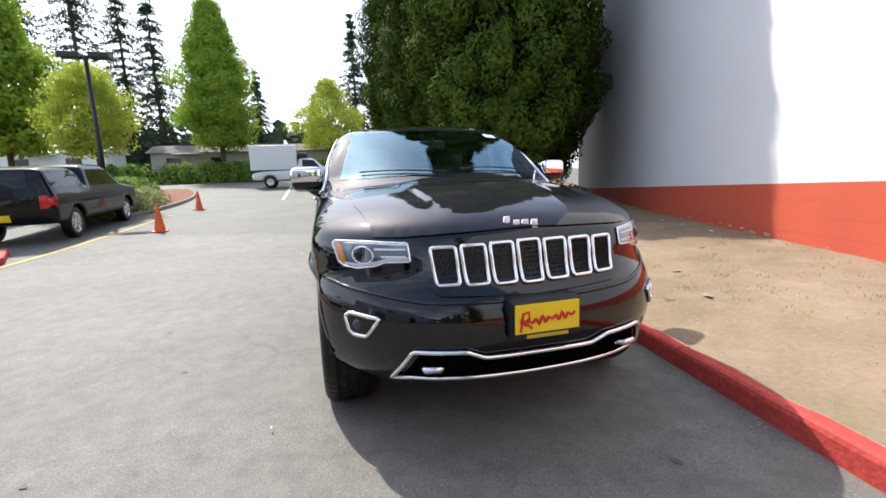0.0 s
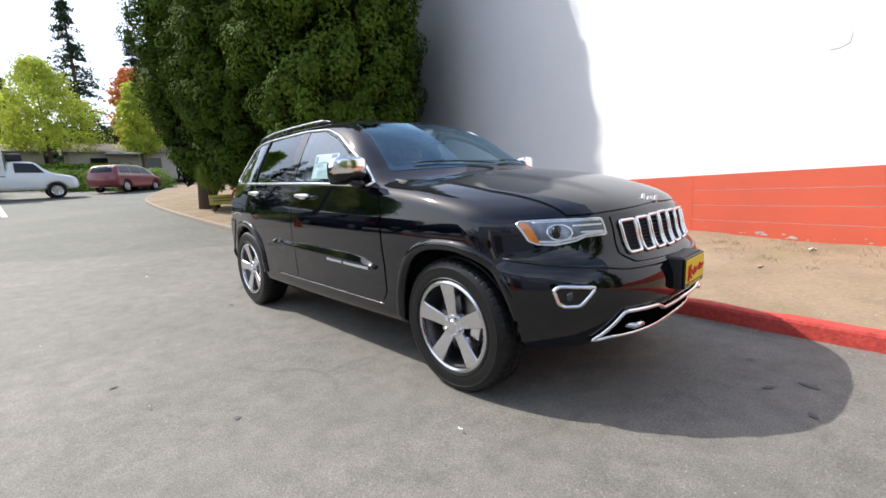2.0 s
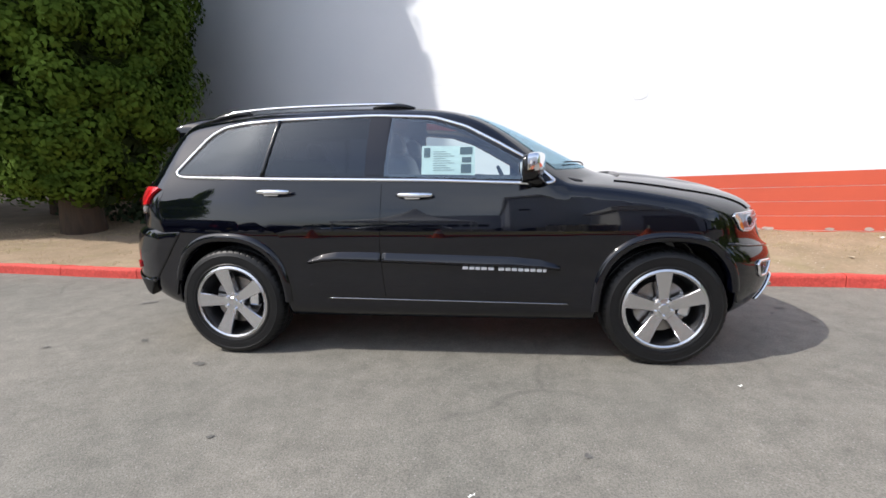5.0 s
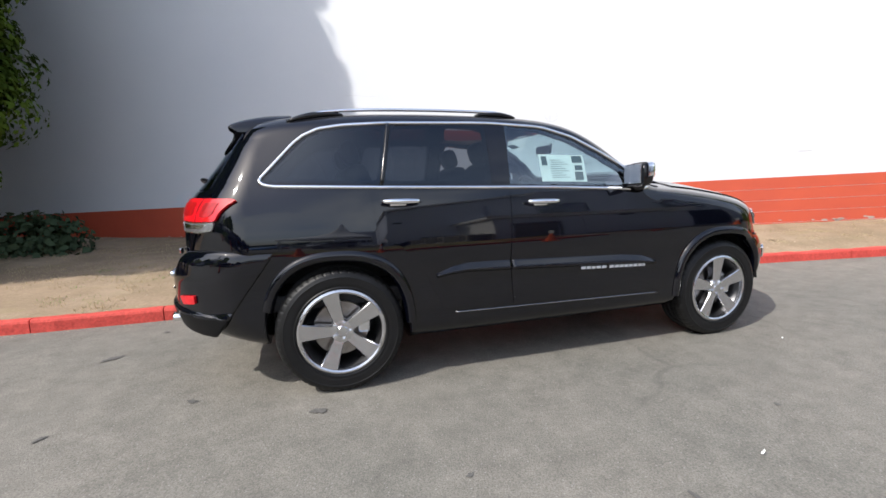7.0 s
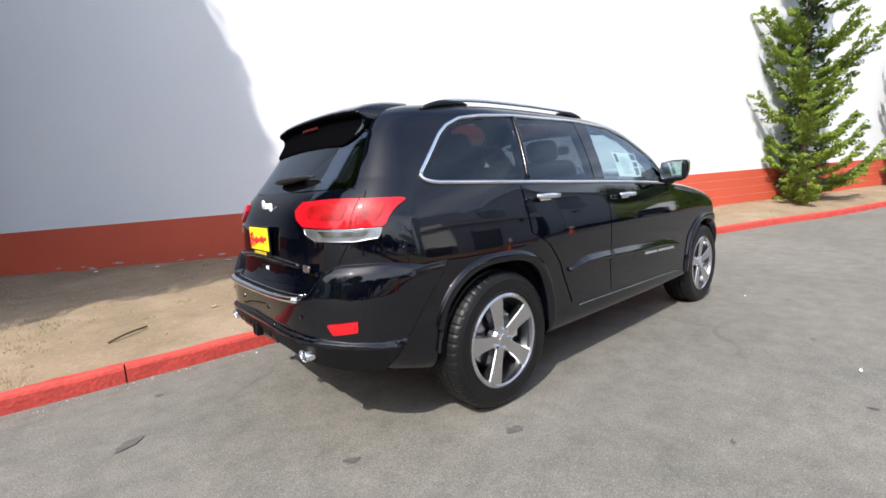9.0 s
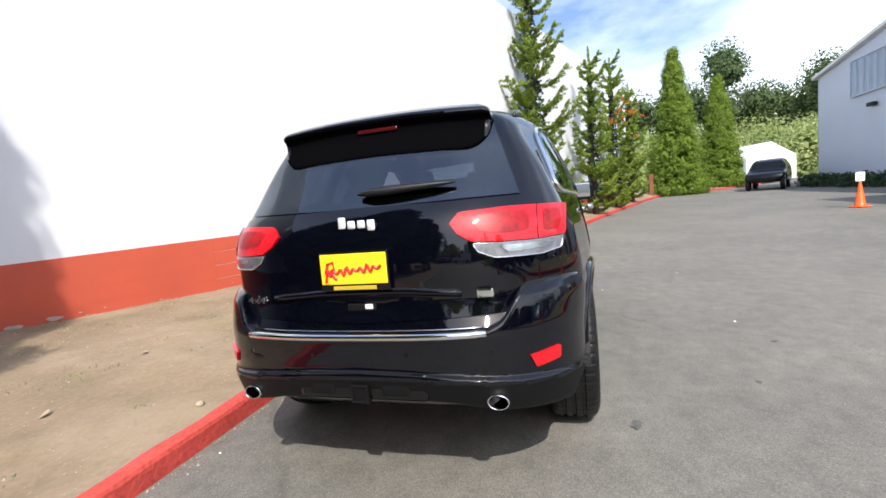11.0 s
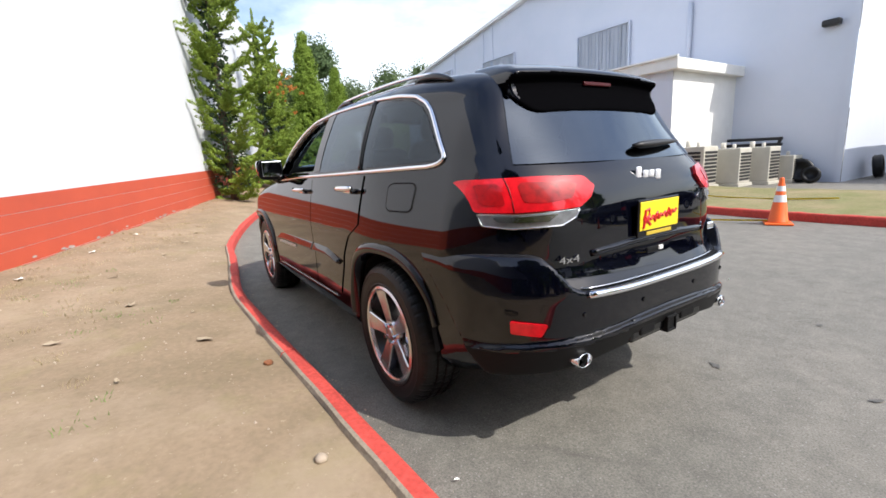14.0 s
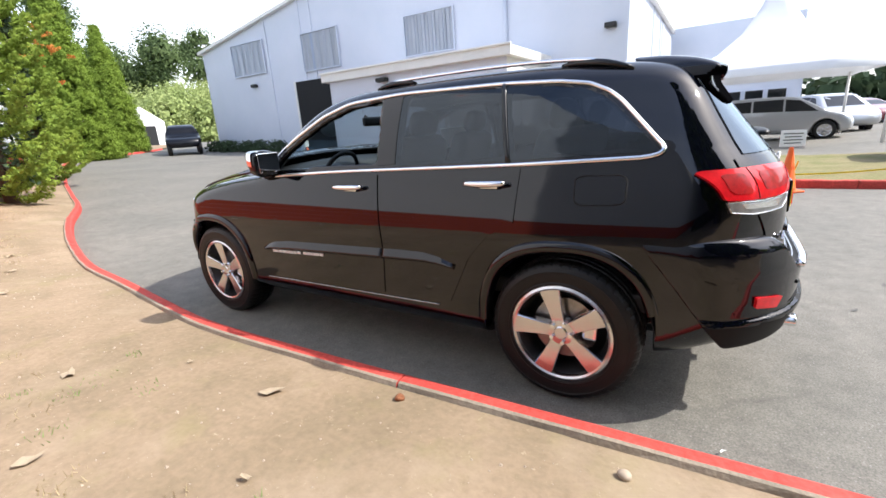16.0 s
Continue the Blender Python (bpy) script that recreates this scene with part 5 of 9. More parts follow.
# front: grille of seven slots
grille_panel = patch("grille_panel", [(-0.47, 0.985), (0.0, 1.0), (0.47, 0.985), (0.475, 0.80), (0.42, 0.755), (0.0, 0.74), (-0.42, 0.755), (-0.475, 0.80)], "front", M_PAINT, car, off=0.006, depth=0.03, res=0.04, smooth=0.08)
M_MESH = material("black_grille_mesh", (0.008, 0.008, 0.009), rough=0.4)
for i in range(7):
    c = (i - 3) * 0.128
    w = 0.053
    lean = 0.010 * (i - 3) / 3
    top, bot = 0.962 - 0.010 * abs(i - 3) / 3, 0.780 + 0.012 * abs(i - 3) / 3
    o = [(c - w - lean * 0.0, top), (c + w, top), (c + w * 0.90 - lean, bot), (c - w * 0.90 - lean, bot)]
    ring_ = strip("grille_surround", o, "front", M_CHROME, grille_panel, r=0.0095, off=0.014, closed=True, smooth=0.14, res=0.02, label="chrome surround of a grille slot")
    inner = patch("slot_mesh", [(c - w + 0.004, top - 0.004), (c + w - 0.004, top - 0.004), (c + w * 0.86 - lean, bot + 0.004), (c - w * 0.86 - lean, bot + 0.004)], "front", M_MESH, ring_, off=0.008, depth=0.02, res=0.03, label="black honeycomb grille insert")
    bm = bmesh.new()
    for r_ in range(9):
        for q in range(5):
            yy = c - w + 0.016 + q * 0.019 + (0.0095 if r_ % 2 else 0) - lean * (1 - r_ / 8)
            zz = bot + 0.014 + r_ * (top - bot - 0.028) / 8
            if abs(yy - c) < w - 0.008:
                p = cast([(yy, zz)], "front")[0]
                bmesh.ops.create_cone(bm, cap_ends=False, segments=6, radius1=0.009, radius2=0.0075, depth=0.006, matrix=Matrix.Translation((p[0] + 0.012, yy, zz)) @ Euler((0, radians(90), 0)).to_matrix().to_4x4())
    part("slot_honeycomb", bm, M_PLASTIC, ring_)
badge(1.036, -0.090, 0.080, "front", car)

# head lamps, fog lamps
H_OUT = [(-0.525, 0.974), (-0.70, 0.979), (-0.825, 0.977), (-0.838, 0.965), (-0.816, 0.885), (-0.79, 0.867), (-0.735, 0.861), (-0.66, 0.876), (-0.62, 0.893), (-0.520, 0.897)]
for sg in (-1, 1):
    hl = patch("head_lamp", [(a * -sg, b) for a, b in H_OUT], "front", M_LAMPDARK, car, off=0.003, depth=0.03, res=0.03, smooth=0.08, label="clear head lamp with projector and amber corner")
    patch("lamp_lens", [(a * -sg, b) for a, b in H_OUT], "front", M_LENS, hl, off=0.012, depth=0.01, res=0.03, smooth=0.08)
    patch("amber_corner", [(a * -sg, b) for a, b in [(-0.836, 0.970), (-0.806, 0.972), (-0.792, 0.92), (-0.784, 0.871), (-0.80, 0.874), (-0.816, 0.892)]], "front", M_AMBER, hl, off=0.006, depth=0.01, res=0.02)
    bm = bmesh.new()
    p = cast([(sg * 0.715, 0.922)], "front")[0]
    q = Euler((0, 0, sg * radians(38))).to_matrix()
    for r_, o in ((0.036, 0.004),):
        bmesh.ops.create_uvsphere(bm, u_segments=16, v_segments=10, radius=r_, matrix=Matrix.Translation((p[0] + o - 0.012, sg * 0.715, 0.922)) @ Matrix.Diagonal((0.6, 1, 1, 1)))
    part("projector", bm, M_GLOSSBLACK, hl, "round dark projector lens", smooth=True)
    bm = bmesh.new()
    add_tube(bm, [cast([(sg * 0.715 + 0.043 * math.cos(w_), 0.921 + 0.037 * math.sin(w_))], "front")[0] + np.array([0.009, 0, 0]) for w_ in np.linspace(0, 2 * math.pi, 25)[:-1]], 0.0055, 6, closed=True)
    part("projector_ring", bm, M_CHROME, hl, "chrome ring round the projector", smooth=True)
    strip("lamp_brow", [(-sg * a, b) for a, b in [(-0.530, 0.966), (-0.70, 0.971), (-0.790, 0.969)]], "front", M_CHROME, hl, r=0.0045, off=0.006, res=0.02)
    strip("lamp_bar", [(-sg * a, b) for a, b in [(-0.528, 0.909), (-0.615, 0.905), (-0.655, 0.890), (-0.730, 0.874), (-0.785, 0.880)]], "front", M_WHITE, hl, r=0.0065, off=0.005, res=0.02, label="pale running-light strip")
    bm = bmesh.new()
    for zz, ya, yb in ((0.950, 0.54, 0.665), (0.918, 0.54, 0.64)):
        pts = [cast([(sg * (ya + (yb - ya) * t), zz)], "front")[0] + np.array([0.012, 0, 0]) for t in np.linspace(0, 1, 6)]
        add_tube(bm, pts, 0.005, 6)
    strip("lamp_rim", [(a * -sg, b) for a, b in H_OUT], "front", M_CHROME, hl, r=0.0055, off=0.006, closed=True, smooth=0.08, res=0.02)
    part("running_light", bm, M_WHITE, hl)
    FOG = [(-0.668, 0.664), (-0.788, 0.674), (-0.808, 0.655), (-0.794, 0.592), (-0.776, 0.577), (-0.726, 0.578)]
    fg = patch("fog_lamp", [(a * -sg, b) for a, b in FOG], "front", M_GLOSSBLACK, car, off=0.004, depth=0.02, res=0.03, smooth=0.1, label="fog lamp in a chrome bezel")
    strip("fog_bezel", [(a * -sg, b) for a, b in FOG], "front", M_CHROME, fg, r=0.0095, off=0.006, closed=True, smooth=0.16, res=0.02)
    bm = bmesh.new()
    p = cast([(sg * 0.755, 0.626)], "front")[0]
    bmesh.ops.create_uvsphere(bm, u_segments=16, v_segments=10, radius=0.028, matrix=Matrix.Translation((p[0] - 0.005, sg * 0.755, 0.626)) @ Matrix.Diagonal((0.5, 1, 1, 1)))
    part("fog_lens", bm, M_LENS, fg, smooth=True)

# lower front: dark intake, chrome trim, tow hooks, bumper crease
LOW = [(-0.63, 0.385), (-0.545, 0.535), (-0.33, 0.53), (-0.25, 0.497), (0.25, 0.497), (0.33, 0.53), (0.545, 0.535), (0.63, 0.385), (0.55, 0.40), (0.0, 0.385), (-0.55, 0.40)]
intake = patch("lower_intake", [(a * 0.94, b) for a, b in LOW], "front", M_MATTBLACK, car, off=0.003, depth=0.02, res=0.04, label="black lower air intake")
strip("intake_trim", LOW, "front", M_CHROME, intake, r=0.0105, off=0.012, closed=True, smooth=0.1, res=0.03, label="satin chrome trim round the lower intake")
for sg in (-1, 1):
    bm = bmesh.new()
    p = cast([(sg * 0.47, 0.45)], "front")[0]
    add_tube(bm, [(p[0] - 0.02, sg * 0.51, 0.455), (p[0] + 0.035, sg * 0.50, 0.455), (p[0] + 0.045, sg * 0.45, 0.455), (p[0] - 0.005, sg * 0.41, 0.455)], 0.017, 8)
    part("tow_hook", bm, M_SILVERLAMP, intake, "steel tow hook", smooth=True)
strip("bumper_line", [(-0.90, 0.80), (-0.8, 0.775), (-0.5, 0.735), (0.0, 0.722), (0.5, 0.735), (0.8, 0.775), (0.90, 0.80)], "front", M_PAINT, car, r=0.010, off=-0.002)
pf = part_box("plate_bracket", (2.350, 0.0, 0.655), (0.10, 0.315, 0.178), 0.012, M_PLASTIC, car, "black plastic plate bracket")
number_plate(2.406, 0.655, 0.0, 1, pf)

# wipers on the windshield
for y0, y1 in ((-0.05, -0.62), (0.58, 0.06)):
    bm = bmesh.new()
    pts = [cast([(y0 + (y1 - y0) * t, 1.288 + 0.022 * math.sin(t * 2.2))], "front")[0] + np.array([0.015, 0, 0.014]) for t in np.linspace(0, 1, 10)]
    add_tube(bm, pts, 0.0055, 6)
    part("wiper", bm, M_PLASTIC, car, "black windshield wiper at rest", smooth=True)

# door mirrors
for sg in (-1, 1):
    bm = bmesh.new()
    bmesh.ops.create_uvsphere(bm, u_segments=24, v_segments=14, radius=1.0)
    for v in bm.verts:
        c = v.co
        c.x, c.y, c.z = (np.sign(q) * abs(q) ** 0.46 for q in c)
        v.co = Vector((0.600 + c.x * 0.076 - 0.03 * c.y * sg, sg * (0.990 + c.y * 0.110 * sg), 1.283 + c.z * 0.080 + 0.012 * c.x))
    for v in bm.verts:
        if v.co.x < 0.550:
            v.co.x = 0.550
    mir = part("door_mirror", bm, M_GLOSSBLACK, car, "door mirror with chrome cap", smooth=True)
    bm = bmesh.new()
    bmesh.ops.create_uvsphere(bm, u_segments=24, v_segments=14, radius=1.0)
    for v in bm.verts:
        c = v.co
        c.x, c.y, c.z = (np.sign(q) * abs(q) ** 0.46 for q in c)
        v.co = Vector((0.607 + c.x * 0.077 - 0.03 * c.y * sg, sg * (0.993 + c.y * 0.113 * sg), 1.304 + c.z * 0.066 + 0.012 * c.x))
    bmesh.ops.delete(bm, geom=[v for v in bm.verts if v.co.x < 0.570 or v.co.z < 1.262], context="VERTS")
    part("mirror_cap", bm, M_CHROME, mir, "chrome mirror cap", smooth=True)
    bm = bmesh.new()
    add_box(bm, (0.552, sg * 0.985, 1.29), (0.01, 0.165, 0.132), 0.004)
    part("mirror_glass", bm, M_CHROME, mir, "mirror glass")
    bm = bmesh.new()
    add_tube(bm, [(0.66, sg * 0.885, 1.185), (0.64, sg * 0.93, 1.20), (0.615, sg * 0.97, 1.225)], [0.062, 0.055, 0.05], 10, flat=0.6)
    part("mirror_arm", bm, M_GLOSSBLACK, mir, smooth=True)

# wheels
def wheel_parts():
    tyre = bmesh.new()
    pr = [(0.262, -0.110), (0.268, -0.124), (0.276, -0.128), (0.281, -0.124), (0.30, -0.127), (0.335, -0.128), (0.338, -0.130), (0.342, -0.128), (0.358, -0.121), (0.369, -0.113), (0.378, -0.100), (0.384, -0.080)]
    for g in (-0.05, 0.0, 0.05):
        pr += [(0.387, g - 0.012), (0.378, g - 0.008), (0.378, g + 0.004), (0.387, g + 0.008)]
    pr += [(r_, -h_) for r_, h_ in pr[11::-1]]
    add_lathe(tyre, pr, 200, "y", caps=False)
    for v in tyre.verts:
        # cross grooves cut the tread into blocks
        r_ = math.hypot(v.co.x, v.co.z)
        k_ = round(math.atan2(v.co.z, v.co.x) / (2 * math.pi) * 200)
        if r_ > 0.366 and (k_ + (2 if v.co.y > 0 else 0)) % 4 == 0:
            v.co.x, v.co.z = v.co.x * (r_ - 0.0028) / r_, v.co.z * (r_ - 0.0028) / r_
            v.co.y *= 0.992
    lip = bmesh.new()
    add_lathe(lip, [(0.236, -0.10), (0.240, -0.122), (0.250, -0.128), (0.263, -0.122), (0.266, -0.110), (0.262, -0.095), (0.24, -0.088), (0.236, -0.10)], 64, "y", caps=False)
    spoke = bmesh.new()
    for ca, sa in ((1.0, 0.0),):
        sect = []
        for r, w, y in ((0.035, 0.034, -0.098), (0.08, 0.034, -0.104), (0.14, 0.040, -0.110), (0.20, 0.048, -0.118), (0.243, 0.055, -0.122)):
            ring = []
            for s, d in ((-1.0, 0.05), (-1.0, 0.006), (-0.9, 0.0), (0.9, 0.0), (1.0, 0.006), (1.0, 0.05)):
                x_, z_ = r, s * w
                ring.append(spoke.verts.new((x_ * ca - z_ * sa, y + d, x_ * sa + z_ * ca)))
            sect.append(ring)
        for A, B in zip(sect, sect[1:]):
            for j in range(5):
                spoke.faces.new((A[j], A[j + 1], B[j + 1], B[j]))
    bmesh.ops.recalc_face_normals(spoke, faces=spoke.faces)
    hub = bmesh.new()
    add_lathe(hub, [(0.0, -0.112), (0.030, -0.112), (0.036, -0.106), (0.066, -0.103), (0.074, -0.09), (0.074, -0.05), (0.0, -0.05)], 32, "y")
    bmesh.ops.recalc_face_normals(lip, faces=lip.faces)
    barrel = bmesh.new()
    add_lathe(barrel, [(0.248, -0.11), (0.236, -0.09), (0.215, -0.03), (0.212, 0.11), (0.0, 0.11)], 48, "y", caps=False)
    disc = bmesh.new()
    add_lathe(disc, [(0.07, -0.03), (0.168, -0.03), (0.168, 0.0), (0.07, 0.0), (0.07, -0.03)], 40, "y", caps=False)
    cal = bmesh.new()
    add_box(cal, (0.135, -0.03, 0.05), (0.075, 0.085, 0.15), 0.015)
    nut = bmesh.new()
    bmesh.ops.create_cone(nut, cap_ends=True, segments=6, radius1=0.0125, radius2=0.011, depth=0.026, matrix=Euler((radians(90), 0, 0)).to_matrix().to_4x4())
    meshes = {}
    for k, b, m in (("tyre", tyre, M_RUBBER), ("wheel", lip, M_ALLOY), ("spoke", spoke, M_ALLOY), ("hub", hub, M_ALLOY), ("barrel", barrel, M_DARKALLOY), ("brake_disc", disc, M_STEEL), ("caliper", cal, M_SILVERLAMP), ("wheel_nut", nut, M_CHROME)):
        me = bpy.data.meshes.new(k)
        b.to_mesh(me)
        b.free()
        me.materials.append(m)
        me.polygons.foreach_set("use_smooth", [k == "barrel"] * len(me.polygons))
        meshes[k] = me
    return meshes


WM = wheel_parts()
for cx, sg in ((1.4575, -1), (-1.4575, -1), (1.4575, 1), (-1.4575, 1)):
    w = new("wheel", WM["wheel"])
    w["label"] = "five-spoke polished alloy wheel with black tyre"
    w.parent = car
    w.matrix_basis = pose(cx, sg * 0.812, 0.385, 0, {1.4575: 14, -1.4575: 4}[cx], 0 if sg < 0 else 180)
    for k in ("tyre", "barrel", "brake_disc", "caliper", "hub"):
        o = new(k, WM[k])
        o.parent = w
    for i in range(5):
        a = math.radians(180 + 36 + 72 * i)
        o = new("spoke", WM["spoke"])
        o.parent = w
        o.matrix_basis = pose(0, 0, 0, 0, 180 + 72 * i, 0)
        o = new("wheel_nut", WM["wheel_nut"])
        o.parent = w
        o.matrix_basis = Matrix.Translation((0.053 * math.cos(a), -0.108, 0.053 * math.sin(a)))

# inner arches close the wells
for cx in (1.4575, -1.4575):
    for sg in (-1, 1):
        bm = bmesh.new()
        rows = []
        for y in (0.50, 0.90):
            rows.append([bm.verts.new((cx + 0.44 * math.cos(t), sg * y, 0.37 + 0.47 * math.sin(t))) for t in np.linspace(0.12, math.pi - 0.12, 24)])
        for j in range(23):
            bm.faces.new((rows[0][j], rows[0][j + 1], rows[1][j + 1], rows[1][j]))
        bm.faces.new(rows[0])
        part("wheel_well", bm, M_PLASTIC, car, "matt black wheel-arch liner")

# cabin: floor, seats, dashboard, steering wheel, mirror
bm = bmesh.new()
add_box(bm, (-0.6, 0, 0.56), (3.1, 1.62, 0.1), 0.02)
part("cabin_floor", bm, M_INTERIOR, car)
bm = bmesh.new()
pts = [(0.86, -0.78, 1.10), (0.86, 0, 1.13), (0.86, 0.78, 1.10)]
add_tube(bm, chain(pts, 8), 0.17, 12, flat=0.7)
add_box(bm, (0.72, 0.36, 1.135), (0.2, 0.42, 0.14), 0.05)
add_box(bm, (0.62, 0, 0.86), (0.5, 0.28, 0.5), 0.05)
part("dashboard", bm, M_INTERIOR, car, "black dashboard with instrument hood", smooth=True)
bm = bmesh.new()
c, rx = Vector((0.50, 0.37, 1.135)), Euler((0, radians(-25), 0)).to_matrix()
add_tube(bm, [c + rx @ Vector((0, 0.185 * math.cos(t), 0.185 * math.sin(t))) for t in np.linspace(0, 2 * math.pi, 33)[:-1]], 0.017, 8, closed=True)
add_box(bm, c + rx @ Vector((0.02, 0, 0)), (0.05, 0.14, 0.12), 0.03, rot=rx)
for d in ((0.12, 0), (-0.12, 0), (0, -0.12)):
    add_box(bm, c + rx @ Vector((0.01, d[0], d[1])), (0.02, 0.12 if d[0] else 0.05, 0.04 if d[0] else 0.12), 0.008, rot=rx)
part("steering_wheel", bm, M_INTERIOR, car, "black steering wheel", smooth=True)


def car_seat(x, y, w):
    bm = bmesh.new()
    add_box(bm, (x + 0.12, y, 0.80), (0.52, w, 0.18), 0.06)
    r = Euler((0, radians(-17), 0)).to_matrix()
    add_box(bm, (x - 0.20, y, 1.10), (0.17, w * 0.96, 0.62), 0.07, rot=r)
    s = part("car_seat", bm, M_SEAT, car, "black leather seat with head restraint", smooth=True)
    for yy in ((y,) if w < 0.7 else (y - w * 0.33, y + w * 0.33)):
        bm = bmesh.new()
        add_box(bm, (x - 0.30, yy, 1.475), (0.11, 0.26, 0.17), 0.05, rot=r)
        add_tube(bm, [(x - 0.285, yy - 0.06, 1.34), (x - 0.30, yy - 0.06, 1.44)], 0.007, 6)
        add_tube(bm, [(x - 0.285, yy + 0.06, 1.34), (x - 0.30, yy + 0.06, 1.44)], 0.007, 6)
        part("head_restraint", bm, M_SEAT, s, smooth=True)


car_seat(-0.05, 0.38, 0.54)
car_seat(-0.05, -0.38, 0.54)
car_seat(-1.02, 0.0, 1.30)
bm = bmesh.new()
add_box(bm, (0.42, 0.0, 1.53), (0.04, 0.24, 0.075), 0.02)
add_tube(bm, [(0.44, 0, 1.53), (0.50, 0, 1.58)], 0.012, 6)
part("rear_view_mirror", bm, M_INTERIOR, car)

# price sheet inside the passenger window
st = patch("window_sheet", [(-0.085, 1.255), (0.262, 1.245), (0.262, 1.432), (-0.085, 1.442)], "right", M_PAPER, car, off=-0.008, depth=0.002, res=0.06, label="white printed price sheet behind the passenger window")
bm = bmesh.new()
def sheet_bar(u0, u1, v0, v1, o=-0.005):
    P = cast([(-0.085 + u * 0.347, 1.25 + v * 0.186) for u, v in ((u0, v0), (u1, v0), (u1, v1), (u0, v1))], "right")
    P = P + form_normal(P) * o
    bm.faces.new([bm.verts.new(p) for p in P])
for a in ((0.04, 0.16, 0.62, 0.95), (0.72, 0.95, 0.70, 0.95), (0.74, 0.93, 0.06, 0.36), (0.76, 0.93, 0.42, 0.60)):
    sheet_bar(*a)
for i in range(9):
    sheet_bar(0.22, 0.62 - 0.08 * (i % 3), 0.16 + i * 0.08, 0.175 + i * 0.08)
part("sheet_print", bm, M_INK, st)


# ---- plants ----
def leaf_mesh(name, centres, sizes, normals, mat, parent, seed, aspect=0.6, droop=0.3, label="", kind="", jitter=0.55):
    """One crown: a small bent leaf or spray at every centre, facing about its normal."""
    rng = np.random.default_rng(seed)
    n = len(centres)
    N = normals + rng.normal(0, jitter, (n, 3))
    N /= np.linalg.norm(N, axis=1)[:, None]
    A = np.cross(N, rng.normal(0, 1, (n, 3)))
    A /= np.linalg.norm(A, axis=1)[:, None]
    B = np.cross(N, A)
    s = sizes[:, None]
    tip = centres + A * s * 0.5 - np.array([0, 0, 1]) * s * droop * 0.5
    root = centres - A * s * 0.5
    l, r = centres + B * s * aspect * 0.5 + N * s * 0.12, centres - B * s * aspect * 0.5 + N * s * 0.12
    V = np.stack([root, l, tip, r], 1).reshape(-1, 3)
    me = bpy.data.meshes.new(name)
    me.vertices.add(4 * n)
    me.vertices.foreach_set("co", V.ravel())
    me.loops.add(4 * n)
    me.loops.foreach_set("vertex_index", np.arange(4 * n, dtype=np.int32))
    me.polygons.add(n)
    me.polygons.foreach_set("loop_start", np.arange(0, 4 * n, 4, dtype=np.int32))
    me.update(calc_edges=True)
    me.materials.append(mat)
    ob = new(name, me)
    if parent is not None:
        ob.parent = parent
    if label:
        ob["label"] = label
    if kind:
        ob["kind"] = kind
    return ob


def clumps(rng, count, per, radius_at, z0, z1, clump, leaf, shell=(0.72, 1.0), flat=0.8, bias=1.0):
    """Leaf places grouped in clumps round an upright axis; radius_at(z, angle) is the outline."""
    t = rng.random(count) ** bias
    z = z0 + (z1 - z0) * t
    a = rng.random(count) * 2 * np.pi
    R = np.array([radius_at(q, w) for q, w in zip(z, a)])
    r = R * (shell[0] + (shell[1] - shell[0]) * rng.random(count))
    C = np.stack([r * np.cos(a), r * np.sin(a), z], 1)
    out = np.stack([np.cos(a), np.sin(a), np.full(count, 0.35)], 1)
    k = clump * (0.6 + 0.8 * rng.random(count))
    D = rng.normal(0, 1, (count, per, 3))
    D /= np.linalg.norm(D, axis=2)[..., None]
    D *= rng.random((count, per, 1)) ** 0.33
    D[..., 2] *= flat
    P = C[:, None] + D * k[:, None, None]
    Nn = out[:, None] * 0.45 + D
    S = leaf * (0.6 + 0.8 * rng.random((count, per)))
    return P.reshape(-1, 3), S.reshape(-1), Nn.reshape(-1, 3)


def tufts(rng, count, per, radius_at, z0, z1, size, leaf, shell=(0.85, 1.05), bias=1.0, up=0.35, long=1.25):
    """Leaf places on the skins of billowing sprays that point outwards and up from an upright axis."""
    z = z0 + (z1 - z0) * rng.random(count) ** bias
    a = rng.random(count) * 2 * np.pi
    R = np.array([radius_at(q, w) for q, w in zip(z, a)])
    r = R * (shell[0] + (shell[1] - shell[0]) * rng.random(count))
    C = np.stack([r * np.cos(a), r * np.sin(a), z], 1)
    out = np.stack([np.cos(a), np.sin(a), up + rng.normal(0, 0.25, count)], 1)
    out /= np.linalg.norm(out, axis=1)[:, None]
    k = size * (0.55 + 0.8 * rng.random(count))
    D = rng.normal(0, 1, (count, per, 3)) + out[:, None] * 0.35
    D /= np.linalg.norm(D, axis=2)[..., None]
    along = np.einsum("ijk,ik->ij", D, out)[..., None] * out[:, None]
    E = D + along * (long - 1)
    ragged = 0.74 + 0.28 * rng.random((count, per, 1))
    P = C[:, None] + E * k[:, None, None] * ragged
    S = leaf * (0.6 + 0.8 * rng.random((count, per)))
    return P.reshape(-1, 3), S.reshape(-1), (D + 0.25 * out[:, None]).reshape(-1, 3)


def lumpy(seed, f=0.7, amp=0.25):
    return lambda z, a: 1 + amp * noise.noise(Vector((math.cos(a) * 1.6 + seed * 7.3, math.sin(a) * 1.6, z * f))) + 0.5 * amp * noise.noise(Vector((math.cos(a) * 4, math.sin(a) * 4 + seed, z * f * 2.6)))


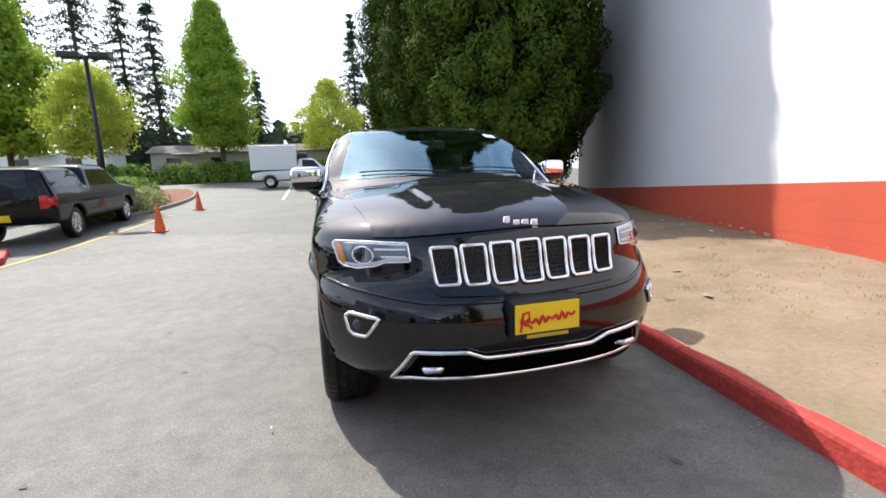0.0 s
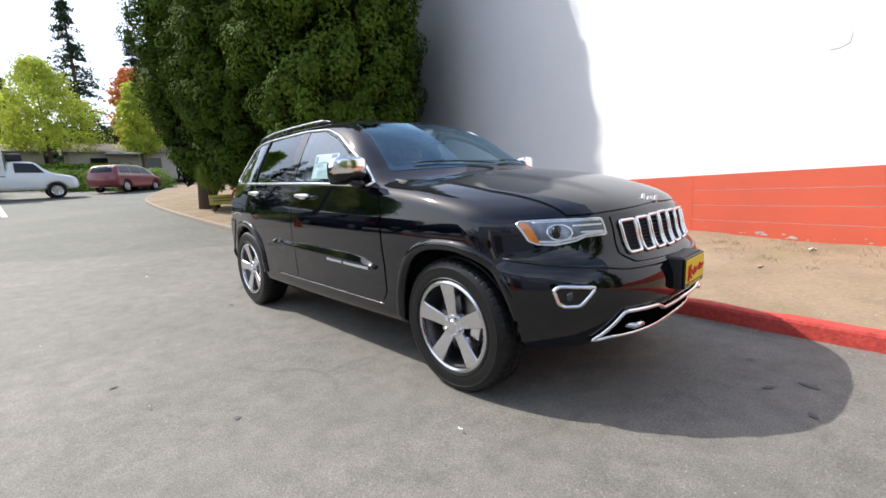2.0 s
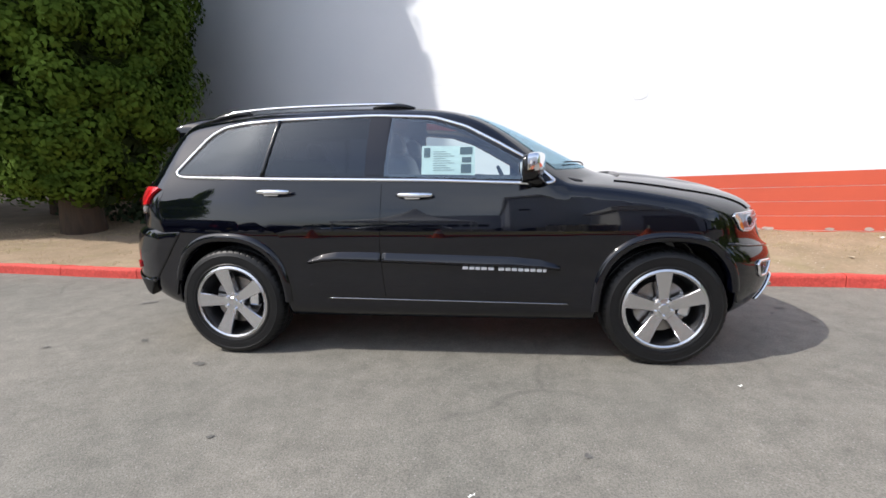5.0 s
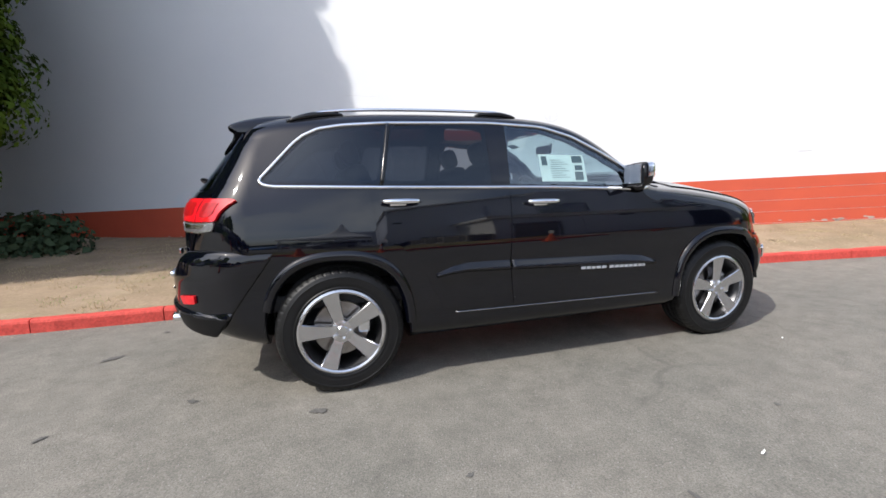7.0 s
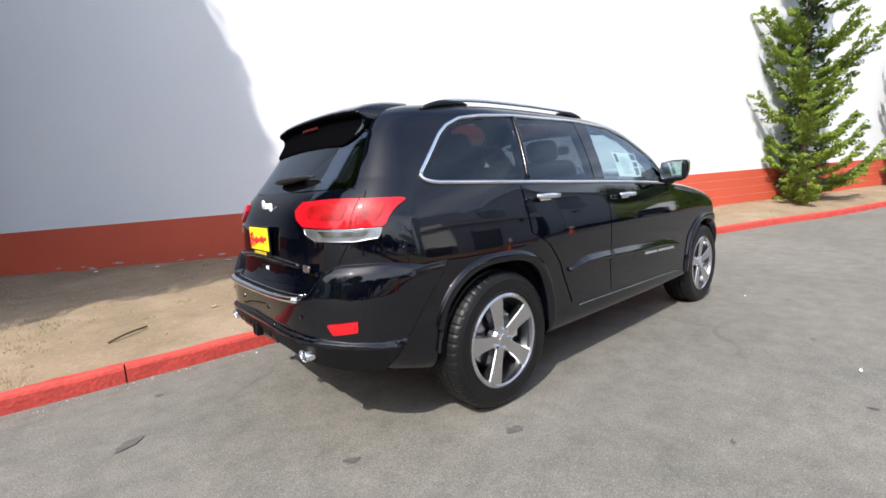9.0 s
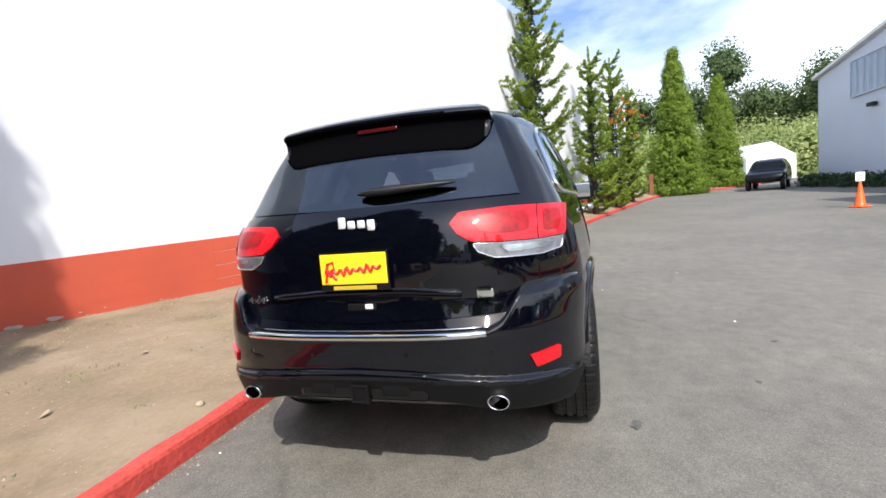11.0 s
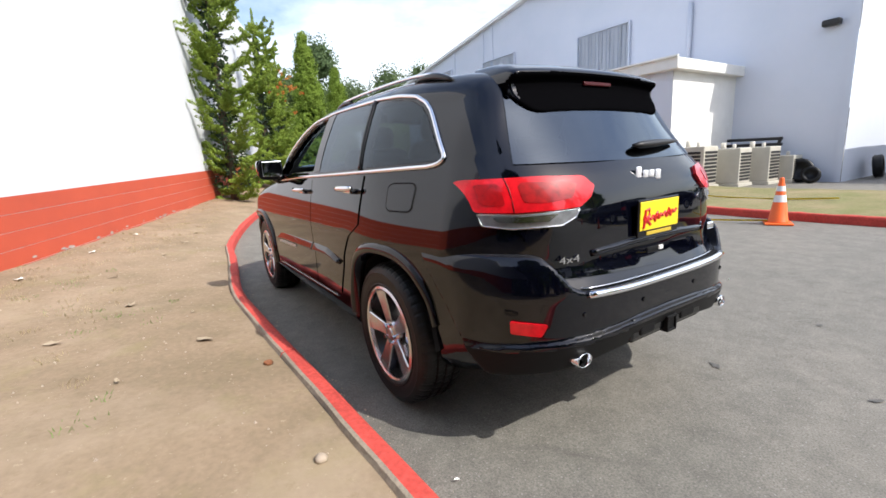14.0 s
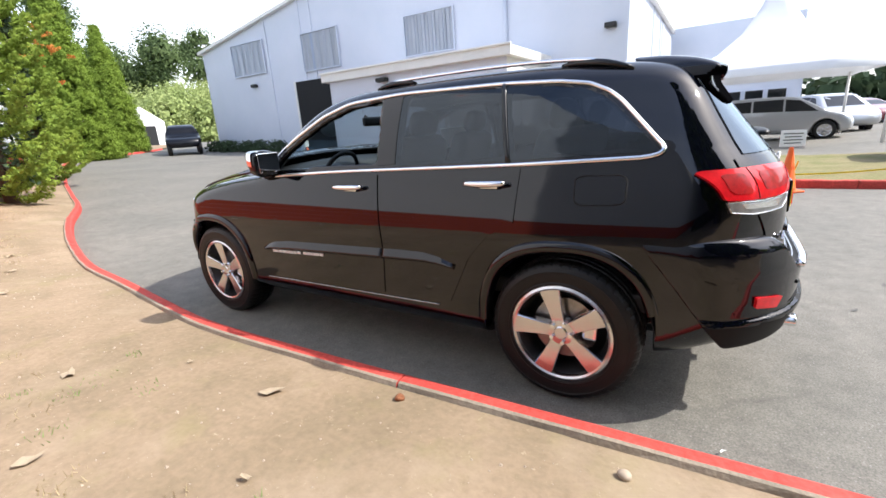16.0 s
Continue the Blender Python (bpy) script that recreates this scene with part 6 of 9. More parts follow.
def trunk(parent, h, r, seed, limbs=6, z_first=1.5, reach=1.5, lean=0.0, rise=0.5):
    rng = random.Random(seed)
    bm = bmesh.new()
    pts = [(lean * t * h + 0.05 * math.sin(3 * t + seed), 0.05 * math.cos(4 * t + seed), t * h) for t in np.linspace(-0.02, 1, 9)]
    add_tube(bm, pts, [r * (1.5 - 0.35 * min(1, 9 * t) - 1.0 * t) for t in np.linspace(0, 1, 9)], 10)
    for i in range(limbs):
        z = z_first + (h * 0.85 - z_first) * (i + rng.random() * 0.6) / max(limbs, 1)
        a = i * 2.4 + rng.random()
        L = reach * (1 - 0.6 * z / h) * (0.7 + 0.5 * rng.random())
        p0 = Vector((lean * z, 0, z))
        d = Vector((math.cos(a), math.sin(a), 0))
        bend = [p0, p0 + d * L * 0.4 + Vector((0, 0, rise * L * 0.15)), p0 + d * L + Vector((0, 0, rise * L * 0.6))]
        add_tube(bm, bend, [r * 0.38 * (1 - 0.5 * z / h), r * 0.25 * (1 - 0.5 * z / h), r * 0.06], 6)
    return part("trunk", bm, M_BARK, parent, smooth=True)


def cedar(x, y, h, rad, seed, label, z_low=1.0, dense_to=9.0, lumps=420, lean=0.0):
    """Columnar cedar: a heart coloured dark for shade, and over it billows of close-set scale sprays."""
    base = float(ground_z(x, y)) + 0.14
    t = thing("cedar_tree", label, "tree", "cedars beside the wall", pose(x, y, base, 0, lean))
    rng = np.random.default_rng(seed)
    lump = lumpy(seed, 0.55, 0.20)
    shape = lambda z, a: rad * (1 - 0.78 * max(0, (z - 5.5) / (h - 5.5)) ** 0.9) * min(1, 0.50 + 0.50 * (z - z_low) / 2.4) * lump(z, a)
    P1, S1, N1 = tufts(rng, lumps, 300, shape, z_low, min(h, dense_to), 0.34, 0.095, shell=(0.78, 1.0), up=0.75, long=1.5)
    P3, S3, N3 = tufts(rng, lumps // 3, 90, shape, min(h, dense_to), h, 0.36, 0.20, shell=(0.80, 0.98), up=0.75, long=1.4)
    # inner leaves: their dark colour paints the shade between the billows
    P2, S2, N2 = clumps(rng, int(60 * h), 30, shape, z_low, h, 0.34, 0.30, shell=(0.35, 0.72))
    trunk(t, h * 0.9, 0.26, seed, 10, 0.6, rad * 0.7)
    leaf_mesh("crown", np.concatenate([P1, P3]), np.concatenate([S1, S3]), np.concatenate([N1, N3]), M_FOIL_CEDAR, t, seed, 0.62, 0.1, jitter=0.22)
    leaf_mesh("shade_filler", P2, S2, N2, M_FOIL_SHADE, t, seed + 1, 0.6, 0.5, "inner leaves coloured dark in place of shade", "stuff", jitter=0.3)
    return t


cedar(-7.35, 3.72, 13.0, 1.95, 3, "tall dense dark green cedar close to the white wall", 0.9, 9.0, 600)
cedar(-11.5, 3.0, 13.5, 1.55, 5, "tall columnar dark green cedar behind another", 1.1, 9.5, 430)
cedar(-14.3, 2.45, 13.0, 1.42, 8, "tall columnar dark green cedar at the end of the row", 1.2, 9.5, 340)
# three added cedars, unseen behind the row, that block sun from the wall
cedar(-10.0, 5.9, 17.0, 2.2, 9, "unseen tall cedar added between the row and the wall to shade the wall", 0.9, 6.0, 300)
cedar(-14.2, 6.3, 14.5, 2.1, 10, "unseen tall cedar added behind the row to shade the wall", 0.9, 6.0, 300)
cedar(-18.2, 5.6, 15.0, 1.9, 12, "unseen tall cedar added past the row to shade the wall", 0.9, 6.0, 260)


def small_bush(x, y, z, r, seed):
    """Round bush on a leaning stem."""
    g = float(ground_z(x, y)) + 0.1
    t = thing("bush", "small round green bush on a leaning stem under the cedars", "bush", at=pose(x, y, g))
    rng = np.random.default_rng(seed)
    bm = bmesh.new()
    for k in range(3):
        add_tube(bm, [(0.28 * q * math.cos(2.1 * k) + 0.12 * (1 - q), 0.28 * q * math.sin(2.1 * k) - 0.10 * (1 - q), (z - g + 0.2) * q - 0.08) for q in np.linspace(0, 1, 6)], [0.05, 0.045, 0.035, 0.03, 0.02, 0.01], 7)
    part("trunk", bm, M_BARK, t, smooth=True)
    ball = lambda q, a: r * math.sqrt(max(0.02, 1 - ((q - (z - g)) / r) ** 2)) * (0.9 + 0.2 * math.sin(3 * a + seed))
    P, S, N = tufts(rng, 70, 150, ball, z - g - r * 0.9, z - g + r * 0.9, 0.17, 0.05, shell=(0.5, 1.0))
    leaf_mesh("crown", P, S, N, M_FOIL_CONE, t, seed, 0.55, 0.2, jitter=0.3)


small_bush(-13.2, 2.35, 1.72, 0.52, 17)


def brush(rng, out, p0, p1, r, n, leaf):
    """Needle scales set closely round a twig from p0 to p1."""
    ax = (p1 - p0)
    L = np.linalg.norm(ax)
    ax = ax / max(L, 1e-6)
    q = rng.random(n)
    d = rng.normal(0, 1, (n, 3))
    d -= (d @ ax)[:, None] * ax
    d /= np.maximum(np.linalg.norm(d, axis=1), 1e-6)[:, None]
    rr = r * (1.0 - 0.55 * q ** 2) * (0.45 + 0.6 * rng.random(n))
    out[0].append(p0 + (p1 - p0) * q[:, None] + d * rr[:, None])
    out[1].append(leaf * (0.6 + 0.8 * rng.random(n)))
    out[2].append(d + 0.35 * ax)


def scrub_conifer(x, y, h, rad, seed, label, brown=0.0):
    """Open, layered evergreen: uneven whorls of bushy branches with upturned side twigs, kept clear of the wall."""
    base = float(ground_z(x, y)) + 0.2
    t = thing("wall_conifer", label, "tree", "conifers along the wall", pose(x, y, base))
    rng = np.random.default_rng(seed)
    bm = bmesh.new()
    add_tube(bm, [(0.06 * math.sin(3 * q), 0.04 * math.sin(5 * q), q * h - 0.1) for q in np.linspace(0, 1, 9)], [0.13 * (1.05 - q) for q in np.linspace(0, 1, 9)], 10)
    out = ([], [], [])
    z = 0.35
    while z < h - 0.25:
        u = z / h
        R = rad * (1.0 - 0.60 * u ** 1.3)
        k = 6 if u < 0.35 else 5 if u < 0.7 else 4
        a0 = rng.random() * 6.28
        for i in range(k):
            a = a0 + 6.28 * i / k + rng.normal(0, 0.35)
            ca, sa = math.cos(a), math.sin(a)
            L = R * (0.50 + 0.65 * rng.random())
            room = (wall_y(x) - 0.12 - y) / max(sa + 0.39 * ca, 1e-3)
            if sa + 0.39 * ca > 0:
                L = min(L, max(room, 0.25))
            zz = z + rng.normal(0, 0.12)
            lift = 0.10 + 0.38 * rng.random() + 0.55 * u
            path = lambda q: np.array([L * q * ca, L * q * sa, zz - 0.20 * L * math.sin(3.1 * q) + lift * L * q * q])
            add_tube(bm, [path(q) for q in (0.0, 0.4, 0.8)], [0.03 * (1.1 - u), 0.02 * (1.1 - u), 0.008], 5)
            qs = np.linspace(0.15, 1.0, 6)
            for qa, qb in zip(qs, qs[1:]):
                brush(rng, out, path(qa), path(qb), 0.075 * (1.15 - 0.45 * qb), 34, 0.075)
            m = max(2, int(L / 0.15))
            for j in range(m):
                q = 0.22 + 0.75 * (j + 0.5) / m
                for sg in (-1, 1):
                    al = a + sg * (0.55 + 0.35 * rng.random())
                    le = (0.20 + 0.26 * rng.random()) * (1.25 - 0.7 * q) * (0.45 + 0.5 * L)
                    p0 = path(q)
                    p1 = p0 + np.array([le * math.cos(al), le * math.sin(al), le * (0.0 + 0.55 * rng.random())])
                    brush(rng, out, p0, p1, 0.068, 36, 0.072)
        z += 0.30 + 0.16 * rng.random() + 0.14 * u
    for q in range(6):
        brush(rng, out, np.array([0, 0, h - 0.9 + 0.17 * q]), np.array([0, 0, h - 0.7 + 0.17 * q]), 0.09 - 0.01 * q, 40, 0.08)
    part("trunk", bm, M_BARK, t, smooth=True)
    leaf_mesh("crown", np.concatenate(out[0]), np.concatenate(out[1]), np.concatenate(out[2]), M_FOIL_PINE, t, seed, 0.5, 0.0, jitter=0.25)
    # filler leaves round the trunk; the dark fir colour paints the inner shade
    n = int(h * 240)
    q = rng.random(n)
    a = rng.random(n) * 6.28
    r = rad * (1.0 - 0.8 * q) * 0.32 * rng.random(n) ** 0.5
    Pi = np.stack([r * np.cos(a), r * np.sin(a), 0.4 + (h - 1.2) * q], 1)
    leaf_mesh("shade_filler", Pi, np.full(n, 0.13), rng.normal(0, 1, (n, 3)), M_FOIL_FIR, t, seed + 7, 0.6, 0.1, "dark leaf filler in place of shade inside the crown", "stuff")
    if brown:
        o2 = ([], [], [])
        for _ in range(int(14 * brown)):
            p = np.array([-0.55 * rad, -0.45 * rad, h * 0.6]) + rng.normal(0, 0.3, 3)
            brush(rng, o2, p, p + rng.normal(0, 0.18, 3), 0.07, 30, 0.08)
        leaf_mesh("dead_tips", np.concatenate(o2[0]), np.concatenate(o2[1]), np.concatenate(o2[2]), M_FOIL_ORANGE, t, seed + 1, 0.5, 0.1, "brown dead tips", "stuff")
    return t


scrub_conifer(10.5, -0.06, 8.8, 1.55, 21, "spiky light green conifer against the white wall")
scrub_conifer(14.5, -2.0, 6.3, 1.0, 22, "thin spiky conifer further along the wall")
scrub_conifer(17.9, -3.1, 6.6, 1.05, 23, "spiky conifer with some brown tips by the wall", 1.0)
scrub_conifer(21.3, -4.3, 6.0, 1.1, 24, "green conifer at the far end of the wall")


def cone_conifer(x, y, h, rad, seed):
    t = thing("columnar_conifer", "tall smooth cone-shaped green conifer beside the lane", "tree", "cone conifers", pose(x, y, float(ground_z(x, y))))
    rng = np.random.default_rng(seed)
    lump = lumpy(seed, 0.5, 0.16)
    shape = lambda z, a: rad * (1 - (z / h)) ** 0.85 * min(1, 0.75 + z) * lump(z, a)
    P, S, N = tufts(rng, 620, 90, shape, 0.1, h, 0.26, 0.10, shell=(0.82, 1.0), bias=1.5, up=0.9, long=1.5)
    P2, S2, N2 = clumps(rng, 900, 22, shape, 0.1, h * 0.97, 0.25, 0.22, shell=(0.35, 0.8), bias=1.4)
    P, S, N = np.concatenate([P, P2]), np.concatenate([S, S2]), np.concatenate([N, N2])
    trunk(t, h * 0.8, 0.2, seed, 3, 0.4, 1)
    leaf_mesh("crown", P, S, N, M_FOIL_CONE, t, seed, 0.5, -0.2)


cone_conifer(28.3, -8.0, 9.3, 1.75, 31)
cone_conifer(33.2, -12.0, 8.0, 1.6, 32)


def broadleaf(name, label, x, y, h, z_low, rad, mat, seed, n=500, per=26, leaf=0.32, clump=0.75, r_trunk=0.14, form="round", gap=0.0, group=""):
    g = float(ground_z(x, y))
    t = thing(name, label, "tree", group, pose(x, y, g))
    rng = np.random.default_rng(seed)
    lump = lumpy(seed, 0.6, 0.5)

    def shape(z, a):
        u = (z - z_low) / (h - z_low)
        if form == "round":
            s = math.sqrt(max(0.02, 1 - (2 * u - 0.85) ** 2 / 1.35))
        else:
            s = (0.55 + 0.9 * u) if u < 0.35 else max(0.06, 1.32 * (1 - u) ** 0.8 * 0.95)
            s = min(s, 1.0)
        return rad * s * lump(z, a)
    P, S, N = clumps(rng, n, per, shape, z_low, h, clump, leaf, shell=(0.35 + gap, 1.0), flat=0.6)
    trunk(t, h * 0.85, r_trunk, seed, 9, z_low * 0.9, rad * 0.95, rise=1.1)
    leaf_mesh("crown", P, S, N, mat, t, seed, 0.75, 0.2)


broadleaf("street_tree", "tall broad light green tree beyond the street", -43.0, -10.4, 16.3, 3.4, 3.9, M_FOIL_MAPLE, 41, 620, 100, 0.20, clump=1.0, form="cone", r_trunk=0.24, gap=0.1)
broadleaf("young_tree", "small yellow-green tree by the planting bed", -16.5, -9.6, 5.5, 2.3, 1.25, M_FOIL_YELLOW, 42, 210, 80, 0.10, clump=0.50, gap=0.15)
broadleaf("street_tree", "airy yellow-green tree beyond the street", -44.0, -0.2, 9.7, 3.2, 4.5, M_FOIL_YELLOW, 43, 260, 70, 0.17, clump=0.85, form="cone", r_trunk=0.16, gap=0.15)
broadleaf("street_tree", "small green and yellow tree beside a mobile home", -44.0, 6.0, 8.6, 2.8, 1.9, M_FOIL_YELLOW, 44, 220, 55, 0.2, clump=0.6, form="cone")
broadleaf("street_tree", "tree turning orange in autumn at its top", -48.5, 6.8, 10.6, 4.6, 1.9, M_FOIL_ORANGE, 45, 200, 50, 0.22, clump=0.6)
broadleaf("young_tree", "light green tree at the edge of the car park", -22.0, -15.5, 11.0, 2.6, 3.0, M_FOIL_MAPLE, 46, 460, 50, 0.22, clump=0.6, form="cone")


def fir(x, y, h, rad, seed):
    t = thing("fir_tree", "tall dark fir standing far behind the car park", "tree", "firs on the skyline", pose(x, y, float(ground_z(x, y))))
    rng = np.random.default_rng(seed)
    Ps, Ss, Ns = [], [], []
    z = 0.12 * h
    while z < h:
        R = rad * (1 - z / h) ** 0.85 + 0.15
        for a in rng.random(int(5 + R * 2.2)) * 2 * np.pi:
            L = R * (0.6 + 0.5 * rng.random())
            for q in np.linspace(0.12, 1, 8):
                c = np.array([L * q * np.cos(a), L * q * np.sin(a), z - 0.30 * L * q * q + rng.normal(0, 0.06)])
                d = rng.normal(0, 0.20, (5, 3)) * np.array([1, 1, 0.55])
                Ps.append(c + d * (1.15 - 0.5 * q))
                Ss.append(0.34 * (0.6 + 0.8 * rng.random(5)))
                Ns.append(np.tile([np.cos(a) * 0.4, np.sin(a) * 0.4, 1.0], (5, 1)))
        z += 0.42 + 0.025 * h * rng.random()
    trunk(t, h * 0.97, 0.3, seed, 2, h * 0.3, 1)
    leaf_mesh("crown", np.concatenate(Ps), np.concatenate(Ss), np.concatenate(Ns), M_FOIL_FIR, t, seed, 0.42, 0.6)


for i, (fx, fy, fh, fr) in enumerate([(-60, -41, 27, 4.2), (-64, -36, 29, 4.2), (-62, -29.5, 36, 5.2), (-66, -26, 30, 4.6), (-63, -21.5, 25, 4.2), (-70, -17.5, 21, 4.5),
                                       (-72, -10.5, 17, 3.4), (-58, 3.6, 21, 3.3), (-60, 9.5, 18, 3.2), (-75, -2, 14, 3.4)]):
    fir(fx, fy, fh, fr * 1.25, 60 + i)


def wood(name, label, spots, mat, seed, leaf=1.3, per=80, spread=2.6):
    """Far trees that nobody could count, in one mesh."""
    rng = np.random.default_rng(seed)
    Ps, Ss, Ns = [], [], []
    for x, y, z, r in spots:
        D = rng.normal(0, 1, (per, 3))
        D /= np.linalg.norm(D, axis=1)[:, None]
        Ps.append(np.array([x, y, z]) + D * r * (0.75 + 0.35 * rng.random((per, 1))) * np.array([1, 1, 1.1]))
        Ss.append(leaf * (0.6 + 0.8 * rng.random(per)))
        Ns.append(D)
        D = D[:per // 3]
        Ps.append(np.array([x, y, z]) + D * r * (0.35 + 0.35 * rng.random((len(D), 1))))
        Ss.append(min(leaf * 2.6, 1.0) * (0.7 + 0.6 * rng.random(len(D))))
        Ns.append(D)
    ob = leaf_mesh(name, np.concatenate(Ps), np.concatenate(Ss), np.concatenate(Ns), mat, None, seed, 0.8, 0.2)
    return tagged(ob, label, "trees", kind="stuff")


rng0 = np.random.default_rng(5)
spots = []
for i in range(150):
    u = rng0.random()
    x = 58 + 40 * rng0.random()
    y = -8 - 62 * u
    spots.append((x, y, 0.5 + 4.5 * rng0.random() + (x - 58) * 0.17, 2.8 + 1.6 * rng0.random()))
wood("green_hillside", "bright green bushes and trees on a far hillside", spots, M_FOIL_HILL, 71, 0.34, 900)
spots = []
for i in range(70):
    x = 88 + 30 * rng0.random()
    y = 14 - 96 * rng0.random()
    spots.append((x, y, 11.5 + 10 * rng0.random() + 4 * math.sin(y * 0.35), 2.6 + 2.4 * rng0.random()))
wood("far_wood", "dark mixed wood on the skyline", spots, M_FOIL_WOOD, 72, 0.42, 900)
spots = []
for i in range(120):
    y = 30 - 78 * rng0.random()
    spots.append((-70 - 18 * rng0.random(), y, 3.5 + 4.5 * rng0.random(), 3.2 + 2 * rng0.random()))
for i in range(110):
    x = 60 - 120 * rng0.random()
    spots.append((x, -62 - 18 * rng0.random(), 0.5 + 1.5 * rng0.random(), 2.2 + 1.4 * rng0.random()))
for i in range(70):
    x = 40 - 110 * rng0.random()
    spots.append((x, 62 + 18 * rng0.random(), 3 + 8 * rng0.random(), 4 + 2 * rng0.random()))
wood("skyline_wood", "dark green trees round the car park skyline", spots, M_FOIL_FIR, 73, 1.5, 80)


def shrub_row(name, label, pts, r, h, mat, seed, leaf=0.16, n=26, per=60, category="hedge"):
    """Bushes along a line, one mesh."""
    rng = np.random.default_rng(seed)
    Ps, Ss, Ns = [], [], []
    L = chain([(a, b, 0) for a, b in pts], 8)
    for i in range(n):
        p = L[int(rng.random() * (len(L) - 1))]
        D = rng.normal(0, 1, (per, 3))
        D /= np.linalg.norm(D, axis=1)[:, None]
        D[:, 2] = np.abs(D[:, 2])
        c = np.array([p.x + rng.normal(0, r * 0.4), p.y + rng.normal(0, r * 0.4), float(ground_z(p.x, p.y))])
        Ps.append(c + D * np.array([r, r, h]) * (0.75 + 0.3 * rng.random((per, 1))))
        Ss.append(leaf * (0.6 + 0.8 * rng.random(per)))
        Ns.append(D)
    ob = leaf_mesh(name, np.concatenate(Ps), np.concatenate(Ss), np.concatenate(Ns), mat, None, seed, 0.7, 0.1)
    return tagged(ob, label, category, kind="stuff")


shrub_row("hedge", "low green hedge along the street edge", [(-42.5, -30), (-42, -16), (-41.5, -6), (-41.5, 5.2)], 1.0, 1.9, M_HEDGE, 81, 0.26, 170, 190)
shrub_row("bed_shrubs", "pale green and yellowish shrubs in a planting bed", [(-13.2, -8.6), (-16, -8.3), (-19, -9.2)], 0.7, 0.8, M_SHRUB, 82, 0.13, 34, 170, "shrubs")
shrub_row("bed_shrubs", "green shrubs behind the planting bed", [(-19, -10.5), (-24, -11.5), (-27, -13)], 0.9, 1.1, M_HEDGE, 83, 0.2, 40, 150, "shrubs")
shrub_row("street_shrubs", "green rounded shrubs beside the street", [(-38.2, -0.8), (-36.4, 1.2), (-35.2, 3.0), (-34.8, 5.2)], 1.0, 1.5, M_HEDGE, 84, 0.17, 34, 260, "shrubs")
shrub_row("wall_shrubs", "dark low shrubs at the building foot", [(26.5, -14.4), (22.5, -14.6), (20, -14.7)], 0.5, 0.7, M_FOIL_FIR, 85, 0.14, 30, 120, "shrubs")
shrub_row("cedar_scrub", "dark scrub under the cedars", [(-5.9, 5.2), (-7.2, 5.6), (-8.6, 5.2)], 0.5, 0.9, M_FOIL_FIR, 86, 0.12, 26, 130, "shrubs")


# ---- metal-clad building across the lane ----
def ribbed(name, p0, p1, z0, z_top, mat, parent, pitch=0.3, depth=0.03, thick=0.2, holes=()):
    """Ribbed metal siding between two plan points, up to z_top(u); holes are (u0, u1, z0, z1) openings."""
    a, b = Vector((*p0, 0)), Vector((*p1, 0))
    L = (b - a).length
    d = (b - a) / L
    n = Vector((d.y, -d.x, 0))
    us = [0.0]
    while us[-1] < L - 1e-6:
        us.append(min(L, us[-1] + pitch / 2))
    us = sorted(set([round(q, 4) for q in us] + [round(h[i], 4) for h in holes for i in (0, 1)]))
    v, f = [], []

    def wave(u):
        k = (u / pitch) % 1
        return depth if k < 0.25 else 0.0

    def quad(ua, ub, za, zb, o):
        pa, pb = a + d * ua + n * o, a + d * ub + n * o
        i = len(v)
        v.extend([(pa.x, pa.y, za[0]), (pb.x, pb.y, za[1]), (pb.x, pb.y, zb[1]), (pa.x, pa.y, zb[0])])
        f.append((i, i + 1, i + 2, i + 3))
    prev = None
    for ua, ub in zip(us, us[1:]):
        m = (ua + ub) / 2
        o = wave(m)
        spans = [(z0, None)]
        for h in holes:
            if h[0] <= m <= h[1]:
                spans = [(z0, h[2]), (h[3], None)]
        for lo, hi in spans:
            if hi is None:
                quad(ua, ub, (lo, lo), (z_top(ua), z_top(ub)), o)
            elif hi > lo:
                quad(ua, ub, (lo, lo), (hi, hi), o)
        if prev is not None and prev != o:
            lo = z0
            p, q = a + d * ua + n * prev, a + d * ua + n * o
            i = len(v)
            if not any(h[0] - 0.01 <= ua <= h[1] + 0.01 for h in holes):
                v.extend([(p.x, p.y, lo), (q.x, q.y, lo), (q.x, q.y, z_top(ua)), (p.x, p.y, z_top(ua))])
                f.append((i, i + 1, i + 2, i + 3))
        prev = o
    # back face gives the wall its thickness
    i = len(v)
    pa, pb = a - n * thick, b - n * thick
    for h in holes:
        for u in (h[0], h[1]):
            p, q = a + d * u + n * 0.0, a + d * u - n * thick
            i = len(v)
            v.extend([(p.x, p.y, h[2]), (q.x, q.y, h[2]), (q.x, q.y, h[3]), (p.x, p.y, h[3])])
            f.append((i, i + 1, i + 2, i + 3))
        for z in (h[2], h[3]):
            i = len(v)
            for u, o in ((h[0], 0), (h[1], 0), (h[1], -thick), (h[0], -thick)):
                p = a + d * u + n * o
                v.append((p.x, p.y, z))
            f.append((i, i + 1, i + 2, i + 3))
    return from_arrays(name, v, f, mat, parent)


hall = thing("metal_hall", "large pale blue metal-clad workshop building with gable roof", "building")
HY = -15.4


def gable(x):
    return (6.3 + 0.03 * x) + 2.45 * (1 - abs(x - 14.1) / 13.1)


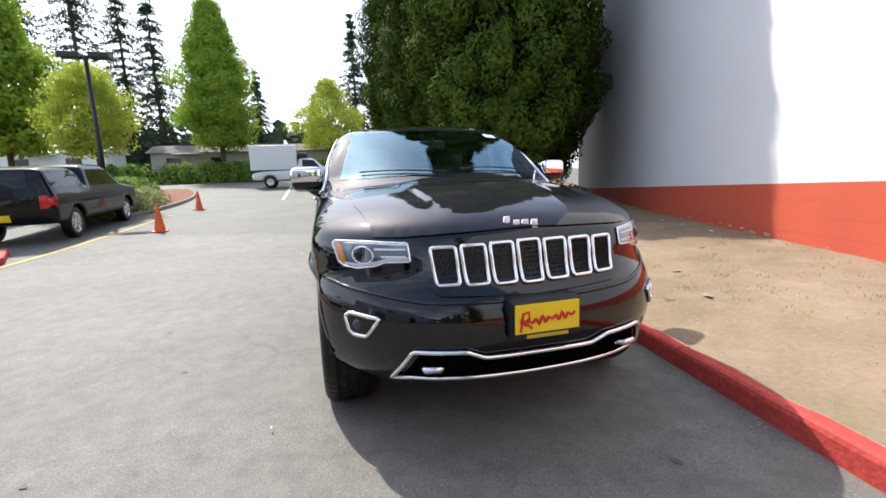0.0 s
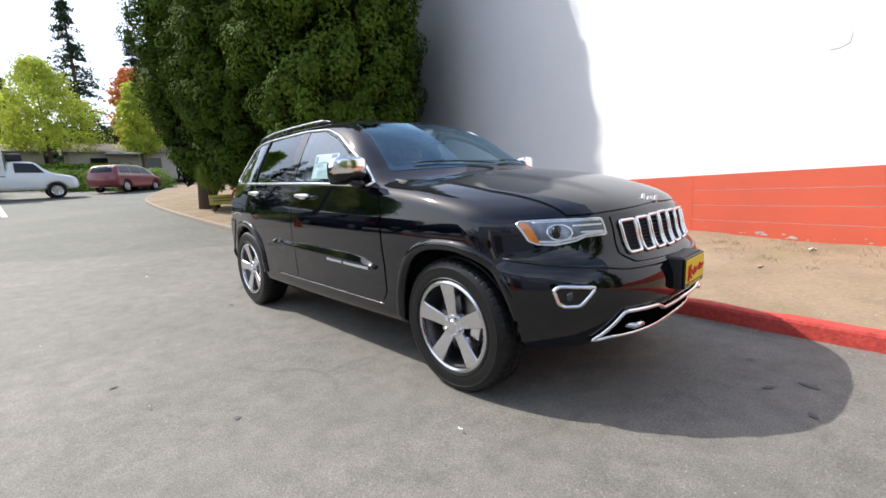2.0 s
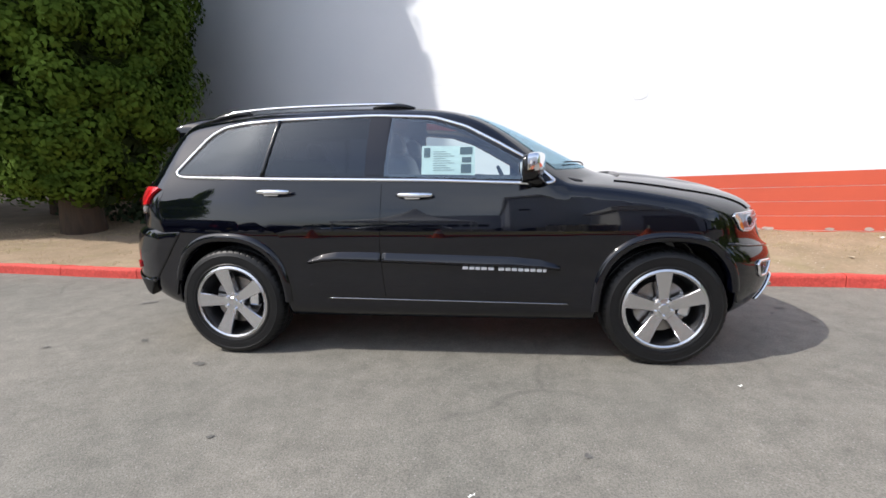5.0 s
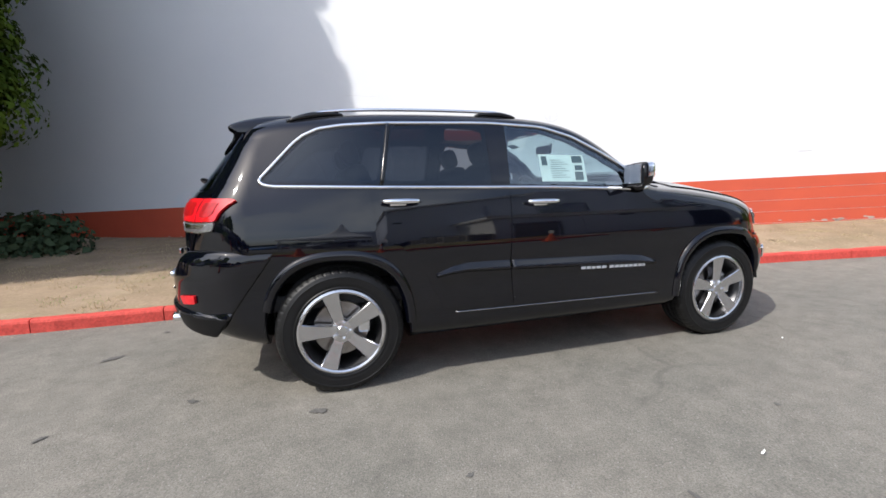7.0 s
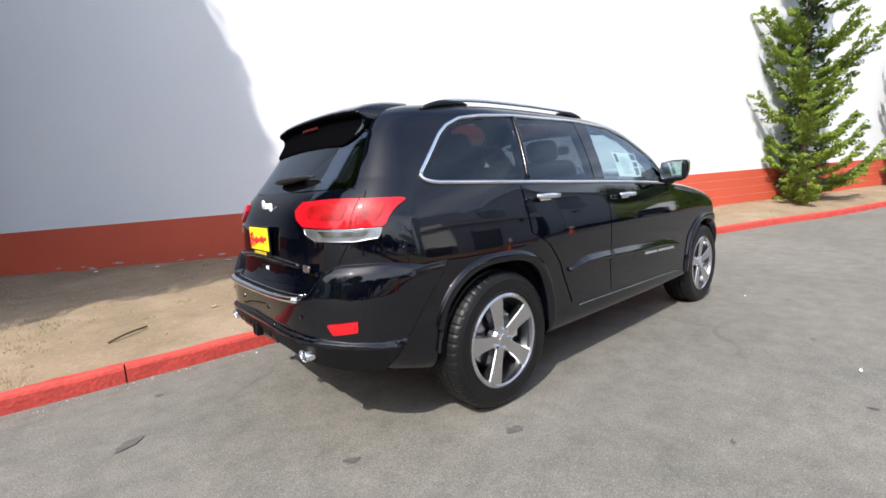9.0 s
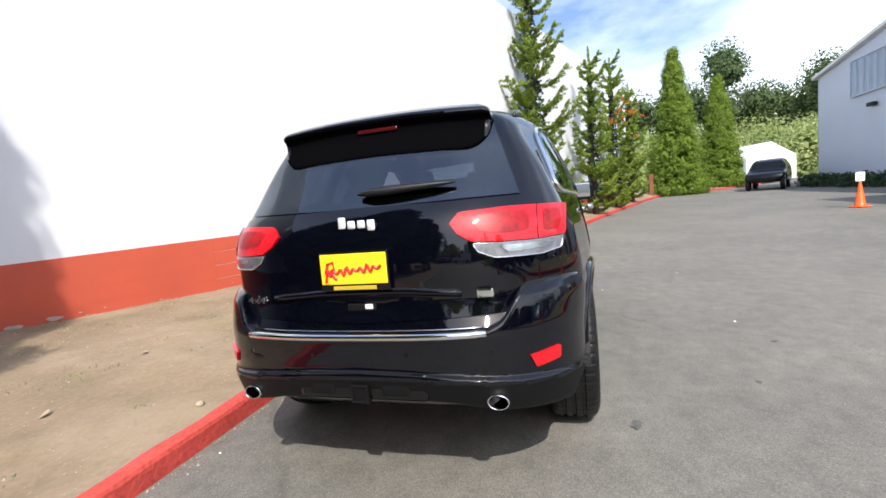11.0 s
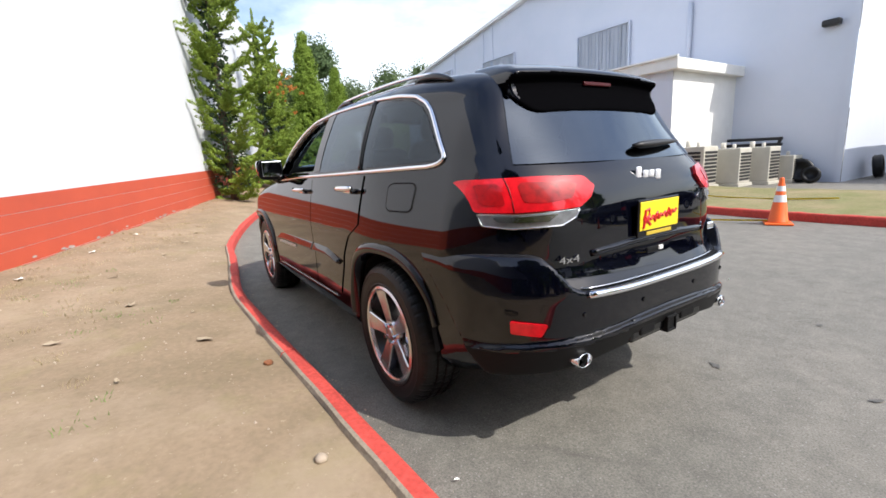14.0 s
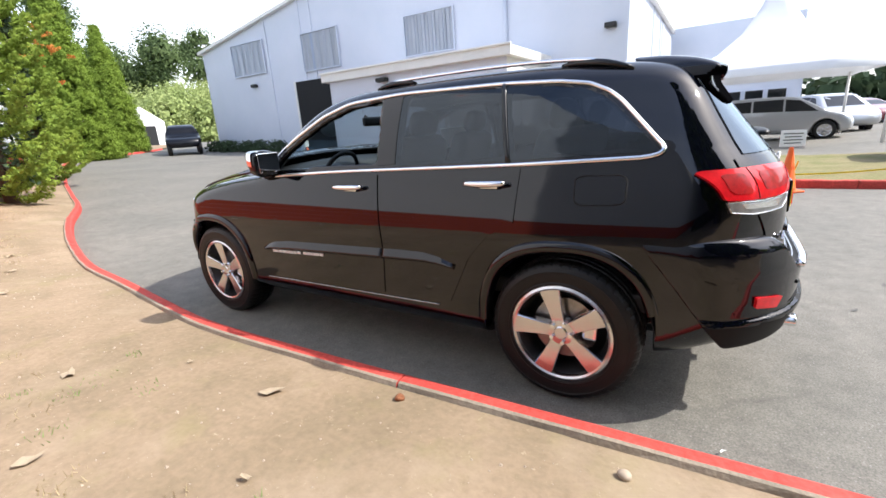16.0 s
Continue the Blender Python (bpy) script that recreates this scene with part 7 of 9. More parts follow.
ribbed("hall_front", (27.2, HY), (1.0, HY), -0.3, lambda u: gable(27.2 - u), M_METALWALL, hall, 0.42, 0.055, 0.3)
ribbed("hall_side", (1.0, HY), (1.0, -31.0), -0.3, lambda u: 6.3, M_METALWALL, hall, 0.42, 0.055, 0.3)
ribbed("hall_end", (27.2, -31.0), (27.2, HY), -0.3, lambda u: 7.1, M_METALWALL, hall, 0.42, 0.055, 0.3)
bm = bmesh.new()
rows = []
for y in (HY + 0.25, -31.2):
    rows.append([bm.verts.new((x_, y, gable(min(max(x_, 1.0), 27.2)) + 0.03 + (-0.05 if x_ in (0.8, 27.4) else 0))) for x_ in (0.8, 14.1, 27.4)])
lo = [[bm.verts.new(v.co - Vector((0, 0, 0.16))) for v in r] for r in rows]
for i in range(2):
    bm.faces.new((rows[0][i], rows[0][i + 1], rows[1][i + 1], rows[1][i]))
    bm.faces.new((lo[0][i], lo[1][i], lo[1][i + 1], lo[0][i + 1]))
    bm.faces.new((rows[0][i], lo[0][i], lo[0][i + 1], rows[0][i + 1]))
bmesh.ops.recalc_face_normals(bm, faces=bm.faces)
part("hall_roof", bm, M_WHITETRIM, hall, "pale metal gable roof with white verge")


def blind_window(x0, x1, z0, z1, y, parent):
    """Wide window: frame, pane and a row of grey vertical blind slats behind it."""
    bm = bmesh.new()
    fw = 0.05
    for c, s in ((((x0 + x1) / 2, y + 0.02, z0), (x1 - x0 + fw, 0.1, fw)), (((x0 + x1) / 2, y + 0.02, z1), (x1 - x0 + fw, 0.1, fw)), ((x0, y + 0.02, (z0 + z1) / 2), (fw, 0.1, z1 - z0 - fw)), ((x1, y + 0.02, (z0 + z1) / 2), (fw, 0.1, z1 - z0 - fw))):
        add_box(bm, c, s, 0.01)
    w = part("window", bm, M_METALWALL, parent, "wide window with grey vertical blinds")
    bm = bmesh.new()
    add_box(bm, ((x0 + x1) / 2, y + 0.045, (z0 + z1) / 2), (x1 - x0, 0.012, z1 - z0))
    pane = part("pane", bm, M_PANE, w)
    pane.visible_shadow = False
    k = int((x1 - x0) / 0.18)
    for i in range(k):
        xx = x0 + (i + 0.5) * (x1 - x0) / k
        bm = bmesh.new()
        add_box(bm, (xx, y - 0.02, (z0 + z1) / 2), (0.155, 0.012, z1 - z0 - 0.02), rot=Euler((0, 0, 0.25 * math.sin(i * 2.3))).to_matrix())
        part("slat", bm, M_BLIND, w)


for x0, x1, z0, z1 in ((21.05, 24.05, 5.2, 7.0), (8.2, 10.85, 4.72, 6.45)):
    blind_window(x0, x1, z0, z1, HY + 0.06, hall)
blind_window(15.1, 17.8, 4.86, 6.75, HY + 0.06, hall)
box("doorway", (17.05, HY + 0.045, 2.05), (3.3, 0.06, 4.7), M_DARK, hall, label="dark open workshop doorway")
box("doorway_frame", (18.76, HY + 0.06, 2.05), (0.12, 0.14, 4.75), M_WHITETRIM, hall, 0.01)
for x_, z_ in ((22.3, 4.55), (1.6, 4.6)):
    bm = bmesh.new()
    add_box(bm, (x_, HY + 0.16, z_), (0.42, 0.26, 0.18), 0.04)
    part("wall_lamp", bm, M_PLASTIC, hall, "dark wall lamp")
# vent pipe on the front
bm = bmesh.new()
add_tube(bm, [(5.75, HY + 0.1, 3.9), (5.75, HY + 0.1, 6.4)], 0.08, 10)
part("vent_pipe", bm, M_METALWALL, hall, smooth=True)

annex = thing("white_annex", "low white ribbed annex with a grey roller door", "building")
AY, AX0, AX1 = -11.5, 4.1, 12.25
ribbed("annex_front", (AX1, AY), (AX0, AY), -0.2, lambda u: 3.6, M_METALWALL, annex, 0.35, 0.02, 0.2, holes=[(AX1 - 6.5, AX1 - 4.85, -0.2, 2.68)])
ribbed("annex_side", (AX0, AY), (AX0, HY), -0.2, lambda u: 3.6, M_WHITETRIM, annex, 0.3, 0.03, 0.2)
ribbed("annex_end", (AX1, HY), (AX1, AY), -0.2, lambda u: 3.6, M_METALWALL, annex, 0.35, 0.02, 0.2)
bm = bmesh.new()
add_box(bm, ((AX0 + AX1) / 2, (AY + HY) / 2 + 0.1, 3.70), (AX1 - AX0 + 0.5, HY * -1 + AY + 0.3, 0.32), 0.03)
part("annex_roof", bm, M_WHITETRIM, annex, "flat roof with a broad white fascia")
bm = bmesh.new()
add_box(bm, ((AX0 + AX1) / 2, AY + 0.28, 3.885), (AX1 - AX0 + 0.55, 0.10, 0.06), 0.01)
part("gutter", bm, M_WHITETRIM, annex)
door = thing("roller_door", "closed grey ribbed steel roller door", "door")
for i in range(20):
    bm = bmesh.new()
    add_box(bm, (5.675, AY - 0.10, 0.19 + 0.125 * i), (1.65, 0.03, 0.123), 0.003)
    part("door_slat", bm, M_GREYDOOR, door)
bm = bmesh.new()
for x_ in (4.80, 6.55):
    add_box(bm, (x_, AY + 0.03, 1.35), (0.09, 0.09, 2.75), 0.01)
add_box(bm, (5.675, AY + 0.03, 2.74), (1.84, 0.09, 0.09), 0.01)
part("door_frame", bm, M_GREYDOOR, door)
bm = bmesh.new()
add_box(bm, (9.3, AY + 0.16, 3.34), (0.5, 0.26, 0.16), 0.05)
lampb = tagged(obj("wall_lamp", bm, M_PLASTIC), "dark bulkhead lamp under the annex eave", "lamp")


M_BEIGE = material("beige_enamel", (0.52, 0.49, 0.42), rough=0.5, var=0.12, scale=3)


def ac_unit(x, y, w, h):
    z = float(ground_z(x, y))
    t = thing("air_conditioner", "beige outdoor air-conditioning unit with dark grille", "air conditioner", "units beside the annex")
    bm = bmesh.new()
    add_box(bm, (x, y, z + h / 2 + 0.1), (w, w * 0.86, h), 0.03)
    add_box(bm, (x, y, z + 0.05), (w * 1.1, w, 0.1), 0.01)
    part("casing", bm, M_BEIGE, t)
    for k in range(9):
        bm = bmesh.new()
        add_box(bm, (x - w / 2 - 0.006, y, z + 0.22 + k * (h - 0.2) / 9), (0.012, w * 0.74, (h - 0.2) / 9 * 0.7), 0.003)
        part("grille_bar", bm, M_PLASTIC, t)
    for k in range(9 if w > 0.92 else 0):
        bm = bmesh.new()
        add_box(bm, (x, y + w * 0.43 + 0.006, z + 0.22 + k * (h - 0.2) / 9), (w * 0.8, 0.012, (h - 0.2) / 9 * 0.7), 0.003)
        part("grille_bar", bm, M_PLASTIC, t)
    bm = bmesh.new()
    add_tube(bm, [(x + 0.2, y, z + h), (x + 0.2, y, z + h + 0.28)], 0.07, 10)
    part("pipe", bm, M_BEIGE, t, smooth=True)
    bm = bmesh.new()
    add_tube(bm, [(x - 0.15, y + 0.1, z + h), (x - 0.15, y + 0.1, z + h + 0.22)], 0.05, 10)
    part("pipe", bm, M_BEIGE, t, smooth=True)


for x_, y_, w_, h_ in ((3.55, -11.9, 0.95, 1.15), (3.1, -13.1, 0.9, 1.05), (2.75, -14.2, 0.9, 1.05), (2.4, -15.1, 0.8, 0.75)):
    ac_unit(x_, y_, w_, h_)
# steel stand and tyres at the hall corner
st = thing("steel_frame_rack", "dark steel rack beside the workshop wall", "rack")
bm = bmesh.new()
for zz_ in (1.24, 1.42):
    add_tube(bm, [(4.0, -14.9, zz_), (2.4, -14.9, zz_ - 0.02)], 0.05, 8)
add_tube(bm, [(2.45, -14.9, 1.40), (2.85, -14.9, 0.0)], 0.05, 6)
add_tube(bm, [(3.7, -14.9, 1.25), (3.7, -14.9, 0.0)], 0.04, 6)
part("frame", bm, M_PLASTIC, st)


def loose_tyre(x, y, r, tilt, turn=12):
    bm = bmesh.new()
    add_lathe(bm, [(0.0, -0.04), (r * 0.55, -0.05), (r * 0.6, -0.11), (r * 0.85, -0.125), (r, -0.09), (r, 0.09), (r * 0.85, 0.125), (r * 0.6, 0.11), (r * 0.55, 0.05), (0.0, 0.04)], 28, "y", caps=False)
    ob = obj("tyre", bm, M_RUBBER, smooth=True)
    ob.matrix_world = pose(x, y, float(ground_z(x, y)) + r * math.cos(radians(tilt)) + 0.02, tilt, 0, turn)
    tagged(ob, "old black tyre leaning at the workshop corner", "tyre", "loose tyres")


for q in ((1.9, -15.0, 0.36, 12), (1.55, -14.8, 0.24, 14), (0.62, -17.3, 0.36, 8, 98)):
    loose_tyre(*q)

# ---- island across the lane ----
ISLE = [(-7.2, -6.75), (-5.5, -6.65), (-4.4, -6.62), (-2.5, -6.78), (-0.4, -6.85), (1.0, -6.95), (3.2, -7.15), (5.7, -7.85), (7.6, -8.35), (9.3, -9.3), (10.6, -10.3), (12.3, -10.4), (14.5, -11.2)]
isle_y = lambda x: interp(x, ISLE)
isle = thing("island_kerb", "red painted kerb round a planted island", "kerb")
tagged(isle, kind="structure")
x = -5.6
for step in (1.5, 1.8, 1.7, 1.9, 1.6, 1.8, 1.0):
    kerb_stone(x + 0.006, x + step - 0.006, M_KERBRED, h=0.14, y_of=isle_y, parent=isle, side=-1)
    x += step
kerb_stone(7.6, 8.1, M_KERBRED, h=0.14, y_of=isle_y, parent=isle, side=-1)
for x0, x1 in ((8.1, 9.4), (9.4, 10.7), (10.7, 12.2)):
    kerb_stone(x0 + 0.006, x1 - 0.006, M_CONCRETE, h=0.14, y_of=isle_y, parent=isle, side=-1)


def isle_sheet(name, x0, x1, y_far, mat, label, n=30, h=0.09, rough=0.03):
    xs = np.linspace(x0, x1, n)
    o = sheet(name, xs, lambda q: np.linspace(y_far, float(isle_y(q)) - 0.13, 24), lambda a, b: float(ground_z(a, b)) + h + rough * noise.noise(Vector((a * 1.5, b * 1.5, 2))), mat)
    return tagged(o, label, "ground", kind="structure")


isle_sheet("grass_strip", -5.6, 4.9, -11.9, M_GRASS, "patchy dry grass on the island", 60)
isle_sheet("bark_bed", 7.55, 12.2, -11.45, M_BARKDUST, "red-brown bark mulch bed beside the annex")
isle_sheet("bark_bed", 3.2, 5.4, -11.4, M_BARKDUST, "red-brown bark mulch by the roller door", 16, 0.105)
isle_sheet("concrete_ramp", 5.4, 7.55, -11.45, M_CONCRETE, "pale concrete ramp to the roller door", 12, 0.06, 0.0)


def tape(pts, sag=0.1):
    bm = bmesh.new()
    a = None
    for p, q in zip(pts, pts[1:]):
        p, q = Vector(p), Vector(q)
        for i in range(13):
            t = i / 12
            c = p.lerp(q, t) - Vector((0, 0, sag * 4 * t * (1 - t)))
            tw = 0.016
            v = [bm.verts.new(c + Vector((0.01, 0.02, tw))), bm.verts.new(c - Vector((0.01, 0.02, tw)))]
            if a:
                bm.faces.new((a[0], a[1], v[1], v[0]))
            a = v
    return tagged(obj("barrier_tape", bm, M_YELLOW), "slack yellow barrier tape near the island", "tape")


tape([(3.2, -6.5, 0.62), (1.9, -8.9, 0.16), (-0.6, -9.3, 0.15)], 0.05)
tape([(-0.62, -6.35, 0.06), (0.2, -6.0, 0.045), (0.9, -6.2, 0.045)], 0.0)
tape([(-3.2, -6.0, 0.55), (-3.3, -7.3, 0.17), (-5.2, -8.6, 0.16)], 0.03)


# ---- cones ----
def cone(x, y, sign, bands, h=0.74):
    z = float(ground_z(x, y))
    rt = 0.0
    t = thing("traffic_cone", "orange traffic cone" + (" carrying a white notice" if sign else " with pale reflective bands" if bands else " standing on the asphalt"), "traffic cone", "traffic cones", pose(x, y, z, 0, 0, (x * 37) % 50))
    bm = bmesh.new()
    add_box(bm, (0, 0, 0.02), (0.37, 0.37, 0.035), 0.015)
    part("base", bm, M_CONE, t)
    bm = bmesh.new()
    add_lathe(bm, [(0.145, 0.036), (0.135, 0.05), (0.03, h - 0.02), (0.026, h), (0.02, h)], 28, "z", caps=True)
    part("cone_body", bm, M_CONE, t, smooth=True)
    if bands:
        for a, b in ((0.36, 0.47), (0.53, 0.61)):
            bm = bmesh.new()
            r = lambda q: 0.135 - (q - 0.05) * 0.105 / (h - 0.07) + 0.003
            add_lathe(bm, [(r(a), a), (r(b), b)], 28, "z", caps=False)
            part("reflective_band", bm, M_WHITE, t, "pale reflective band", smooth=True)
    if sign:
        face = math.degrees(math.atan2(-y, -3.5 - x)) - ((x * 37) % 50) + (58 if x > 0 else 0)
        q = Euler((0, 0, radians(face))).to_matrix()
        bm = bmesh.new()
        add_box(bm, q @ Vector((0.0, 0, h + 0.14)), (0.012, 0.34, 0.26), 0.004, rot=q)
        sg_ = part("notice", bm, M_PAPER, t, "white paper notice with grey lines")
        for k in range(4):
            bm = bmesh.new()
            add_box(bm, q @ Vector((0.008, 0, h + 0.215 - k * 0.05)), (0.003, 0.26 - 0.04 * (k % 2), 0.016), rot=q)
            part("notice_line", bm, M_INK, sg_)


for c in ((3.2, -6.5, True, False), (11.4, -9.0, True, False), (-0.65, -6.35, False, True), (-3.12, -6.26, True, False), (-9.2, -5.3, False, False), (-15.0, -5.8, False, False)):
    cone(*c)


# ---- other vehicles ----
def vehicle(name, label, at, profile, widths, wheels, paint, panes, wheel_r=0.36, lamps=(), step=0.055, nose=0.25, tail=0.18, category="car", rims=None):
    """A parked vehicle: body from side profile and width, dark panes, lamps, wheels."""
    t = thing(name, label, category, "parked vehicles", at)
    V = fine_polygon(profile, 4)
    x0, x1 = V[:, 0].min(), V[:, 0].max()

    def form(x, y, z):
        a = np.abs(y)
        xw = x + nose * np.clip((x - (x1 - 1.2)) / 1.2, 0, 1) * (a / 0.95) ** 3 - tail * np.clip(((x0 + 1.0) - x) / 1.0, 0, 1) * (a / 0.95) ** 3
        s = polygon_distance(xw, z + 0.04 * a * a * np.clip(z - 0.9, 0, 1), V)
        w = (a - interp(z, widths)) * 0.92
        k = 0.1
        h = np.maximum(k - np.abs(s - w), 0) / k
        return np.maximum(s, w) + h * h * k * 0.25

    def shell(x, y, z):
        g = form(x, y, z)
        for c in wheels:
            g = np.maximum(g, -np.maximum(np.sqrt((x - c) ** 2 + (z - wheel_r) ** 2) - wheel_r * 1.16, 0.5 - np.abs(y)))
        return g
    v, q = surface_net(shell, (x0 - 0.1, -1.1, 0.1), (x1 + 0.1, 1.1, V[:, 1].max() + 0.12), step)
    from_arrays("body", v, q, paint, t, smooth=True)

    def side_points(P, sg):
        P = np.asarray(P, float)
        lo, hi = np.full(len(P), 0.2), np.full(len(P), 1.15)
        for _ in range(22):
            m = (lo + hi) / 2
            ins = form(P[:, 0], m, P[:, 1]) < 0
            lo, hi = np.where(ins, m, lo), np.where(ins, hi, m)
        return np.stack([P[:, 0], sg * (lo + 0.008), P[:, 1]], 1)

    def end_points(P, sg):
        P = np.asarray(P, float)
        lo, hi = np.full(len(P), 0.0), np.full(len(P), sg * 4.0)
        for _ in range(24):
            m = (lo + hi) / 2
            ins = form(m, P[:, 0], P[:, 1]) < 0
            lo, hi = np.where(ins, m, lo), np.where(ins, hi, m)
        return np.stack([lo + sg * 0.01, P[:, 0], P[:, 1]], 1)

    def fan(nm, outl, mat, pts, lab=""):
        B = dense(outl, 0.12)
        c = B.mean(0)
        ring2 = c + (B - c) * 0.5
        A = np.concatenate([B, ring2, c[None]])
        n = len(B)
        f = [(i, (i + 1) % n, n + (i + 1) % n, n + i) for i in range(n)] + [(n + i, n + (i + 1) % n, 2 * n) for i in range(n)]
        from_arrays(nm, pts(A), f, mat, t, lab, smooth=True)
    for nm, outl, way in panes:
        for sg in (-1, 1):
            if way == "side":
                fan(nm, outl, M_CARPANE, lambda A, sg=sg: side_points(A, sg))
        if way == "front":
            fan(nm, outl, M_CARPANE, lambda A: end_points(A, 1))
        if way == "rear":
            fan(nm, outl, M_CARPANE, lambda A: end_points(A, -1))
    for nm, outl, way, mat in lamps:
        if way == "side":
            for sg in (-1, 1):
                fan(nm, outl, mat, lambda A, sg=sg: side_points(A, sg))
        else:
            fan(nm, outl, mat, lambda A, way=way: end_points(A, 1 if way == "front" else -1))
    tyre_, rim_ = bmesh.new(), bmesh.new()
    r = wheel_r
    add_lathe(tyre_, [(r * 0.64, -0.10), (r * 0.8, -0.115), (r * 0.96, -0.10), (r, -0.07), (r, 0.07), (r * 0.96, 0.10), (r * 0.8, 0.115), (r * 0.64, 0.10)], 32, "y", caps=False)
    add_lathe(rim_, [(0.0, -0.085), (r * 0.15, -0.09), (r * 0.2, -0.075), (r * 0.55, -0.085), (r * 0.62, -0.10), (r * 0.66, -0.09), (r * 0.62, 0.02), (0, 0.02)], 32, "y", caps=False)
    for i in range(6):
        a = i * math.pi / 3
        add_box(rim_, (0.4 * r * math.cos(a), -0.095, 0.4 * r * math.sin(a)), (0.36 * r, 0.03, 0.14 * r), 0.01, rot=Euler((0, -a, 0)).to_matrix())
    me_t, me_r = bpy.data.meshes.new("tyre"), bpy.data.meshes.new("wheel")
    tyre_.to_mesh(me_t), rim_.to_mesh(me_r)
    tyre_.free(), rim_.free()
    me_t.materials.append(M_RUBBER)
    me_r.materials.append(rims or M_ALLOY)
    me_t.polygons.foreach_set("use_smooth", [True] * len(me_t.polygons))
    yw = float(interp(wheel_r, widths)) - 0.13
    for c in wheels:
        for sg in (-1, 1):
            w = new("wheel", me_r)
            w.parent = t
            w.matrix_basis = pose(c, sg * yw, wheel_r, 0, 20, 0 if sg < 0 else 180)
            o = new("tyre", me_t)
            o.parent = w
    return t


M_CARPANE = material("dark_car_glass", (0.01, 0.012, 0.014), rough=0.04, spec=0.35)
M_SILVER = material("silver_car_paint", (0.42, 0.43, 0.45), rough=0.35, metal=0.6, coat=1.0)
M_WHITECAR = material("white_vehicle_paint", (0.78, 0.79, 0.80), rough=0.35, coat=0.6)
M_REDCAR = material("red_car_paint", (0.17, 0.012, 0.025), rough=0.35, coat=1.0)
M_BLUECAR = material("blue_car_paint", (0.03, 0.22, 0.55), rough=0.35, coat=1.0)
M_NAVY = material("dark_blue_car_paint", (0.004, 0.0045, 0.007), rough=0.35, coat=0.6, spec=0.1)
M_NAVY.node_tree.nodes["Principled BSDF"].inputs["Coat IOR"].default_value = 1.4
PICKUP = [(-2.9, 0.5), (-2.92, 1.0), (-2.88, 1.18), (-2.78, 1.70), (-2.66, 1.80), (-1.02, 1.84), (-0.94, 1.30), (-0.86, 1.32), (-0.66, 1.76), (-0.5, 1.86), (0.70, 1.86), (0.90, 1.80), (1.50, 1.32), (1.62, 1.28), (2.55, 1.20), (2.80, 1.08), (2.88, 0.5), (2.7, 0.40), (-2.6, 0.46)]
W_TRUCK = [(0.0, 0.8), (0.4, 0.95), (0.8, 1.0), (1.1, 0.98), (1.25, 0.93), (1.85, 0.72), (2.3, 0.5)]
vehicle("pickup_truck", "black pickup truck with a dark canopy over its bed", pose(-10.75, -8.12, 0.245, 0, -2.7, 183.5), PICKUP, W_TRUCK, (-1.72, 1.75), M_NAVY,
        [("canopy_window", [(-2.6, 1.32), (-1.15, 1.32), (-1.15, 1.70), (-2.55, 1.70)], "side"), ("cab_window", [(-0.62, 1.27), (0.25, 1.27), (0.25, 1.70), (-0.42, 1.70)], "side"), ("door_window", [(0.33, 1.27), (1.25, 1.25), (0.88, 1.66), (0.33, 1.70)], "side"), ("back_window", [(-0.6, 1.32), (0.6, 1.32), (0.52, 1.70), (-0.52, 1.70)], "rear")],
        wheel_r=0.40, lamps=[("tail_light", [(-0.88, 0.85), (-0.74, 0.85), (-0.74, 1.14), (-0.88, 1.14)], "rear", M_RED), ("tail_light", [(0.88, 0.85), (0.74, 0.85), (0.74, 1.14), (0.88, 1.14)], "rear", M_RED), ("tail_light", [(-2.80, 0.86), (-2.68, 0.86), (-2.68, 1.13), (-2.79, 1.13)], "side", M_RED), ("plate", [(-0.18, 0.58), (0.18, 0.58), (0.18, 0.74), (-0.18, 0.74)], "rear", M_YELLOW)], category="pickup truck")
SEDAN = [(-2.3, 0.4), (-2.35, 0.75), (-2.28, 0.98), (-1.6, 1.05), (-0.95, 1.42), (0.25, 1.46), (1.05, 1.02), (1.9, 0.9), (2.2, 0.72), (2.25, 0.42), (2.0, 0.25), (-2.0, 0.25)]
W_CAR = [(0.0, 0.75), (0.3, 0.86), (0.7, 0.9), (0.95, 0.88), (1.45, 0.60), (2.0, 0.4)]
SEDAN_PANES = [("side_window", [(-1.25, 1.05), (0.7, 1.04), (0.2, 1.36), (-0.85, 1.34)], "side"), ("windshield", [(-0.62, 1.08), (0.62, 1.08), (0.5, 1.38), (-0.5, 1.38)], "front"), ("rear_window", [(-0.6, 1.1), (0.6, 1.1), (0.5, 1.36), (-0.5, 1.36)], "rear")]
vehicle("sedan", "dark blue car parked beyond the pickup truck", pose(-8.0, -10.9, 0.25, 0, 0, 180), [(a, b * 1.15) for a, b in SEDAN], W_CAR, (-1.35, 1.35), M_NAVY, [(n_, [(a, b * 1.15) for a, b in o], w_) for n_, o, w_ in SEDAN_PANES], step=0.07)
MINIVAN = [(-2.5, 0.4), (-2.55, 0.9), (-2.4, 1.25), (-2.15, 1.66), (-1.5, 1.74), (0.2, 1.74), (0.7, 1.62), (1.5, 1.10), (2.2, 0.98), (2.45, 0.75), (2.5, 0.42), (2.2, 0.26), (-2.2, 0.26)]
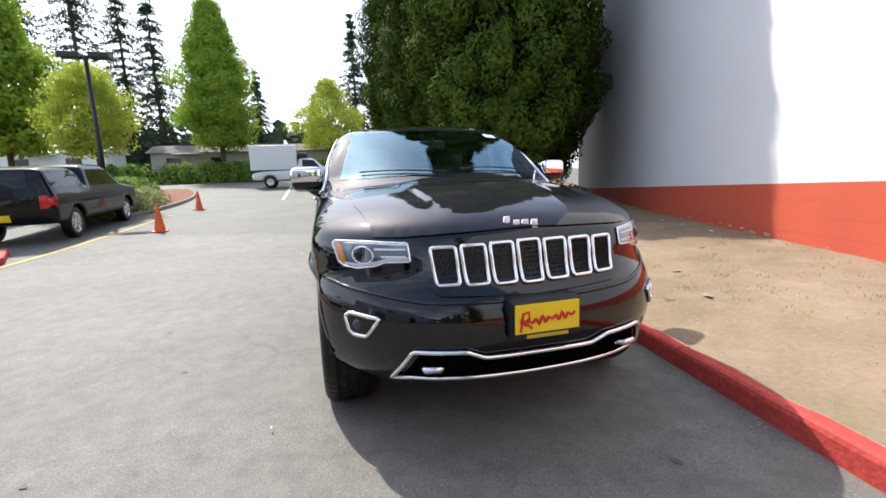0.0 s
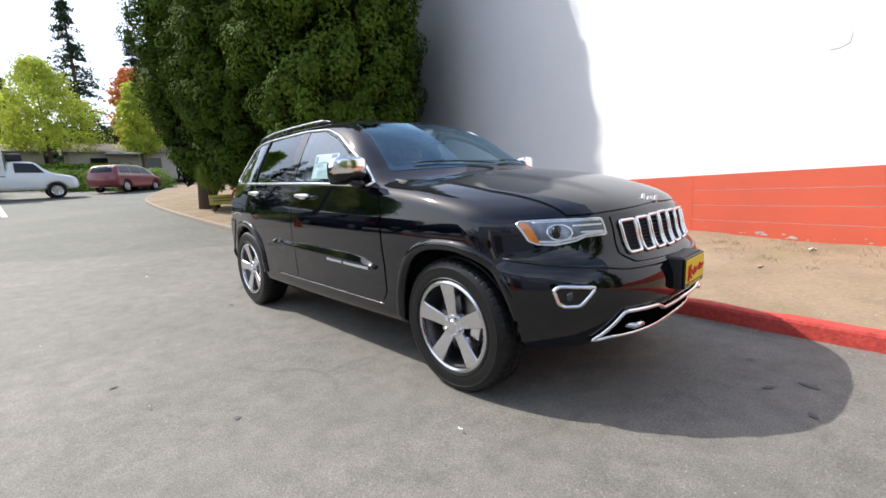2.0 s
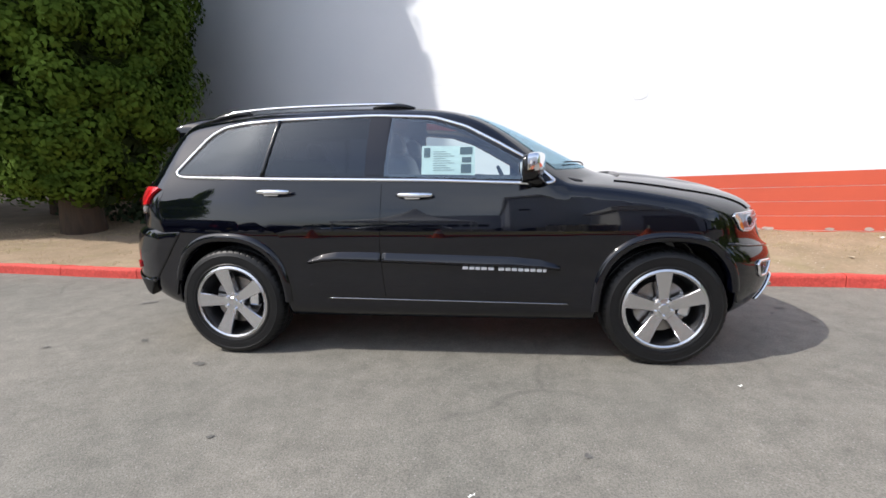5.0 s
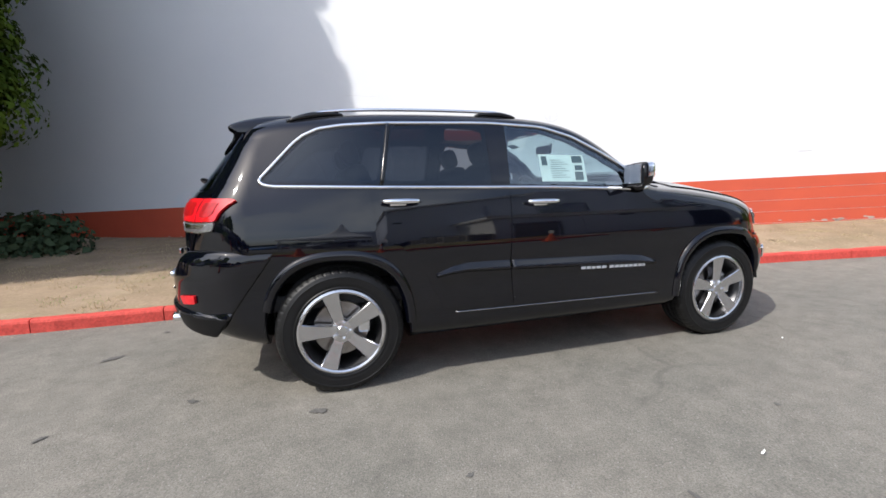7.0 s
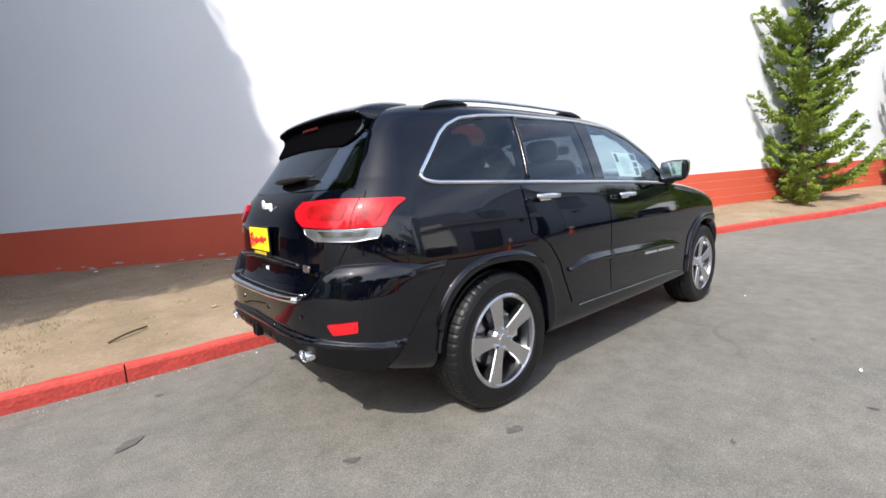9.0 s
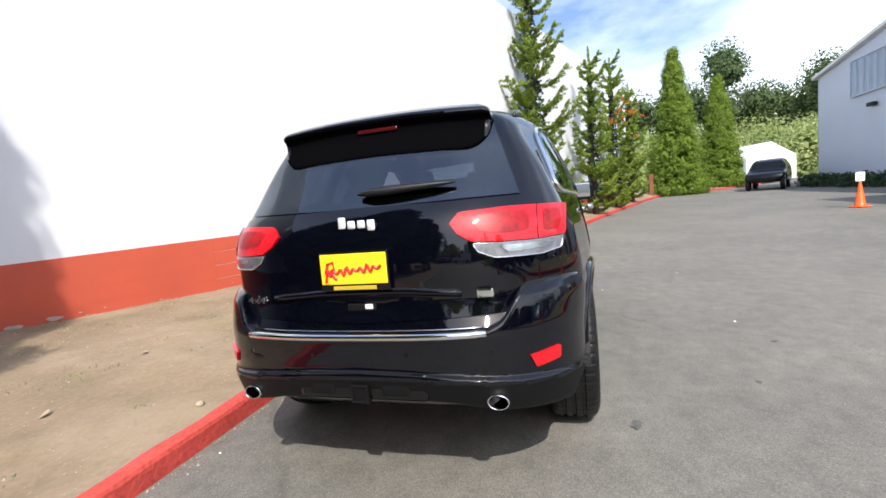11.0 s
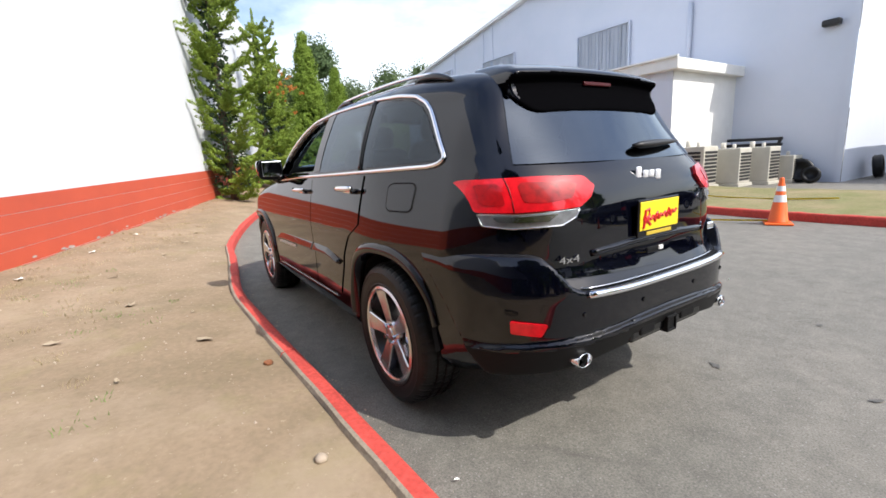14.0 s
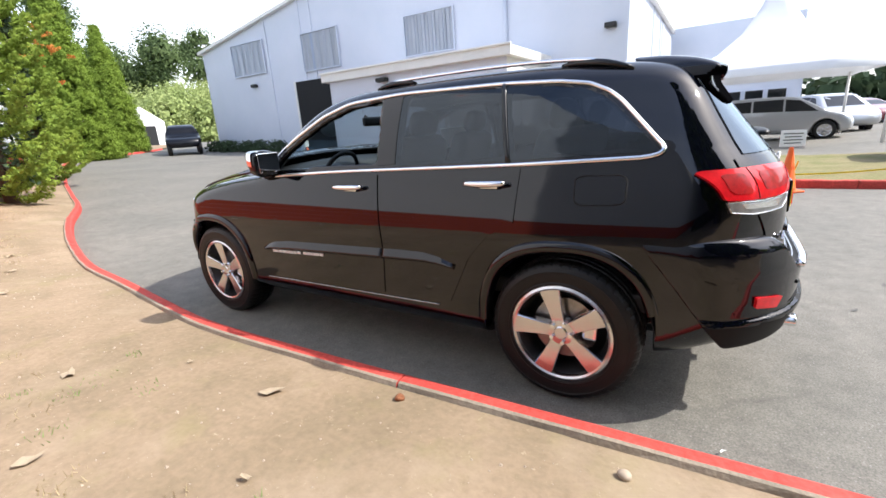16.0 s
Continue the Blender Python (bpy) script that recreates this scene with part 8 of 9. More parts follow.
VAN_PANES = [("rear_side_window", [(-2.1, 1.18), (-1.05, 1.16), (-1.05, 1.6), (-1.9, 1.58)], "side"), ("side_window", [(-0.98, 1.16), (0.05, 1.14), (0.05, 1.61), (-0.98, 1.61)], "side"), ("front_side_window", [(0.12, 1.14), (1.2, 1.10), (0.6, 1.54), (0.12, 1.6)], "side"), ("windshield", [(-0.68, 1.16), (0.68, 1.16), (0.55, 1.6), (-0.55, 1.6)], "front"), ("rear_window", [(-0.65, 1.22), (0.65, 1.22), (0.55, 1.6), (-0.55, 1.6)], "rear")]
W_VAN = [(0.0, 0.8), (0.3, 0.92), (0.8, 0.96), (1.1, 0.94), (1.7, 0.72), (2.2, 0.5)]
vehicle("minivan", "silver minivan parked under the tent canopy", pose(-4.12, -20.1, 0.0, 0, 0, 180), [(a * 0.94, b * 0.98) for a, b in MINIVAN], W_VAN, (-1.4, 1.4), M_SILVER, [(n_, [(a * 0.94, b * 0.98) for a, b in o], w_) for n_, o, w_ in VAN_PANES], lamps=[("head_light", [(-0.9, 0.72), (-0.6, 0.72), (-0.55, 0.86), (-0.9, 0.9)], "front", M_SILVERLAMP), ("head_light", [(0.9, 0.72), (0.6, 0.72), (0.55, 0.86), (0.9, 0.9)], "front", M_SILVERLAMP)], step=0.06)
vehicle("minivan", "pale blue-grey minivan parked behind the silver one", pose(-6.4, -24.8, 0.0, 0, 0, 105), MINIVAN, W_VAN, (-1.5, 1.5), M_SILVER, VAN_PANES, step=0.08)
vehicle("sedan", "bright red car far across the yard", pose(-8.5, -30.0, 0.0, 0, 0, 120), SEDAN, W_CAR, (-1.35, 1.35), M_REDCAR, SEDAN_PANES, step=0.09)
vehicle("sedan", "bright blue car far across the yard", pose(-10.9, -30.0, 0.0, 0, 0, 110), SEDAN, W_CAR, (-1.35, 1.35), M_BLUECAR, SEDAN_PANES, step=0.09)
OFFROAD = [(-1.9, 0.5), (-1.95, 1.05), (-1.9, 1.8), (0.25, 1.82), (0.5, 1.12), (1.75, 1.05), (1.85, 0.55), (1.6, 0.45), (-1.7, 0.45)]
vehicle("off_road_car", "dark boxy off-road car parked at the end of the workshop", pose(26.6, -12.6, 0.80, 0, 2, 152), OFFROAD, W_VAN, (-1.2, 1.2), M_NAVY, [("side_window", [(-1.7, 1.15), (0.15, 1.15), (0.1, 1.68), (-1.7, 1.68)], "side")], wheel_r=0.42, step=0.07)

vehicle("estate_car", "dark red estate car at the kerb end of the car park", pose(-32.6, 2.9, float(ground_z(-32.6, 2.9)), 0, 0, 139), MINIVAN, W_VAN, (-1.5, 1.5), M_REDCAR, VAN_PANES, step=0.08)

# white box truck in the street
bt = vehicle("box_truck", "white utility truck with a square box over its bed", pose(-29.0, -2.9, float(ground_z(-29.0, -2.9)), 0, 0, 92), [(-2.95, 0.62), (-2.95, 1.15), (0.05, 1.15), (0.16, 1.88), (0.36, 1.97), (1.1, 1.95), (1.30, 1.85), (1.78, 1.32), (2.75, 1.20), (2.95, 0.98), (2.98, 0.55), (2.7, 0.48), (-2.8, 0.5)], [(0.0, 0.85), (0.6, 0.98), (1.1, 0.98), (1.3, 0.93), (2.2, 0.74)], (-1.75, 1.95), M_WHITECAR,
             [("cab_window", [(0.42, 1.36), (1.55, 1.34), (1.18, 1.82), (0.42, 1.86)], "side"), ("windshield", [(-0.7, 1.38), (0.7, 1.38), (0.6, 1.82), (-0.6, 1.82)], "front")], wheel_r=0.40, step=0.07, category="truck")
bm = bmesh.new()
add_box(bm, (-1.42, 0, 2.00), (3.0, 1.92, 1.68), 0.05)
part("box_body", bm, M_WHITECAR, bt, "tall white box body")
part_box("box_skirt", (-1.42, 0, 1.17), (2.98, 1.94, 0.05), 0.01, M_PLASTIC, bt)
part_box("roof_rack", (0.50, 0, 2.16), (0.62, 1.3, 0.34), 0.06, M_PLASTIC, bt, "dark rack on the cab roof")

# ---- tent, low office behind it ----
tent = thing("peaked_tent", "white peaked canopy tent over a parking bay", "tent")
M_TENT = material("white_tent_fabric", (0.82, 0.83, 0.85), rough=0.7, var=0.05, scale=1.2, transl=0.1)
bm = bmesh.new()
TX, TY, TW = -3.5, -19.0, 3.05
rows = []
for k, (s, z) in enumerate([(1.0, 2.35), (1.0, 2.62), (0.8, 2.85), (0.55, 3.3), (0.32, 4.0), (0.16, 4.85), (0.05, 5.7), (0.0, 6.0)]):
    rows.append([bm.verts.new((TX + TW * s * cx * (1 - 0.0), TY + TW * s * cy, z + (0.05 if (abs(cx) < 0.6 or abs(cy) < 0.6) and k < 2 else 0))) for cx, cy in ((-1, -1), (-0.5, -1), (0, -1), (0.5, -1), (1, -1), (1, -0.5), (1, 0), (1, 0.5), (1, 1), (0.5, 1), (0, 1), (-0.5, 1), (-1, 1), (-1, 0.5), (-1, 0), (-1, -0.5))])
for A, B in zip(rows, rows[1:]):
    for j in range(16):
        bm.faces.new((A[j], A[(j + 1) % 16], B[(j + 1) % 16], B[j]))
bmesh.ops.remove_doubles(bm, verts=bm.verts, dist=0.001)
part("canopy", bm, M_TENT, tent, "white tent fabric rising to a point", smooth=True)
for cx in (-1, 1):
    for cy in (-1, 1):
        bm = bmesh.new()
        add_tube(bm, [(TX + cx * TW * 0.97, TY + cy * TW * 0.97, 0), (TX + cx * TW * 0.97, TY + cy * TW * 0.97, 2.5)], 0.05, 8)
        part("pole", bm, M_WHITETRIM, tent, smooth=True)
office = thing("low_office", "low grey office wing with dark windows behind the tent", "building")
box("office_wall", (-1.75, -30.85, 1.4), (8.5, 0.3, 2.9), M_METALWALL, office)
box("office_upper", (-1.75, -33.15, 4.8), (8.5, 0.3, 3.84), M_METALWALL, office)
box("office_roof", (-1.75, -32.0, 2.92), (8.7, 2.9, 0.14), M_WHITETRIM, office)
for i in range(5):
    x_ = -0.37 - i * 1.12
    w_ = box("window", (x_, -30.67, 1.73), (1.02, 0.08, 1.26), M_METALWALL, office, 0.01)
    box("pane", (x_, -30.62, 1.73), (0.88, 0.02, 1.10), M_CARPANE, w_)

# ---- car park end: pole lamp, houses, signs, markings ----
lampz = float(ground_z(-14.2, -8.5))
pole = thing("street_lamp", "dark steel car park lamp post with two box heads", "street lamp", at=pose(-14.2, -8.5, lampz))
bm = bmesh.new()
add_tube(bm, [(0, 0, 0), (0, 0, 5.5)], [0.09, 0.06], 10)
part("post", bm, M_PLASTIC, pole, smooth=True)
for sg in (-1, 1):
    bm = bmesh.new()
    add_box(bm, (0, sg * 0.45, 5.5), (0.4, 0.62, 0.20), 0.03)
    add_tube(bm, [(0, 0, 5.42), (0, sg * 0.2, 5.45)], 0.04, 6)
    part("lamp_head", bm, M_PLASTIC, pole)

M_ROOFBROWN = material("brown_shingle_roof", (0.17, 0.14, 0.125), rough=0.9, var=0.25, scale=1.5)
M_SIDINGB = material("beige_house_siding", (0.42, 0.38, 0.32), rough=0.8, var=0.15, scale=0.8)


def low_house(x, y, L, z, label, wall_mat, roof_mat, turn=0):
    t = thing("mobile_home", label, "house", "mobile homes along the street", pose(x, y, z, 0, 0, turn))
    bm = bmesh.new()
    add_box(bm, (0, 0, 1.2), (4.2, L, 2.5), 0.02)
    part("wall", bm, wall_mat, t)
    bm = bmesh.new()
    vs = [bm.verts.new(p) for p in ((2.5, -L / 2 - 0.3, 2.4), (2.5, L / 2 + 0.3, 2.4), (0, L / 2 + 0.3, 3.3), (0, -L / 2 - 0.3, 3.3), (-2.5, -L / 2 - 0.3, 2.4), (-2.5, L / 2 + 0.3, 2.4))]
    bm.faces.new(vs[0:4]), bm.faces.new((vs[3], vs[2], vs[5], vs[4])), bm.faces.new((vs[0], vs[3], vs[4])), bm.faces.new((vs[1], vs[5], vs[2])), bm.faces.new((vs[0], vs[4], vs[5], vs[1]))
    bmesh.ops.recalc_face_normals(bm, faces=bm.faces)
    part("roof", bm, roof_mat, t)
    for i in range(int(L // 4)):
        bm = bmesh.new()
        yy = -L / 2 + 2 + i * 4
        add_box(bm, (2.13, yy, 1.45), (0.08, 1.2, 0.9), 0.01)
        part("window", bm, M_CARPANE, t)
        if i % 2 == 0:
            bm = bmesh.new()
            add_box(bm, (3.0, yy + 1.6, 2.2), (1.9, 2.4, 0.08), 0.02)
            part("awning", bm, M_WHITE, t, "white awning")


low_house(-47.5, -9.0, 17, 2.55, "long low brown-roofed mobile home behind the hedge", M_SIDINGB, M_ROOFBROWN)
low_house(-47.0, 6.0, 10, 2.5, "brown-roofed mobile home at the street", M_SIDINGB, M_ROOFBROWN)
low_house(-45.0, -24.5, 8.5, 2.6, "white mobile home partly hidden by shrubs", M_WHITE, M_WHITETRIM)
low_house(-49.0, -37.0, 14, 2.6, "pale mobile home with brown roof", M_SIDINGB, M_ROOFBROWN)
garage = thing("white_garage", "small white gabled garage with a dark open door", "garage", at=pose(57, -22.5, float(ground_z(57, -22)) - 0.3, 0, 0, 20))
bm = bmesh.new()
for p in ([(-3, -3, 0), (-3, 3, 0), (-3, 3, 3), (-3, 0, 4.6), (-3, -3, 3)],):
    a_ = [bm.verts.new(q) for q in p]
    b_ = [bm.verts.new((q[0] + 7, q[1], q[2])) for q in p]
    bm.faces.new(a_), bm.faces.new(b_[::-1])
    for i in range(5):
        bm.faces.new((a_[i], a_[(i + 1) % 5], b_[(i + 1) % 5], b_[i]))
bmesh.ops.recalc_face_normals(bm, faces=bm.faces)
part("wall", bm, M_WHITE, garage)
box("door", (-3.03, -0.2, 1.25), (0.06, 2.6, 2.5), M_DARK, garage)

# stall lines, edge line
def paint_strip(name, pts, w, mat, label):
    v, f = [], []
    P = [Vector((a, b, 0)) for a, b in pts]
    for i, p in enumerate(P):
        d = (P[min(i + 1, len(P) - 1)] - P[max(i - 1, 0)]).normalized()
        n = Vector((-d.y, d.x, 0)) * w / 2
        for q in (p + n, p - n):
            v.append((q.x, q.y, float(ground_z(q.x, q.y)) + 0.008))
    for i in range(len(P) - 1):
        f.append((2 * i, 2 * i + 1, 2 * i + 3, 2 * i + 2))
    return tagged(from_arrays(name, v, f, mat), label, "road marking", kind="structure")


line = lambda a, b, n=12: [(a[0] + (b[0] - a[0]) * i / n, a[1] + (b[1] - a[1]) * i / n) for i in range(n + 1)]
paint_strip("stall_line", line((-18.0, -2.95), (-31.5, -3.5)), 0.16, M_WLINE, "worn white parking bay line")
paint_strip("stall_line", line((-34.2, -12), (-34.2, 1.5)), 0.14, M_WLINE, "worn white line along the street edge")
paint_strip("edge_line", line((-5.0, -6.5), (-13.5, -6.35)), 0.12, M_YLINE, "worn yellow line beside the pickup truck")
# bed kerb
bed = thing("bed_kerb", "grey concrete kerb round a planting bed", "kerb")
tagged(bed, kind="structure")
BED = [(-30, -10.2), (-24, -8.2), (-18, -7.3), (-15, -7.35), (-12.9, -7.6)]
for x0 in np.arange(-30, -12.9, 1.9):
    kerb_stone(x0, min(x0 + 1.89, -12.9), M_CONCRETE, h=0.15, y_of=lambda q: interp(q, BED), parent=bed, side=-1)
bedsoil = sheet("bed_soil", np.linspace(-30, -13, 20), lambda q: np.linspace(-16, float(interp(q, BED)) - 0.13, 8), lambda a, b: float(ground_z(a, b)) + 0.12, M_BARKDUST)
tagged(bedsoil, "brown soil of the planting bed", "soil", kind="structure")
# kerbed corner for the pickup bay
bay = thing("bay_kerb", "short red painted kerb behind the pickup truck", "kerb")
tagged(bay, kind="structure")
kerb_stone(-6.9, -5.62, M_KERBRED, h=0.13, y_of=lambda q: np.interp(q, [-7, -5.6], [-7.4, -6.66]), parent=bay, side=-1)

M_BOARD = material("faded_yellow_board", (0.50, 0.42, 0.08), rough=0.8, var=0.25, scale=5)
# yellow notice board on the bank under the cedars
nb = thing("yellow_notice_board", "small yellow board lying tilted on the dry bank", "sign", at=pose(-12.5, 2.38, float(ground_z(-12.5, 2)) + 0.14, 0, 0, 70))
bm = bmesh.new()
add_box(bm, (0, 0, 0.40), (0.85, 0.04, 0.36), 0.01, rot=Euler((radians(-28), 0, 0.1)).to_matrix())
board = part("board", bm, M_BOARD, nb)
for k_ in (0.05, -0.05):
    bm = bmesh.new()
    q_ = Euler((radians(-28), 0, 0.1)).to_matrix()
    for sg_ in (-1, 1):
        add_box(bm, Vector((0, 0, 0.40)) + q_ @ Vector((0, sg_ * 0.021, k_)), (0.62, 0.006, 0.035), rot=q_)
    part("dark_line", bm, M_INK, board)
for s_ in (-0.3, 0.3):
    bm = bmesh.new()
    add_tube(bm, [(s_, 0.05, 0), (s_, 0, 0.3)], 0.02, 6)
    part("stake", bm, M_BARK, nb)

M_PLASTER = material("pale_grey_plaster", (0.66, 0.67, 0.69), rough=0.85, var=0.1, scale=12, bump=0.2, bump_scale=30)
# fixtures on the long wall
def on_wall(x, z, off=0.0):
    p = Vector((x, wall_y(x), z)) + wall_n * off
    return Matrix.Translation(p) @ Matrix(((wall_u.x, wall_n.x, 0, 0), (wall_u.y, wall_n.y, 0, 0), (0, 0, 1, 0), (0, 0, 0, 1)))


bm = bmesh.new()
add_lathe(bm, [(0.0, 0.003), (0.12, 0.003), (0.13, 0.0)], 9, "y")
for v in bm.verts:
    v.co *= 1 + 0.25 * noise.noise(v.co * 9)
wp = obj("plastered_patch", bm, M_PLASTER)
wp.matrix_world = on_wall(2.62, 2.43, 0.002)
tagged(wp, "rough plastered round patch on the white wall", "patch")
bm = bmesh.new()
add_box(bm, (0, 0.0, 0), (0.24, 0.012, 0.36), 0.003)
jb = obj("cover_plate", bm, M_PLASTER)
jb.matrix_world = on_wall(6.65, 1.85, 0.0)
tagged(jb, "pale grey cover plate on the white wall", "cover plate")
post = thing("wooden_post", "short reddish wooden post by the kerb", "post", at=pose(26.8, -6.2, 0.95))
bm = bmesh.new()
add_box(bm, (0, 0, 0.7), (0.25, 0.25, 1.4), 0.02)
part("post_body", bm, M_BARKDUST, post)

# hairline cracks and flaked paint on the wall
def wall_ribbon(name, x0, z0, length, slope, width, mat, label, seed):
    rr = random.Random(seed)
    bm_ = bmesh.new()
    prev = None
    for i in range(15):
        q = i / 14
        dz = slope * length * q + 0.012 * math.sin(7 * q + seed) + 0.008 * (rr.random() - 0.5)
        w_ = width * (0.4 + rr.random())
        a_ = [bm_.verts.new((length * q, 0.0, dz + w_ / 2)), bm_.verts.new((length * q, 0.0, dz - w_ / 2))]
        if prev:
            bm_.faces.new((prev[0], prev[1], a_[1], a_[0]))
        prev = a_
    o_ = obj(name, bm_, mat)
    o_.matrix_world = on_wall(x0, z0, 0.005)
    return tagged(o_, label, "crack", "wall marks", "structure")


M_FLAKE = material("bare_block_spots", (0.50, 0.42, 0.38), rough=0.9, var=0.3, scale=15)
M_CRACK = material("grey_hairline_crack", (0.58, 0.58, 0.58), rough=0.9, var=0.2, scale=20)
for i, (x0, z0, ln, sl, wd) in enumerate([(1.11, 2.07, 0.85, 0.02, 0.004), (0.58, 2.22, 0.42, 0.08, 0.003), (2.2, 3.1, 0.35, 0.25, 0.004), (2.75, 2.78, 0.30, -0.2, 0.004), (1.38, 2.1, 0.9, 0.05, 0.003), (2.4, 3.12, 0.2, 0.3, 0.004), (-0.9, 2.9, 0.7, -0.04, 0.003), (3.6, 2.2, 0.8, 0.02, 0.003)]):
    wall_ribbon("wall_crack", x0, z0, ln, sl, wd, M_CRACK, "hairline crack in the white wall paint", i)
bm = bmesh.new()
rf = random.Random(8)
for i in range(60):
    xf = 1.4 + 7.0 * rf.random() if i < 38 else -4.5 + 5.0 * rf.random()
    p_ = Vector((xf, wall_y(xf), 0)) + wall_n * 0.008
    zf = dirt_z(p_.x, p_.y) + 0.015 + 0.05 * rf.random() ** 2
    rf_ = 0.006 + 0.032 * rf.random() ** 2
    vs_ = []
    for k_ in range(9):
        an = 2 * math.pi * k_ / 9
        q_ = rf_ * (0.5 + 0.8 * rf.random())
        vs_.append(bm.verts.new(p_ + wall_u * (q_ * 1.9 * math.cos(an)) + Vector((0, 0, zf + 0.7 * q_ * math.sin(an)))))
    bm.faces.new(vs_)
tagged(obj("flaked_paint", bm, M_FLAKE), "pale spots where red paint has flaked off the wall foot", "paint flakes", kind="stuff")

# ---- litter, stones, stains, weeds ----
rng1 = np.random.default_rng(11)


def pebble(x, y, z, r, seed, mat, label, name="stone"):
    bm = bmesh.new()
    bmesh.ops.create_icosphere(bm, subdivisions=2, radius=r)
    for v in bm.verts:
        v.co *= 1 + 0.28 * noise.noise(v.co / r * 0.9 + Vector((seed, 0, 0)))
        v.co.z *= 0.7
    o = obj(name, bm, mat, smooth=True)
    o.location = (x, y, z + r * 0.4)
    return tagged(o, label, "stone")


M_STONE = material("pale_stone", (0.42, 0.34, 0.26), rough=0.85, var=0.3, scale=12)
M_LEAF = material("dry_leaf", (0.40, 0.32, 0.22), rough=0.85, var=0.3, scale=20)
pebble(-1.87, 1.46, dirt_z(-1.87, 1.46), 0.028, 1, M_STONE, "small pale stone on the dirt by the kerb")
pebble(-0.78, 1.44, dirt_z(-0.78, 1.44), 0.028, 2, M_BARKDUST, "reddish clod at the kerb edge")


def litter(x, y, s, seed, mat, label, name, on="dirt"):
    bm = bmesh.new()
    r = random.Random(seed)
    k = 7
    vs = []
    c = bm.verts.new((0, 0, 0.012))
    for i in range(k):
        a = 2 * math.pi * i / k
        q = s * (0.6 + 0.6 * r.random())
        vs.append(bm.verts.new((q * math.cos(a), 0.5 * q * math.sin(a), 0.006 + 0.02 * r.random())))
    for i in range(k):
        bm.faces.new((c, vs[i], vs[(i + 1) % k]))
    o = obj(name, bm, mat)
    z = dirt_z(x, y) if on == "dirt" else float(ground_z(x, y))
    o.matrix_world = pose(x, y, z + 0.004, 0, 0, r.random() * 360)
    return tagged(o, label, "litter", "scattered litter")


for i, (x_, y_, s_) in enumerate([(-0.14, 1.73, 0.07), (1.1, 2.2, 0.07), (0.3, 2.6, 0.06), (-1.2, 2.7, 0.05), (2.3, 2.4, 0.06), (3.4, 1.9, 0.05), (-0.6, 2.2, 0.03), (0.6, 1.75, 0.03), (-2.2, 2.3, 0.05), (4.4, 1.6, 0.06), (5.2, 1.4, 0.05)]):
    litter(x_, y_, s_, i, M_LEAF, "curled dry leaf on the dirt bank", "dry_leaf")
for i, (x_, y_, s_) in enumerate([(2.6, 3.2, 0.06), (3.9, 2.7, 0.07), (5.2, 2.25, 0.05), (-1.4, 4.8, 0.07), (-2.3, 5.1, 0.08), (-3.0, 5.3, 0.06)]):
    litter(x_, y_, s_, 30 + i, M_PAPER, "crumpled white paper scrap at the wall foot", "paper_scrap")
for i, (x_, y_) in enumerate([(1.786, -1.218), (-2.2, 1.02), (0.3, -2.2), (-4.2, -1.4), (-1.6, -2.6), (2.8, -2.3)]):
    litter(x_, y_, 0.015, 60 + i, M_PAPER, "tiny pale scrap on the asphalt", "paper_scrap", "road")
bm = bmesh.new()
add_tube(bm, chain([(-3.08, 1.80, dirt_z(-3.08, 1.8) + 0.012), (-2.95, 1.875, dirt_z(-2.95, 1.87) + 0.03), (-2.8, 1.98, dirt_z(-2.8, 1.98) + 0.02)], 4), 0.009, 6)
tagged(obj("fallen_twig", bm, M_BARK), "dark fallen twig on the dirt bank", "twig")


def stain(x, y, r, seed):
    rr = random.Random(seed)
    bm = bmesh.new()
    k = 36
    c = bm.verts.new((0, 0, 0))
    rad_ = [r * (0.85 + 0.75 * noise.noise(Vector((math.cos(2 * math.pi * i / k) * 1.1 + seed * 3.7, math.sin(2 * math.pi * i / k) * 1.1, 0.3))) + 0.28 * noise.noise(Vector((math.cos(2 * math.pi * i / k) * 4 + seed, math.sin(2 * math.pi * i / k) * 4, 2)))) for i in range(k)]
    vs = [bm.verts.new((rad_[i] * math.cos(2 * math.pi * i / k) * 1.5, rad_[i] * 0.8 * math.sin(2 * math.pi * i / k), 0)) for i in range(k)]
    for i in range(k):
        bm.faces.new((c, vs[i], vs[(i + 1) % k]))
    o = obj("oil_stain", bm, M_OIL)
    o.matrix_world = pose(x, y, float(ground_z(x, y)) + 0.006, 0, 0, rr.random() * 180)
    tagged(o, "dark oil stain on the asphalt", "stain", "oil stains", "structure")


for i, (x_, y_, r_) in enumerate([(-1.63, -1.11, 0.06), (-3.1, 0.19, 0.09), (2.9, 0.3, 0.06), (2.75, 0.15, 0.04), (2.6, 0.5, 0.035), (2.95, -0.05, 0.04), (-2.35, -0.75, 0.05), (-3.0, -0.95, 0.035), (-2.9, 0.75, 0.035),
                                  (-2.5, -1.9, 0.03), (-0.2, -2.3, 0.03), (0.8, -1.9, 0.03), (-3.3, -1.6, 0.035), (1.9, -2.2, 0.03), (-1.0, -1.9, 0.025), (4.6, -1.2, 0.05), (6.0, -2.5, 0.07), (7.5, -1.8, 0.06), (3.2, -3.0, 0.04), (-5.0, -2.0, 0.05), (0.4, -3.6, 0.04), (5.5, -5.5, 0.09)]):
    stain(x_, y_, r_ * 0.62, i)

